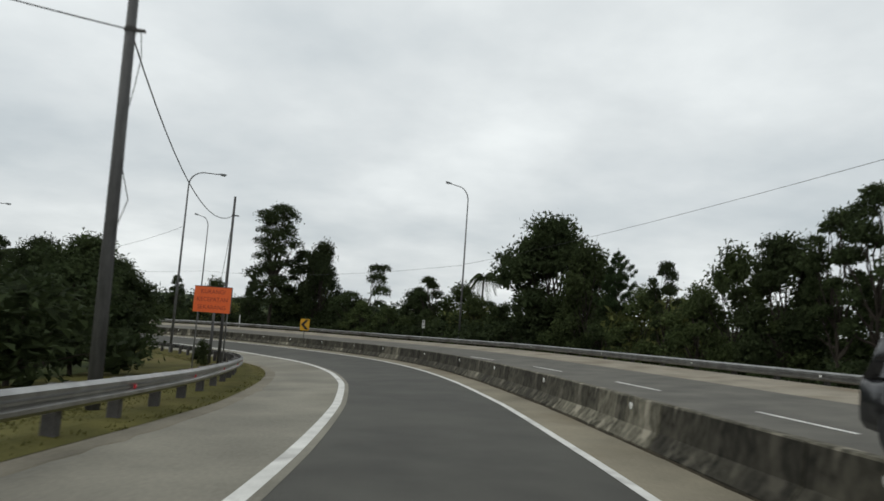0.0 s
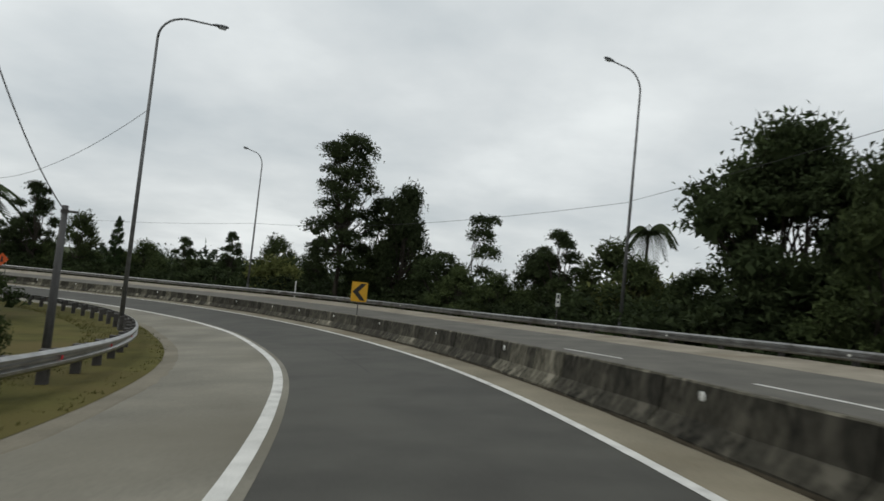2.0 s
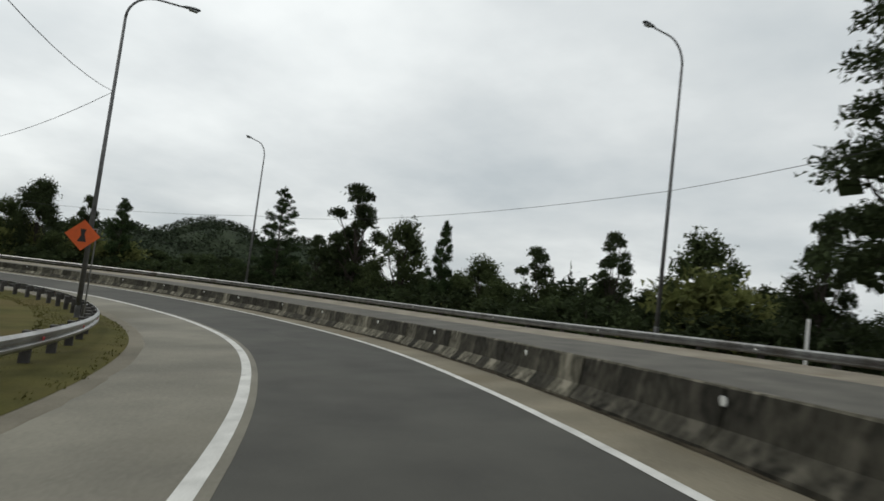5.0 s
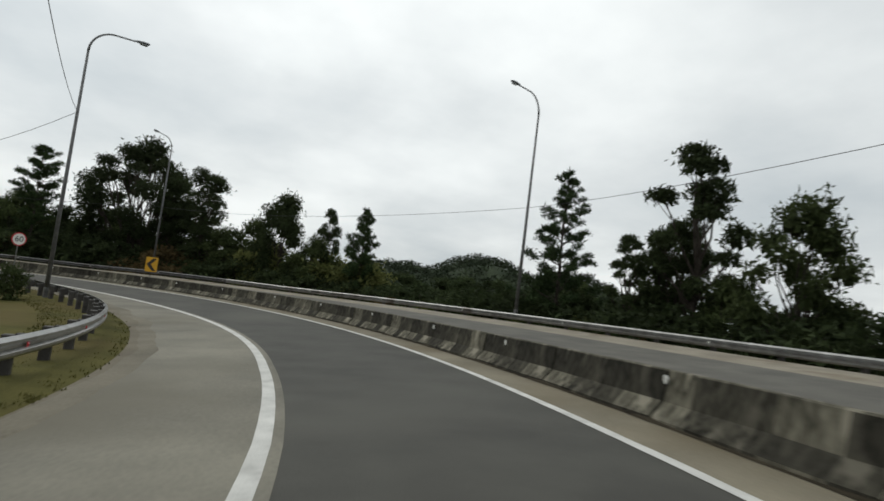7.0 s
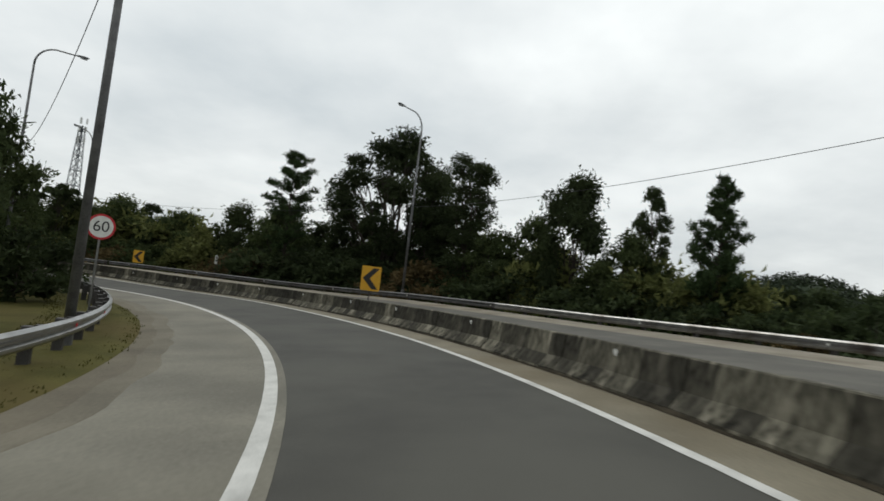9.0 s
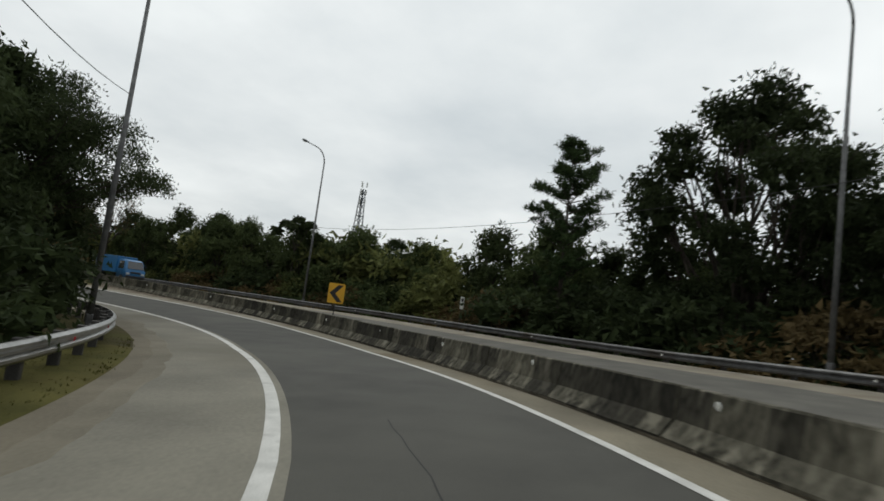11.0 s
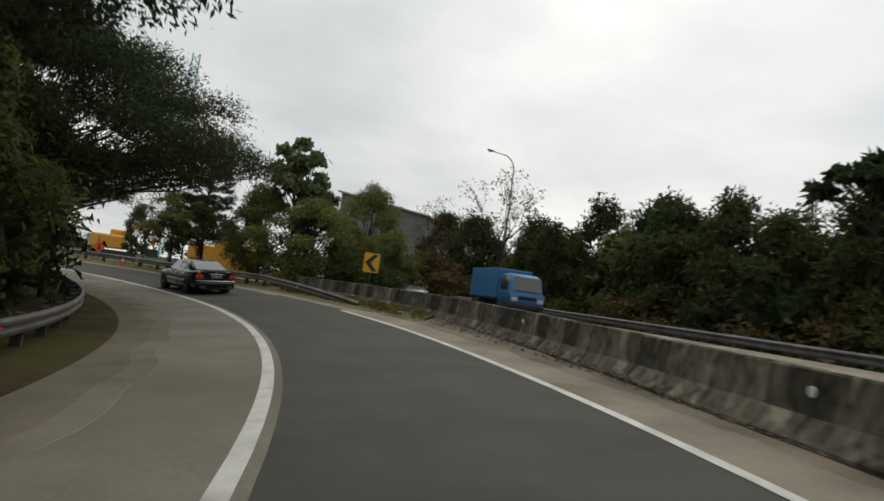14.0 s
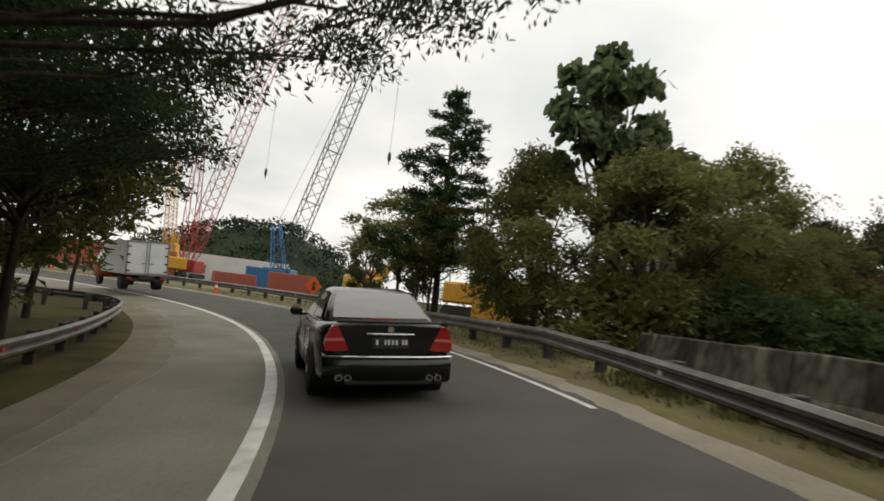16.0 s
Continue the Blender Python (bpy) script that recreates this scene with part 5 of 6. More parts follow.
TALL = {'canopy_fine': 9.0, 'pine_round': 10.8, 'pine_low': 6.2, 'broad': 9.19, 'broad_b': 8.34, 'bank': 8.3, 'umbrella': 7.1, 'bank_d': 8.3, 'tall': 11.84, 'tall_b': 9.06, 'spread': 8.91, 'fork': 7.8, 'shrub': 3.03, 'shrub_b': 2.71, 'shrub_o': 2.79, 'shrub_r': 2.77, 'teak': 10.33, 'feather': 6.77, 'rain': 9.17, 'canopy': 9.0, 'rosette': 10.2, 'bare': 7.53, 'pine': 10.66, 'pine_s': 7.34, 'pine_open': 9.25, 'palm': 6.33}
used = set()


def plant(kind, p, height, turn, wide=1.0):
    """Sets one of the trees on the ground at p, so that its top stands at height over the ground."""
    z = ground_height(p.x, p.y)
    k = height / TALL[kind]
    m = pose(p.x, p.y, z, 0, 0, turn) @ Matrix.Diagonal((k * wide, k * wide, k, 1))
    if kind in used:
        a, b, c = P[kind].scale
        return copy_thing(P[kind], m @ Matrix.Diagonal((1 / a, 1 / b, 1 / c, 1)))
    used.add(kind)
    P[kind].matrix_basis = m
    return P[kind]


def plant_top(kind, s, d, top, turn=0, wide=1.0, f=rp):
    """The same, with the height of the tree's top over the ramp's line there."""
    p = f(s, d)
    return plant(kind, p, zc(min(s, 240)) + top - ground_height(p.x, p.y), turn, wide)


# the trees that stand out, outside the curve
for kind, s, d, top, turn, wide in (
    ("broad", 43.1, 25.9, 13.4, 275, 0.92), ("broad", 42.4, 26.6, 11.9, 100, 0.85), ("broad_b", 38.5, 24.5, 10.4, 115, 0.7), ("pine_open", 35.5, 23.5, 8.8, 84, 0.6), ("tall_b", 31.2, 22.4, 7.4, 340, 0.62), ("broad_b", 34.0, 23.9, 6.2, 25, 0.85), ("broad_b", 29.0, 22.3, 5.9, 40, 0.85), ("broad_b", 27.0, 22.7, 8.0, 170, 0.7), ("broad", 24.5, 22.6, 8.1, 80, 0.75), ("tall_b", 22.0, 22.3, 8.7, 350, 0.7), ("tall_b", 20.0, 21.8, 9.4, 134, 0.75), ("broad", 15.8, 23.4, 7.7, 134, 0.8), ("broad_b", 9.5, 22.7, 6.9, 134, 0.9),
    ("palm", 50.3, 26.9, 8.5, 260, 0.45), ("broad_b", 51.5, 25.5, 7.4, 20, 0.95), ("broad", 55.5, 25.0, 6.6, 60, 0.9), ("broad_b", 48.5, 23.5, 6.0, 80, 0.9), ("tall_b", 53.5, 23.9, 7.8, 315, 0.95),
    ("tall", 68.5, 19.5, 16.7, 55, 1.15), ("broad", 64.8, 22.3, 12.3, 25, 0.6), ("tall_b", 67.2, 23.0, 11.2, 220, 0.9), ("fork", 60.0, 22.3, 9.4, 5, 1.0), ("broad_b", 66.5, 24.0, 8.3, 70, 1.11), ("tall_b", 72.5, 21.9, 7.3, 89, 0.65), ("tall_b", 82.0, 23.9, 7.5, 234, 0.6), ("broad_b", 78.0, 24.9, 7.5, 200, 0.85), ("tall_b", 86.5, 23.9, 6.5, 310, 0.8), ("broad_b", 56.5, 21.9, 4.6, 0, 0.9), ("broad_b", 59.0, 21.2, 5.0, 40, 0.95), ("bank_d", 61.0, 23.4, 5.6, 70, 1.0),
    ("tall_b", 99.5, 22.9, 11.7, 304, 0.85), ("broad_b", 96.0, 23.1, 8.7, 25, 0.75), ("pine_s", 92.0, 21.7, 8.1, 106, 0.5), ("broad_b", 90.5, 24.1, 5.9, 145, 0.9), ("pine", 105.8, 22.1, 11.0, 176, 1.0), ("tall_b", 101.5, 21.1, 6.6, 265, 0.7), ("spread", 100.8, 24.1, 8.0, 350, 0.6),
    ("tall", 134.2, 22.6, 12.3, 260, 1.1), ("spread", 137.2, 25.0, 9.3, 20, 0.8), ("broad_b", 131.8, 22.0, 6.7, 20, 1.0), ("broad", 127.8, 23.3, 10.5, 90, 0.7), ("tall_b", 123.5, 23.3, 9.0, 14, 0.55), ("pine_s", 120.0, 22.2, 8.9, 60, 0.65), ("broad_b", 130.8, 24.4, 8.2, 65, 0.8), ("broad_b", 124.0, 22.3, 6.5, 150, 0.9),
    ("bank_d", 144.2, 27.5, 8.4, 80, 1.1), ("bank_d", 147.8, 27.0, 8.1, 150, 1.1), ("bank_d", 151.8, 28.0, 8.4, 40, 1.1), ("pine_round", 146.6, 19.9, 13.0, 265, 1.0), ("spread", 140.6, 24.1, 15.6, 310, 0.86), ("broad_b", 149.5, 24.0, 9.1, 90, 0.97), ("broad_b", 153.2, 24.0, 8.9, 40, 0.85), ("rosette", 166.5, 21.0, 8.8, 295, 0.95), ("broad_b", 163.2, 24.0, 8.7, 160, 1.07), ("broad_b", 167.2, 23.0, 8.4, 30, 0.95), ("bank", 170.0, 23.6, 7.7, 200, 1.0), ("broad_b", 157.2, 23.0, 7.4, 280, 0.95),
):
    plant_top(kind, s, d, top, turn, wide)
for kind, s, d, top, turn, wide in (
    ("broad_b", 183.0, 21.0, 8.8, 280, 0.95), ("bare", 220.0, 18.5, 12.4, 30, 0.94), ("broad", 211.5, 20.0, 9.7, 230, 0.8), ("broad_b", 204.0, 22.5, 9.9, 280, 0.8), ("broad_b", 193.0, 22.5, 10.2, 320, 0.75), ("broad", 186.5, 22.5, 9.6, 150, 0.75), ("broad_b", 179.5, 21.5, 9.0, 200, 0.75), ("bare", 195.5, 15.5, 11.5, 340, 1.0), ("broad_b", 198.0, 21.0, 8.5, 20, 0.8), ("broad_b", 216.0, 21.0, 10.5, 20, 0.8), ("broad", 224.0, 21.0, 11.3, 20, 0.8),
):
    plant_top(kind, s, d, top, turn, wide, op)

# the belt of shrubs and low trees along the outer bank
BELT = curve((-20, 6.5), (20, 6.6), (34, 5.8), (48, 6.0), (56, 4.7), (63, 5.2), (80, 5.6), (92, 5.4), (104, 5.0), (110, 4.8), (118, 5.4), (126, 6.2), (140, 6.8), (150, 7.9), (158, 7.8), (170, 8.9), (200, 9.6), (240, 9.5))
rb = random.Random(31)
s = 4.0
while s < 215:
    f = op if s > OUT_KNEE else rp
    low = BELT(s)
    kind = rb.choice(["shrub", "shrub_b", "shrub_b", "shrub", "shrub_o"] + (["shrub_r", "shrub_o"] if s > 95 else []) + (["shrub_r", "shrub_b"] if s > 138 else []))
    plant_top(kind, s, rb.uniform(19.4, 20.4), min(low, 1.7 if s < 138 else 3.1) * rb.uniform(0.6, 1.0), rb.uniform(0, 360), 0.95, f)
    kind = rb.choice(["bank", "bank_d", "bank_d", "shrub_o", "bank"] if low > 3.8 else ["shrub", "shrub_b", "shrub_o", "bank_d"])
    plant_top(kind, s + 1.2, rb.uniform(22.5, 25), low * rb.uniform(0.65, 0.92), rb.uniform(0, 360), 0.95, f)
    if rb.random() < 0.6:
        kind = rb.choice(["bank", "tall_b", "bank_d", "bank_d"])
        plant_top(kind, s + 2.0, rb.uniform(27, 33), low * rb.uniform(0.75, 1.12), rb.uniform(0, 360), 1.0, f)
    s += 3.1

for s in range(42, 136, 3):
    plant_top("shrub_b", s + rb.uniform(-0.6, 0.6), rb.uniform(21.0, 22.0), BELT(s) * rb.uniform(0.45, 0.62), rb.uniform(0, 360), 1.3)
    plant_top("bank_d", s + rb.uniform(-0.6, 0.6), rb.uniform(26, 29), BELT(s) * rb.uniform(0.7, 0.85), rb.uniform(0, 360), 1.3)
for s in range(136, 182, 3):
    f = op if s > OUT_KNEE else rp
    plant_top(rb.choice(["shrub_o", "shrub_r", "shrub_b", "shrub", "shrub_b", "shrub_r"]), s + rb.uniform(-0.6, 0.6), rb.uniform(20.0, 20.8), rb.uniform(2.8, 4.6), rb.uniform(0, 360), 1.2, f)
    plant_top("bank_d", s + rb.uniform(-0.6, 0.6), rb.uniform(25.5, 27.5), rb.uniform(5.6, 6.8), rb.uniform(0, 360), 1.1, f)

# inside the curve
for kind, s, d, top, turn, wide in (
    ("broad", 22.5, -9.6, 4.5, 30, 1.1), ("broad_b", 33.5, -9.6, 4.6, 200, 1.0), ("broad", 28.5, -9.8, 4.4, 120, 1.1), ("broad", 36.5, -12.8, 4.8, 0, 1.2), ("broad", 24.5, -11.6, 4.5, 60, 0.8), ("shrub_b", 15.8, -9.0, 2.7, 0, 1.3), ("shrub_b", 22.5, -8.8, 2.5, 70, 1.2), ("broad_b", 36.0, -18.8, 5.3, 0, 0.9), ("shrub", 33.2, -5.7, 1.0, 0, 0.6),
    ("palm", 66.2, -10.2, 6.7, 25, 1.05), ("broad_b", 64.0, -12.8, 5.9, 20, 0.95), ("broad", 58.0, -12.4, 5.2, 140, 0.9), ("broad_b", 72.5, -12.9, 5.4, 250, 0.95), ("palm", 70.8, -10.4, 7.6, 140, 1.1), ("umbrella", 212.2, -3.6, 7.4, 75, 1.0), ("umbrella", 188.0, -5.9, 7.8, 20, 1.05), ("umbrella", 195.0, -6.4, 7.4, 130, 1.1), ("broad_b", 192.5, -13.3, 5.2, 60, 1.0), ("shrub_b", 178.8, -7.3, 2.7, 60, 1.2), ("broad_b", 171.8, -8.4, 4.9, 60, 1.0), ("broad_b", 177.0, -8.6, 4.5, 160, 1.0), ("broad_b", 167.0, -8.3, 4.9, 160, 1.0), ("broad_b", 206.0, -7.5, 6.0, 75, 1.0), ("broad_b", 68.8, -11.5, 4.5, 30, 0.9), ("shrub_b", 59.8, -9.9, 2.3, 30, 1.2), ("broad_b", 78.5, -14.2, 4.6, 80, 0.9),
    ("broad", 119.2, -8.9, 7.6, 30, 0.7), ("shrub", 110.8, -6.1, 1.1, 30, 1.0), ("broad_b", 128.0, -7.8, 6.4, 50, 0.9), ("broad", 134.5, -8.6, 7.0, 80, 0.85), ("shrub_b", 126.5, -6.5, 2.2, 30, 1.2), ("shrub_b", 131.5, -6.4, 2.2, 80, 1.3), ("shrub_b", 137.5, -6.7, 2.4, 20, 1.3),
    ("broad", 141.5, -9.3, 8.0, 10, 0.95), ("broad", 147.0, -9.9, 9.1, 70, 1.0), ("rain", 154.5, -7.9, 9.4, 10, 0.86), ("broad", 150.0, -8.3, 9.3, 50, 1.1), ("broad", 156.0, -9.2, 8.8, 200, 1.0), ("broad", 164.0, -9.2, 8.9, 10, 1.0), ("broad", 171.5, -8.2, 9.0, 30, 1.05), ("broad", 160.0, -8.6, 8.6, 130, 1.0), ("broad", 168.8, -8.7, 9.1, 80, 1.0), ("feather", 166.0, -7.1, 5.5, 10, 0.9), ("feather", 158.2, -7.6, 5.0, 100, 0.9),
    ("shrub_b", 143.5, -6.8, 2.6, 30, 1.2), ("shrub_b", 149.5, -6.9, 2.6, 100, 1.2), ("shrub_b", 156.2, -7.0, 3.0, 10, 1.2), ("shrub_b", 164.0, -7.4, 3.1, 10, 1.2), ("shrub_b", 169.8, -7.5, 3.1, 60, 1.2), ("shrub_b", 160.2, -6.7, 2.5, 60, 1.1), ("shrub_b", 153.5, -6.7, 2.4, 160, 1.1), ("shrub_b", 174.8, -8.2, 3.3, 160, 1.2),
    ("feather", 190.0, -8.0, 6.8, 200, 1.1), ("broad", 178.0, -9.7, 8.8, 40, 1.0), ("shrub_b", 181.5, -9.7, 3.6, 10, 1.5), ("broad", 186.5, -12.2, 6.6, 10, 1.0), ("broad", 193.5, -12.8, 5.8, 50, 1.0), ("broad", 200.2, -14.9, 6.8, 50, 1.0), ("broad_b", 209.2, -16.0, 6.3, 50, 1.0),
    ("broad_b", 74.5, -13.1, 4.4, 20, 1.0), ("broad_b", 84.5, -15.2, 4.6, 20, 1.0), ("broad_b", 92.8, -16.2, 4.6, 80, 1.0),
):
    plant_top(kind, s, d, top, turn, wide)


def plant_xy(kind, x, y, top, turn=0, wide=1.0):
    """Places a tree by plan, with the height of its top."""
    return plant(kind, Vector((x, y, 0)), top - ground_height(x, y), turn, wide)


def toward(s):
    """The heading, in degrees, from inside the curve to the road."""
    w = rp(s, 0) - rp(s, -1)
    return math.degrees(math.atan2(w.y, w.x))


# the trees whose crowns hang over the inner guardrail
# the tree at 175 is added so that its crown overhead shades the shoulder
for s, d, top, off_turn, wide in ((149.5, -7.6, 9.1, 0, 0.86), (159.2, -7.8, 8.9, 12, 0.86), (170.8, -7.2, 7.9, -8, 0.98), (175.0, -7.4, 8.8, 20, 1.0), (178.5, -5.2, 9.4, 0, 1.04), (183.5, -7.9, 6.8, 10, 1.15)):
    plant_top("canopy_fine" if s > 174 else "canopy", s, d, top, toward(s) + off_turn, wide)

# between the ramp and the diverging road
for kind, x, y, top, turn, wide in (
    ("teak", -106.3, -4.3, 4.1, 0, 0.88), ("teak", -107.7, -3.9, 1.6, 70, 1.0), ("feather", -106.9, -1.4, 0.0, 0, 1.15), ("feather", -109.5, -1.2, -1.3, 60, 0.9), ("feather", -112.5, -2.9, -1.2, 120, 1.0), ("feather", -113.3, -9.9, 2.8, 200, 0.7), ("feather", -112.7, -5.5, -1.0, 10, 1.0), ("shrub", -108.5, 1.0, -3.2, 0, 1.5), ("shrub", -111.0, 0.5, -3.2, 60, 1.5), ("shrub_o", -105.9, -0.0, -3.3, 60, 1.3),
    ("pine", -101.7, -9.0, 3.7, 0, 1.3), ("pine_low", -101.5, -8.6, -0.5, 0, 1.25), ("pine_low", -100.0, -12.0, 0.3, 100, 1.5), ("feather", -104.9, -5.6, 0.8, 160, 0.85), ("bare", -100.8, -13.8, 0.7, 60, 1.0), ("broad_b", -97.7, -19.3, -0.5, 60, 0.7), ("broad_b", -100.2, -22.3, 0.5, 160, 0.7), ("bare", -98.3, -16.8, 0.3, 10, 0.9),
    ("bare", -116.1, -4.1, 1.1, 10, 0.9), ("shrub_r", -115.2, -3.9, -1.6, 10, 1.2), ("shrub_r", -117.2, -5.9, -1.5, 70, 1.2),
):
    plant_xy(kind, x, y, top, turn, wide)

# ---------------------------------------------------------------- vehicles


def wheel(name, parent, x, y, r, w, mat=None, spokes=7, label=""):
    """A tyre and its rim on a cross axle; the rim shows on the outside."""
    sg = 1 if x > 0 else -1
    ob = part(name, Geo().loft([[Vector((x + sg * q * w, y + rr * math.cos(a), r + rr * math.sin(a))) for a in (2 * math.pi * k / 24 for k in range(24))] for q, rr in ((-0.5, r * 0.72), (-0.5, r * 0.93), (-0.38, r), (0.38, r), (0.5, r * 0.93), (0.5, r * 0.72))]), M_TYRE, parent, label)
    g = Geo()
    g.loft([[Vector((x + sg * q * w, y + rr * math.cos(a), r + rr * math.sin(a))) for a in (2 * math.pi * k / 24 for k in range(24))] for q, rr in ((0.30, r * 0.74), (0.48, r * 0.73), (0.48, r * 0.64), (0.30, r * 0.62))])
    for k in range(spokes):
        a = 2 * math.pi * k / spokes
        m = Matrix.Rotation(a, 4, "X")
        g.box((x + sg * 0.40 * w, y, r), (0.04, 0.07, 0.0001), None)
        c = Vector((x + sg * 0.40 * w, y, r)) + m @ Vector((0, 0, r * 0.36))
        g.box(c, (0.035, 0.075, r * 0.62), m.to_3x3())
    g.disc((x + sg * 0.42 * w, y, r), (1, 0, 0), r * 0.16, 0.05, 12)
    part("rim", g, mat or M_RIM, ob, "bright alloy rim" if mat is None else "")
    part("hub_plate", Geo().disc((x + sg * 0.2 * w, y, r), (1, 0, 0), r * 0.66, 0.02, 20), M_CHASSIS, ob)
    return ob


def body_ring(y, wm, zb, zs, zd):
    half = [(wm * 0.90, zb), (wm * 0.985, zb + 0.10), (wm, 0.55 if zs > 0.7 else zb + 0.14), (wm * 0.985, zs - 0.10), (wm * 0.93, zs - 0.015), (wm * 0.80, zs + 0.4 * (zd - zs)), (wm * 0.4, zd)]
    return [Vector((x, y, z)) for x, z in half] + [Vector((-x, y, z)) for x, z in half[::-1]]


def sedan(name, label, m, paint, chrome=True):
    ob = thing(name, label, "car", m)
    st = ((-2.41, 0.66, 0.42, 0.90, 0.96), (-2.37, 0.75, 0.30, 0.97, 1.02), (-2.28, 0.805, 0.25, 0.995, 1.035), (-2.0, 0.865, 0.22, 0.995, 1.03), (-1.5, 0.905, 0.20, 0.985, 1.015), (-0.9, 0.91, 0.18, 0.965, 0.99), (0.2, 0.91, 0.18, 0.95, 0.97), (0.95, 0.91, 0.18, 0.93, 0.96), (1.4, 0.905, 0.20, 0.90, 0.945), (1.95, 0.88, 0.22, 0.82, 0.88), (2.25, 0.82, 0.27, 0.72, 0.78), (2.4, 0.66, 0.36, 0.60, 0.64))
    part("body", Geo().loft([body_ring(*q) for q in st]), paint, ob, "glossy dark body", True)
    # cabin: pillars and roof
    cab = []
    for y, wb, zb, wt, zt in ((-1.86, 0.74, 0.99, 0.70, 1.025), (-1.45, 0.77, 0.97, 0.645, 1.22), (-1.08, 0.785, 0.96, 0.60, 1.385), (-0.6, 0.79, 0.95, 0.595, 1.44), (-0.1, 0.79, 0.95, 0.59, 1.45), (0.3, 0.79, 0.94, 0.59, 1.42), (0.8, 0.77, 0.94, 0.60, 1.22), (1.25, 0.74, 0.94, 0.70, 0.98)):
        half = [(wb, zb), (wt + 0.3 * (wb - wt), zb + 0.72 * (zt - zb)), (wt, zt - 0.03), (wt * 0.86, zt)]
        cab.append([Vector((x, y, z)) for x, z in half] + [Vector((-x, y, z)) for x, z in half[::-1]])
    part("cabin", Geo().loft(cab), paint, ob, "glossy roof and pillars", True)
    part("rear_window", Geo().add([(-0.66, -1.80, 1.055), (0.66, -1.80, 1.055), (0.61, -1.42, 1.245), (0.53, -1.11, 1.385), (-0.53, -1.11, 1.385), (-0.61, -1.42, 1.245)], [(0, 1, 2, 3, 4, 5)]), M_CARGLASS, ob, "dark tinted rear window")
    part("windscreen", Geo().add([(-0.66, 1.18, 1.03), (0.66, 1.18, 1.03), (0.53, 0.34, 1.415), (-0.53, 0.34, 1.415)], [(3, 2, 1, 0)]), M_CARGLASS, ob)
    for sg in (-1, 1):
        for y0, y1, ya, yb in ((-0.22, 0.98, -0.22, 0.42), (-1.35, -0.30, -0.95, -0.30)):
            q = [(sg * 0.797, y0, 0.985), (sg * 0.797, y1, 0.985), (sg * 0.612, yb, 1.385), (sg * 0.612, ya, 1.385)]
            part("side_window", Geo().add(q, [(0, 1, 2, 3) if sg > 0 else (3, 2, 1, 0)]), M_CARGLASS, ob)
        part("window_trim", Geo().tube([(sg * 0.80, -1.5, 0.985), (sg * 0.803, 1.05, 0.975)], 0.010, 6), M_CHROME if chrome else M_TRIM, ob, "chrome window strip" if chrome else "")
        mir = part("door_mirror", Geo().box((sg * 1.0, 0.72, 1.02), (0.20, 0.11, 0.15), bevel=0.04), paint, ob, "dark door mirror")
        part("mirror_arm", Geo().box((sg * 0.88, 0.74, 0.97), (0.14, 0.06, 0.05), bevel=0.015), M_TRIM, mir)
        for y in (-0.12, -1.05):
            part("door_handle", Geo().box((sg * 0.915, y, 0.84), (0.03, 0.20, 0.03), bevel=0.01), M_CHROME if chrome else paint, ob, "slim handle")
        for y in (-0.26, 1.02, -1.22):
            part("door_gap", Geo().box((sg * 0.907, y, 0.62), (0.008, 0.012, 0.62)), M_TRIM, ob)
        part("side_strip", Geo().box((sg * 0.913, -0.1, 0.56), (0.012, 2.4, 0.035), bevel=0.004), M_CHROME if chrome else M_TRIM, ob)
        for y in (-1.38, 1.46):
            part("wheel_arch", Geo().disc((sg * 0.80, y, 0.34), (1, 0, 0), 0.37, 0.232, 28), M_TRIM, ob, "dark wheel arch")
            wheel("wheel", ob, sg * 0.83, y, 0.315, 0.21)
        # tail lamp: wraps the corner
        ring = [(0.48, 0.70), (0.56, 0.675), (0.80, 0.67), (0.815, 0.74), (0.80, 0.84), (0.755, 0.95), (0.72, 0.985), (0.66, 0.985), (0.61, 0.90), (0.56, 0.80)]
        lamp = part("tail_lamp", Geo().prism([(sg * x, z) for x, z in (ring if sg > 0 else ring[::-1])], -2.425, -2.10), M_TAIL, ob, "red tail lamp")
        part("lamp_band", Geo().prism([(sg * x, z) for x, z in ([(0.565, 0.80), (0.812, 0.79), (0.808, 0.825), (0.585, 0.835)] if sg > 0 else [(0.585, 0.835), (0.808, 0.825), (0.812, 0.79), (0.565, 0.80)])], -2.430, -2.09), M_TAIL_PALE, lamp, "pale band")
        for q in (0.0, 0.11):
            part("exhaust_pipe", Geo().loft([[Vector((sg * (0.52 + q) + rr * 1.25 * math.cos(a), yy, 0.345 + rr * math.sin(a))) for a in (2 * math.pi * k / 14 for k in range(14))] for yy, rr in ((-2.30, 0.036), (-2.46, 0.038), (-2.46, 0.030), (-2.36, 0.028))]), M_CHROME, ob, "chrome exhaust tip")
        part("head_lamp", Geo().box((sg * 0.62, 2.26, 0.68), (0.34, 0.16, 0.15), bevel=0.05), M_LAMPGLASS, ob)
    part("rear_bumper", Geo().loft([[Vector((x, -2.30 - 0.17 * (1 - (abs(x) / 0.9) ** 4) + dy, z)) for x in (-0.83, -0.79, -0.6, -0.3, 0, 0.3, 0.6, 0.79, 0.83)] for dy, z in ((0.10, 0.26), (0.0, 0.32), (-0.015, 0.48), (0.0, 0.60), (0.10, 0.63))], False), paint, ob, "deep rear bumper", True)
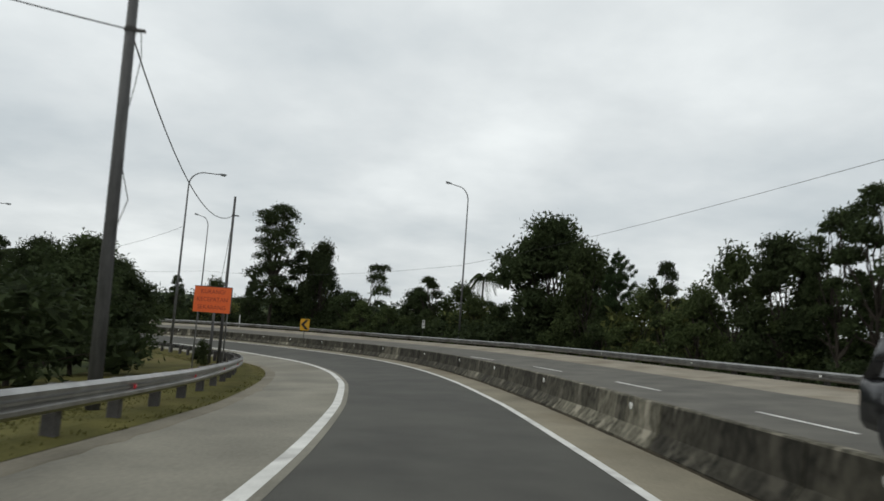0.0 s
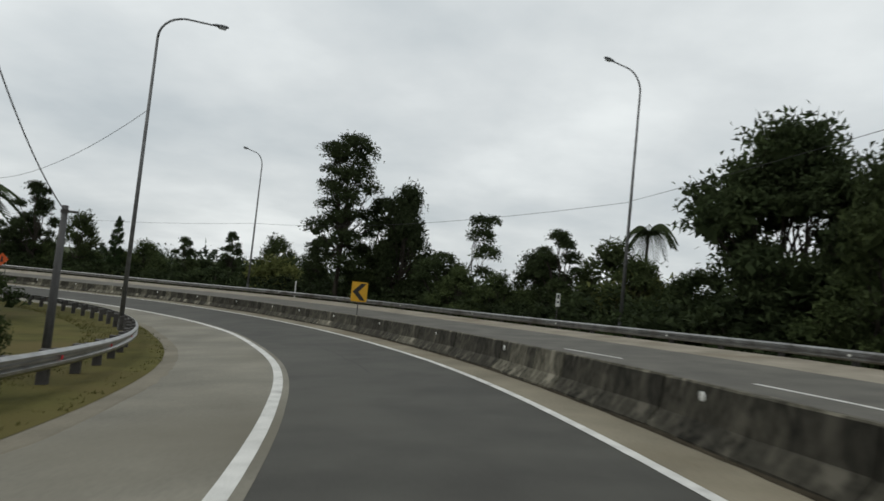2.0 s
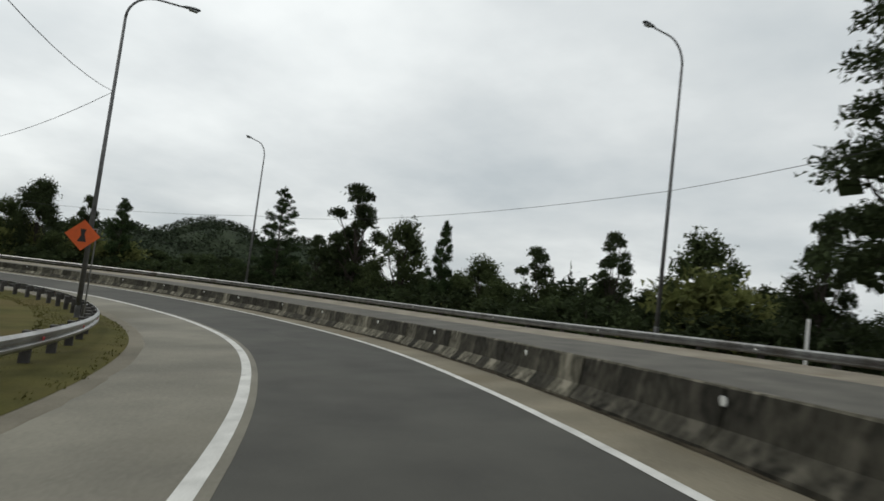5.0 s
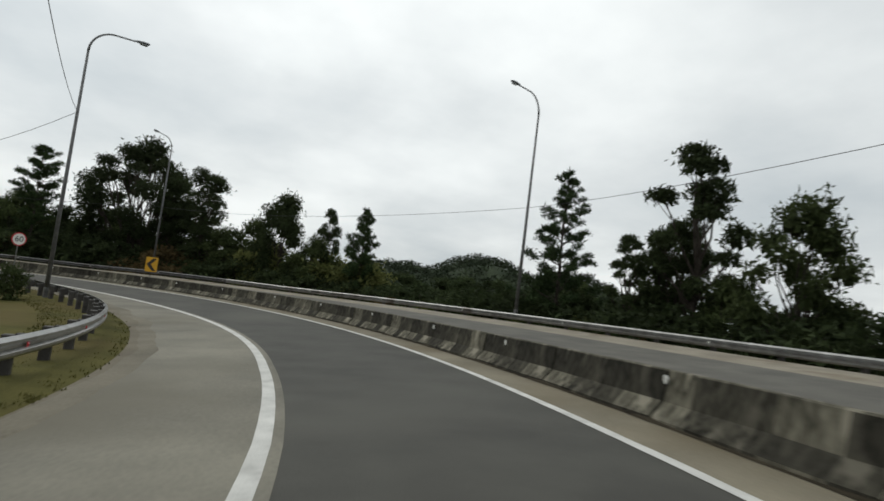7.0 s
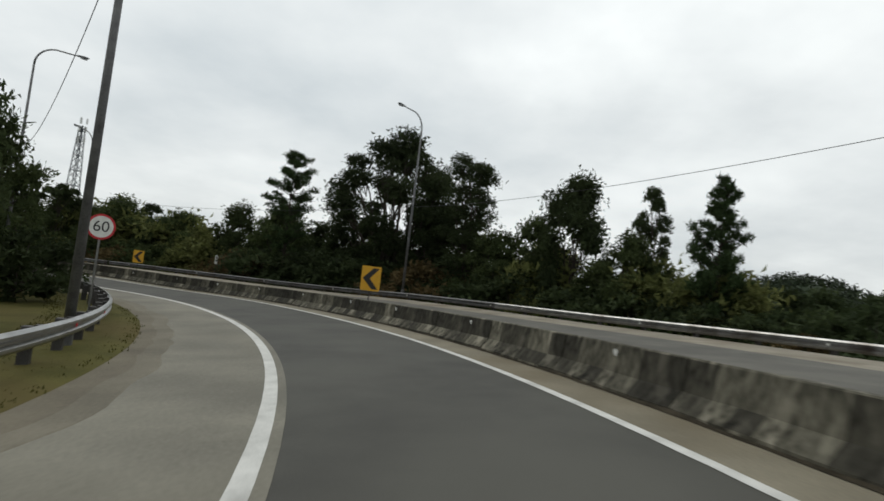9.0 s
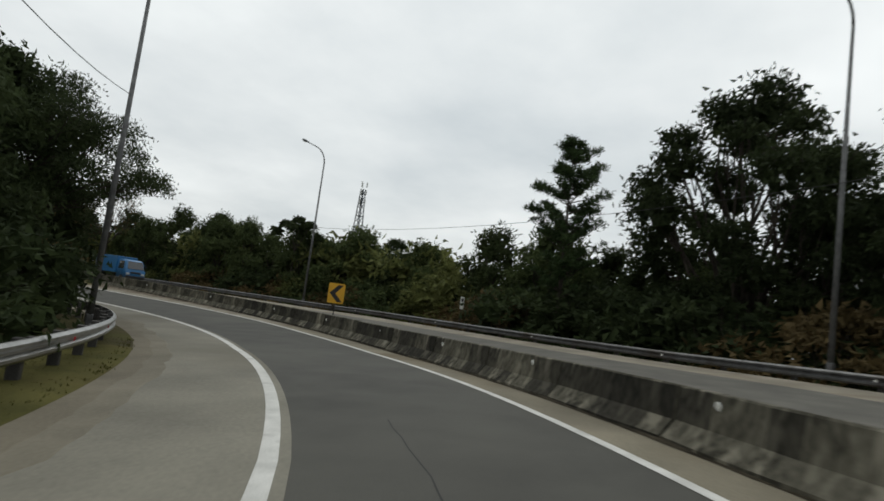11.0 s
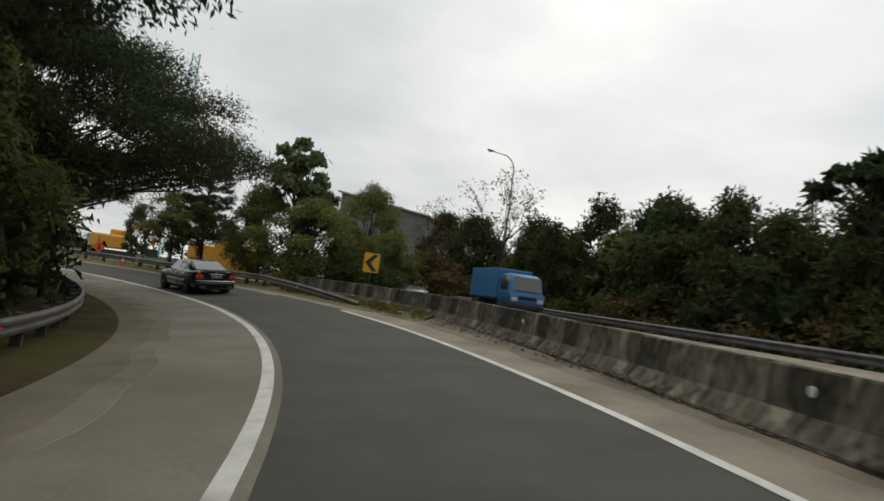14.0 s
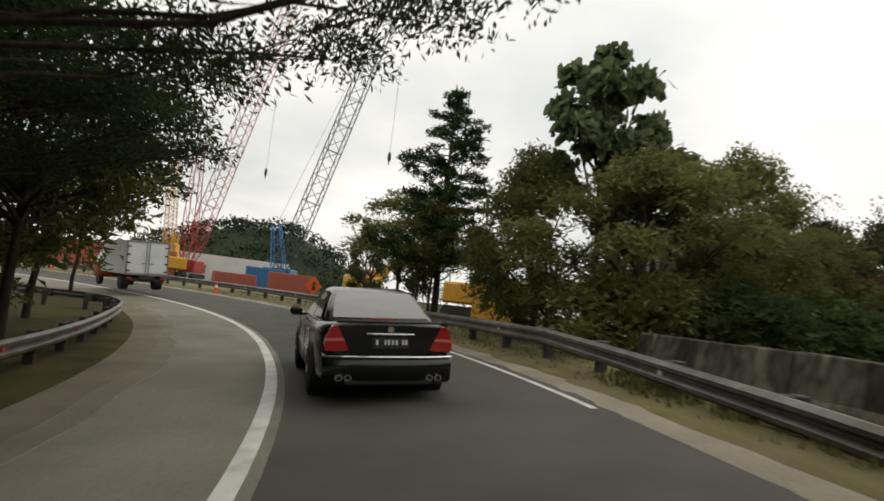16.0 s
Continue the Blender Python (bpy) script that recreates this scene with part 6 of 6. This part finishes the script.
    part("bumper_strip", Geo().tube([(x, -2.315 - 0.17 * (1 - (abs(x) / 0.9) ** 4), 0.605) for x in (-0.83, -0.79, -0.6, -0.3, 0, 0.3, 0.6, 0.79, 0.83)], 0.014, 6), M_CHROME, ob, "bright chrome bumper strip")
    part("diffuser", Geo().box((0, -2.40, 0.30), (1.1, 0.10, 0.10), bevel=0.02), M_TRIM, ob)
    lid = part("boot_lid", Geo().loft([[Vector((sx * x, y, z)) for x, z in ((0.50, 0.66), (0.60, 0.86), (0.66, 0.985))] + [Vector((sx2 * x, y, z)) for sx2, x, z in ((-sx, 0.66, 0.985), (-sx, 0.60, 0.86), (-sx, 0.50, 0.66))] for y, sx in ((-2.432, 1), (-2.36, 1))]), paint, ob, "boot lid")
    part("boot_lip", Geo().tube([(x, -2.40 - 0.03 * (1 - (x / 0.7) ** 2), 1.035) for x in (-0.68, -0.4, 0, 0.4, 0.68)], 0.022, 6), paint, lid, "thin spoiler lip")
    part("boot_strip", Geo().box((0, -2.445, 0.885), (0.62, 0.03, 0.022), bevel=0.008), M_CHROME, lid, "chrome strip")
    part("badge", Geo().disc((0, -2.440, 0.945), (0, 1, 0), 0.04, 0.012, 18), M_CHROME, lid, "round chrome badge")
    plate = part("number_plate", Geo().box((0, -2.440, 0.775), (0.46, 0.014, 0.14), bevel=0.004), M_PLATE, lid, "black number plate")
    for x, w in ((-0.17, 0.04), (-0.065, 0.03), (-0.02, 0.04), (0.03, 0.04), (0.08, 0.04), (0.16, 0.03), (0.20, 0.045)):
        part("plate_bar", Geo().box((x, -2.449, 0.785), (w * 0.75, 0.004, 0.062)), M_WHITEMARK, plate)
    part("brake_lamp", Geo().box((0, -1.845, 1.035), (0.34, 0.03, 0.03), bevel=0.008), M_TAIL, ob, "high brake lamp")
    part("underbody", Geo().box((0, 0, 0.24), (1.55, 4.2, 0.10), bevel=0.03), M_CHASSIS, ob)
    return ob


sedan("sedan_car", "black four-door saloon with chrome trim, seen from behind", at(182.1, 0.95, 0.0, 1.6, tilt=-4.7), M_BLACKPAINT)


def box_truck(name, label, m, box_mat, cab_mat, w=2.0, ln=3.9, hb=2.0, floor=0.95, doors=True):
    """A light lorry with a closed body; y is ahead and the origin lies under the rear."""
    ob = thing(name, label, "truck", m)
    part("cargo_box", Geo().box((0, ln / 2, floor + hb / 2), (w, ln, hb), bevel=0.02), box_mat, ob, "closed cargo box")
    for x in (-w / 2, w / 2):
        part("corner_post", Geo().box((x * 0.985, -0.012, floor + hb / 2), (0.07, 0.05, hb + 0.02), bevel=0.008), M_GREYFRAME, ob)
    part("top_rail", Geo().box((0, -0.014, floor + hb - 0.04), (w, 0.05, 0.09), bevel=0.008), M_GREYFRAME, ob, "grey top rail")
    part("sill", Geo().box((0, -0.014, floor + 0.02), (w, 0.06, 0.10), bevel=0.008), M_GREYFRAME, ob)
    if doors:
        for sg in (-1, 1):
            dr = part("cargo_door", Geo().box((sg * w * 0.235, -0.018, floor + hb / 2 - 0.01), (w * 0.445, 0.03, hb - 0.22), bevel=0.006), box_mat, ob, "white rear door")
            part("lock_bar", Geo().tube([(sg * 0.075, -0.055, floor + 0.05), (sg * 0.075, -0.055, floor + hb - 0.05)], 0.018, 8), M_GREYFRAME, dr, "steel lock bar")
            part("door_handle", Geo().box((sg * 0.19, -0.06, floor + 0.62), (0.24, 0.03, 0.05), bevel=0.008), M_GREYFRAME, dr)
            for z in (0.22, 0.70, 1.18, 1.66):
                part("hinge", Geo().box((sg * (w / 2 - 0.12), -0.045, floor + z * hb / 2.0), (0.20, 0.035, 0.07), bevel=0.01), M_TRIM, dr, "dark hinge")
            part("tail_lamp", Geo().box((sg * (w / 2 - 0.22), -0.03, floor - 0.22), (0.26, 0.06, 0.10), bevel=0.01), M_TAIL, ob)
    part("chassis", Geo().box((0, ln / 2 + 0.4, floor - 0.18), (0.8, ln + 1.0, 0.2), bevel=0.02).box((0, 0.06, floor - 0.30), (w * 0.9, 0.08, 0.16), bevel=0.02), M_CHASSIS, ob, "dark chassis frame")
    for sg in (-1, 1):
        part("mudguard", Geo().box((sg * w * 0.38, 0.45, 0.5), (0.38, 0.03, 0.42)), M_TRIM, ob)
    yc = ln + 0.12
    part("cab", Geo().loft([[Vector((x, y, z)) for x, z in ((-0.46 * w, 0.5), (-0.48 * w, 1.2), (-0.43 * w, zt - 0.08), (-0.38 * w, zt), (0.38 * w, zt), (0.43 * w, zt - 0.08), (0.48 * w, 1.2), (0.46 * w, 0.5))] for y, zt in ((yc, 2.05), (yc + 0.9, 2.08), (yc + 1.25, 1.95), (yc + 1.5, 1.30), (yc + 1.58, 1.15))]), cab_mat, ob, "coloured driver cab", True)
    part("windscreen", Geo().add([(-0.40 * w, yc + 1.565, 1.30), (0.40 * w, yc + 1.565, 1.30), (0.37 * w, yc + 1.30, 1.94), (-0.37 * w, yc + 1.30, 1.94)], [(3, 2, 1, 0)]), M_CARGLASS, ob)
    part("front_bumper", Geo().box((0, yc + 1.60, 0.58), (0.94 * w, 0.14, 0.24), bevel=0.04), M_GREYFRAME if doors else M_TRIM, ob)
    part("grille", Geo().box((0, yc + 1.60, 0.98), (0.5 * w, 0.05, 0.16), bevel=0.02), M_TRIM, ob, "dark grille")
    for sg in (-1, 1):
        part("side_window", Geo().add([(sg * 0.486 * w, yc + 0.25, 1.25), (sg * 0.486 * w, yc + 1.15, 1.25), (sg * 0.445 * w, yc + 1.05, 1.92), (sg * 0.445 * w, yc + 0.25, 1.94)], [(0, 1, 2, 3) if sg > 0 else (3, 2, 1, 0)]), M_CARGLASS, ob)
        part("head_lamp", Geo().box((sg * 0.36 * w, yc + 1.60, 0.86), (0.32, 0.08, 0.18), bevel=0.03), M_LAMPGLASS, ob)
        part("wing_mirror", Geo().box((sg * 0.56 * w, yc + 1.25, 1.62), (0.06, 0.12, 0.30), bevel=0.02), M_TRIM, ob)
        for y in (0.95, yc + 0.85):
            wheel("wheel", ob, sg * 0.40 * w, y, 0.38, 0.24 if y > 2 else 0.42, M_POST, 5)
    return ob


TRUCK_AT = Vector((-85.7, -19.7, -5.62))
box_truck("box_truck", "white box truck with closed rear doors and a red cab", pose(TRUCK_AT.x, TRUCK_AT.y, TRUCK_AT.z, 0, -4, 224), M_WHITEPAINT, M_REDPAINT, 2.2, 4.5, 1.85, 0.85)
box_truck("covered_truck", "blue covered truck on the opposite carriageway", at(183.9, 10.3, 0.0, 180, op), M_BLUEPAINT, M_BLUEPAINT, 1.8, 3.7, 1.45, 0.85, False)


def hatch_car(name, label, m, paint):
    """A tall family car; y is ahead."""
    ob = thing(name, label, "car", m, "oncoming cars")
    st = ((-2.1, 0.70, 0.42, 0.92, 0.95), (-2.02, 0.82, 0.30, 0.98, 1.0), (-1.4, 0.86, 0.24, 0.97, 1.0), (0.6, 0.86, 0.22, 0.95, 0.98), (1.5, 0.84, 0.24, 0.88, 0.95), (2.0, 0.76, 0.30, 0.72, 0.80), (2.12, 0.62, 0.40, 0.60, 0.64))
    part("body", Geo().loft([body_ring(*q) for q in st]), paint, ob, "", True)
    cab = []
    for y, wb, zb, wt, zt in ((-2.02, 0.78, 0.96, 0.70, 1.05), (-1.85, 0.78, 0.96, 0.62, 1.60), (-0.6, 0.80, 0.95, 0.64, 1.68), (0.3, 0.79, 0.94, 0.62, 1.62), (1.25, 0.74, 0.93, 0.70, 0.98)):
        half = [(wb, zb), (wt + 0.3 * (wb - wt), zb + 0.7 * (zt - zb)), (wt, zt - 0.03), (wt * 0.86, zt)]
        cab.append([Vector((x, y, z)) for x, z in half] + [Vector((-x, y, z)) for x, z in half[::-1]])
    part("cabin", Geo().loft(cab), paint, ob, "", True)
    part("windscreen", Geo().add([(-0.66, 1.20, 1.02), (0.66, 1.20, 1.02), (0.55, 0.36, 1.60), (-0.55, 0.36, 1.60)], [(3, 2, 1, 0)]), M_CARGLASS, ob, "dark windscreen")
    part("rear_window", Geo().add([(-0.62, -2.0, 1.12), (0.62, -2.0, 1.12), (0.56, -1.89, 1.56), (-0.56, -1.89, 1.56)], [(0, 1, 2, 3)]), M_CARGLASS, ob)
    part("grille", Geo().box((0, 2.09, 0.62), (0.8, 0.08, 0.16), bevel=0.03), M_TRIM, ob)
    for sg in (-1, 1):
        part("head_lamp", Geo().box((sg * 0.60, 1.98, 0.74), (0.30, 0.16, 0.16), bevel=0.05), M_LAMPGLASS, ob, "head lamp")
        part("side_window", Geo().add([(sg * 0.803, -1.7, 1.0), (sg * 0.803, 0.95, 0.99), (sg * 0.665, 0.30, 1.56), (sg * 0.665, -1.6, 1.58)], [(0, 1, 2, 3) if sg > 0 else (3, 2, 1, 0)]), M_CARGLASS, ob)
        part("door_mirror", Geo().box((sg * 0.95, 0.80, 1.05), (0.18, 0.10, 0.14), bevel=0.04), paint, ob)
        for y in (-1.3, 1.3):
            part("wheel_arch", Geo().disc((sg * 0.76, y, 0.33), (1, 0, 0), 0.36, 0.21, 24), M_TRIM, ob)
            wheel("wheel", ob, sg * 0.78, y, 0.31, 0.19)
    return ob


hatch_car("family_car", "silver family car on the opposite carriageway", at(191.5, 7.9, 0.0, 180, op), M_SILVER)
hatch_car("family_car", "black family car on the opposite carriageway", at(4.2, 6.95, 0.0, 180), M_BLACKPAINT)

# ---------------------------------------------------------------- building site beyond the ramp's end


def lattice(a, b, w0, w1, n, r):
    """A four-legged lattice boom from a to b."""
    a, b = Vector(a), Vector(b)
    way = (b - a).normalized()
    sx = way.cross(Vector((0, 0, 1)) if abs(way.z) < 0.9 else Vector((0, 1, 0))).normalized()
    sy = way.cross(sx)
    g = Geo()
    rows = []
    for i in range(n + 1):
        t = i / n
        w = (w0 + (w1 - w0) * t) / 2
        if t < 0.08:
            w *= 0.35 + 0.65 * t / 0.08
        rows.append([a.lerp(b, t) + sx * w * i2 + sy * w * j2 for i2, j2 in ((-1, -1), (1, -1), (1, 1), (-1, 1))])
    for k in range(4):
        g.tube([q[k] for q in rows], r, 5)
    for i in range(n):
        for k in range(4):
            g.tube([rows[i][k], rows[i + 1][(k + 1) % 4]], r * 0.55, 4, False)
            if i % 2 == 0:
                g.tube([rows[i][k], rows[i][(k + 1) % 4]], r * 0.55, 4, False)
    return g


def crawler_crane(name, label, foot, tip, boom_mat, body_mat, w=1.7, house=True, mast=None):
    ob = thing(name, label, "crane")
    f = Vector(foot)
    z0 = ground_height(f.x, f.y)
    for dx in (-1.9, 1.9):
        part("track", Geo().loft([[Vector((f.x + dx + q, f.y + yy, z0 + zz)) for yy, zz in ((-2.8, 0.45), (-2.4, 0.05), (2.4, 0.05), (2.8, 0.45), (2.4, 0.95), (-2.4, 0.95))] for q in (-0.4, 0.4)]), M_CHASSIS, ob, "dark crawler track")
    if house:
        part("machine_house", Geo().box((f.x, f.y - 1.6, z0 + 2.2), (3.0, 4.6, 2.2), bevel=0.12), body_mat, ob, "painted machine house")
        part("driver_cab", Geo().box((f.x + 2.0, f.y + 0.9, z0 + 2.2), (1.0, 1.7, 2.0), bevel=0.1), body_mat, ob)
        part("counterweight", Geo().box((f.x, f.y - 4.2, z0 + 2.0), (3.0, 0.8, 1.6), bevel=0.1), M_GREYSTEEL, ob)
    base = Vector((f.x, f.y + 0.8, z0 + 1.6))
    part("boom", lattice(base, tip, w, w * 0.9, 26, 0.085), boom_mat, ob, "tall lattice boom")
    mt = Vector(mast) if mast else base + Vector((0.5, -3.0, 6.0))
    part("mast", lattice(base, mt, w * 0.9, w * 0.5, 6, 0.09), body_mat, ob, "short back mast")
    part("stay_rope", Geo().tube([mt, Vector(tip)], 0.03, 4), M_WIRE, ob)
    hk = Vector(tip) + Vector((0.4, 0.8, 0))
    low = Vector((hk.x, hk.y, z0 + (hk.z - z0) * 0.40))
    part("hoist_rope", Geo().tube([hk, low], 0.03, 4), M_WIRE, ob)
    part("hook_block", Geo().loft([[low + Vector((rr * math.cos(a), rr * math.sin(a), z)) for a in (math.pi * k / 4 for k in range(8))] for z, rr in ((0.0, 0.06), (-0.3, 0.22), (-1.0, 0.26), (-1.5, 0.08), (-1.9, 0.05))]), M_CHASSIS, ob, "dark hook block")
    return ob


crawler_crane("crawler_crane", "crawler crane with a grey lattice boom and blue house", (-77.2, -79.0, 0), (-92.6, -72.0, 48.0), M_GREYSTEEL, M_BLUEPAINT, 2.3, True, (-75.0, -80.6, 4.6))
crawler_crane("crawler_crane", "crawler crane with a red lattice boom", (-56.5, -94.0, 0), (-69.5, -91.0, 46.0), M_REDPAINT, M_REDPAINT, 2.6, True, (-55.4, -94.4, 19.0))
crawler_crane("crawler_crane", "yellow crawler crane with a short mast", (-51.9, -97.2, 0), (-49.5, -98.0, 16.5), M_YELLOWPAINT, M_YELLOWPAINT, 1.6)
ob = thing("tower_crane", "far teal lattice crane tower", "crane")
part("mast", lattice((-102.0, -118.7, -8), (-102.0, -118.7, 43), 2.6, 1.5, 26, 0.14), M_CYANPAINT, ob, "teal lattice mast")


def container(x, y, z, turn, mat, label, size=(6.0, 2.4, 2.6)):
    ob = thing("container", label, "container", pose(x, y, ground_height(x, y) + z, 0, 0, turn), "site containers")
    lx, ly, lz = size
    part("shell", Geo().box((0, 0, lz / 2), (lx, ly, lz), bevel=0.04), mat, ob)
    for k in range(14):
        part("rib", Geo().box((-lx / 2 + 0.3 + k * (lx - 0.6) / 13, ly / 2 + 0.02, lz / 2), (0.12, 0.05, lz - 0.3), bevel=0.01), mat, ob)
    return ob


container(-76.1, -61.7, 0, 28, M_CONTAINER, "rust-red tilted sheet skip", (5.0, 2.4, 1.6))
container(-77.8, -68.6, 0, 20, M_BLUEPAINT, "blue corrugated steel site container", (5.0, 2.6, 2.8))
container(-58.2, -108.8, 0, 18, M_WHITEWALL, "long white site store", (24.0, 6.0, 5.0))
container(-84.5, -56.0, 0, 22, M_CONTAINER, "brown-red sheet fence panel", (5.0, 0.4, 2.2))
container(-46.0, -72.0, 0, 38, M_CONTAINER, "dull red-brown site wall", (34.0, 0.5, 4.0))


def site_hall(x, y, turn, width=16.0, long=40.0, high=15.9, eave=13.1):
    """A big shed with a roof that falls to one side."""
    ob = thing("site_hall", "large pale shed with a sloping grey sheet roof behind the trees", "building", pose(x, y, ground_height(x, y), 0, 0, turn))
    wall = [(-2.0, -0.5), (width - 2.0, -0.5), (width - 2.0, eave), (-2.0, high)]
    part("wall", Geo().loft([[Vector((u, q, z)) for u, z in wall] for q in (0.0, long)]), M_HALLWALL, ob)
    top = [(-2.5, high + 0.12), (width - 1.4, eave - 0.0), (width - 1.4, eave + 0.28), (-2.5, high + 0.42)]
    part("roof", Geo().loft([[Vector((u, q, z)) for u, z in top] for q in (-0.6, long + 0.6)]), M_HALLROOF, ob, "grey sheet roof")
    for k in range(12):
        q = 1.5 + k * (long - 3.0) / 11
        part("seam", Geo().loft([[Vector((u, q + e, z + 0.30)) for u, z in ((-2.5, high + 0.10), (width - 1.4, eave - 0.04), (width - 1.4, eave + 0.04), (-2.5, high + 0.18))] for e in (-0.06, 0.06)]), M_HALLROOF, ob)
    return ob


site_hall(-129.0, -69.0, 139.4)


def machine(name, label, x, y, turn, k=1.0):
    """A yellow excavator with its arm folded."""
    ob = thing(name, label, "excavator", pose(x, y, ground_height(x, y), 0, 0, turn) @ Matrix.Scale(k, 4), "yellow site machines")
    for sx in (-1.1, 1.1):
        part("track", Geo().loft([[Vector((sx + q, yy, zz)) for yy, zz in ((-1.9, 0.4), (-1.6, 0.03), (1.6, 0.03), (1.9, 0.4), (1.6, 0.85), (-1.6, 0.85))] for q in (-0.28, 0.28)]), M_CHASSIS, ob)
    part("body", Geo().box((0, -0.5, 1.75), (2.5, 2.9, 1.5), bevel=0.15), M_YELLOWPAINT, ob, "yellow engine house")
    cabn = part("cab", Geo().box((-0.75, 0.9, 2.2), (0.95, 1.5, 1.9), bevel=0.12), M_YELLOWPAINT, ob)
    part("window", Geo().box((-0.75, 1.64, 2.5), (0.75, 0.05, 1.0), bevel=0.02), M_CARGLASS, cabn)
    part("boom", Geo().tube([(0.3, 0.9, 1.9), (0.3, 2.2, 4.0), (0.3, 4.2, 4.2)], [0.26, 0.3, 0.2], 6), M_YELLOWPAINT, ob)
    part("arm", Geo().tube([(0.3, 4.2, 4.2), (0.3, 4.6, 1.6)], [0.2, 0.14], 6), M_YELLOWPAINT, ob)
    part("bucket", Geo().prism([(-0.2, 1.5), (0.8, 1.5), (0.8, 0.6), (-0.2, 0.6)], 4.0, 4.9), M_CHASSIS, ob)
    return ob


machine("excavator", "yellow excavator behind the trees", -104.2, -29.5, 60)
machine("excavator", "yellow excavator parked on the site", -95.0, -42.0, 120)
machine("excavator", "yellow site machine near the cranes", -58.5, -84.0, 210, 1.3)
container(-105.8, -25.5, 0, 50, M_YELLOWPAINT, "yellow painted site machine housing", (3.4, 2.2, 2.8))


def cone(s, d):
    ob = thing("traffic_cone", "small orange traffic cone on the road's edge", "traffic cone", at(s, d, 0.0), "traffic cones")
    part("foot", Geo().box((0, 0, 0.02), (0.36, 0.36, 0.04), bevel=0.01), M_SIGNORANGE, ob)
    part("body", Geo().tube([(0, 0, 0.04), (0, 0, 0.70)], [0.14, 0.03], 12), M_SIGNORANGE, ob)
    part("band", Geo().tube([(0, 0, 0.34), (0, 0, 0.48)], [0.095, 0.072], 12), M_REFLECT, ob, "white band")


for s, d in ((198, 4.2), (212, 4.3), (226, 4.3), (232, 4.3)):
    cone(s, d)


def mast_tower():
    """A far telephone mast."""
    ob = thing("phone_mast", "distant grey lattice phone mast", "mast")
    b = Vector((-395.5, -162.8, -12))
    part("mast", lattice(b, b + Vector((0, 0, 78)), 8.0, 2.0, 18, 0.32), M_GREYSTEEL, ob)
    for z in (70, 76, 81):
        for a in (0, 2.1, 4.2):
            part("antenna", Geo().box(b + Vector((2.0 * math.cos(a), 2.0 * math.sin(a), z)), (0.7, 0.7, 3.2), bevel=0.1), M_WHITEMARK, ob)


mast_tower()

SHED = Vector((1.7, 79.0, ground_height(1.7, 79.0)))
shed = thing("shed", "small white-walled shed beyond the outer bank", "shed", pose(SHED.x, SHED.y, SHED.z, 0, 0, 10))
sh = 0.2 - SHED.z
part("wall", Geo().box((0, 0, sh / 2), (2.9, 3.6, sh), bevel=0.02), M_WHITEWALL, shed)
part("roof", Geo().prism([(-1.7, sh), (1.7, sh), (1.7, sh + 0.06), (0, sh + 0.3), (-1.7, sh + 0.06)], -2.0, 2.0), M_WHITEWALL, shed, "white low roof")

# ---------------------------------------------------------------- far woods and hills


def far_woods():
    r = np.random.default_rng(41)
    cl = []
    for _ in range(420):
        a, q = r.uniform(0, 2 * math.pi), r.uniform(95, 260)
        x, y = -55 + q * math.cos(a), 5 + q * math.sin(a)
        if y < -25 and -150 < x < 10 and q < 190:
            continue
        cl.append((x, y, -6.5 + r.uniform(1.5, 4.5), r.uniform(2.4, 4.6), 0.9))
    me = leaf_mesh("far_woods", LEAF["far"], cl, 42000, 0.75, 42, 1.3, 0.2, 0.7)
    return tagged(new("far_woods", me), "low belt of distant dark-green woods", "woods", "", "stuff")


far_woods()


def hill(cx, cy, rx, ry, h, seed):
    r = np.random.default_rng(seed)
    n = 9000
    a, q = r.uniform(0, 2 * math.pi, n), np.sqrt(r.random(n))
    prof = np.cos(q * math.pi / 2) ** 1.2
    x, y = cx + rx * q * np.cos(a), cy + ry * q * np.sin(a)
    wav = 1 + 0.18 * np.sin(x * 0.035 + seed) + 0.12 * np.sin(y * 0.05 + 2 * seed)
    cl = [(i, j, k, 6.0, 0.8) for i, j, k in zip(x[:500], y[:500], (-9 + h * prof * wav)[:500])]
    ob = thing("wooded_hill", "distant low hill covered in dark woods", "hill", kind="structure")
    g = Geo()
    rings, seg = 14, 40
    for i in range(rings + 1):
        qq = i / rings
        for k in range(seg):
            t = 2 * math.pi * k / seg
            px, py = cx + rx * qq * math.cos(t), cy + ry * qq * math.sin(t)
            pw = 1 + 0.18 * math.sin(px * 0.035 + seed) + 0.12 * math.sin(py * 0.05 + 2 * seed)
            g.v.append((px, py, -10 + h * pw * max(0.0, math.cos(qq * math.pi / 2)) ** 1.2))
    g.f = [(i * seg + k, i * seg + (k + 1) % seg, (i + 1) * seg + (k + 1) % seg, (i + 1) * seg + k) for i in range(rings) for k in range(seg)]
    part("slope", g, LEAF["far"], ob, smooth=True)
    part("canopy", leaf_mesh("canopy", LEAF["far"], cl, 13000, 1.6, seed, 1.2, 0.2, 0.7), None, ob)
    return ob


hill(-425, 190, 90, 60, 29, 1)
hill(-520, 305, 110, 80, 38, 2)
hill(-405, 250, 80, 60, 28, 3)
hill(-400, 322, 85, 60, 30, 5)
hill(-2, -285, 75, 50, 34, 4)
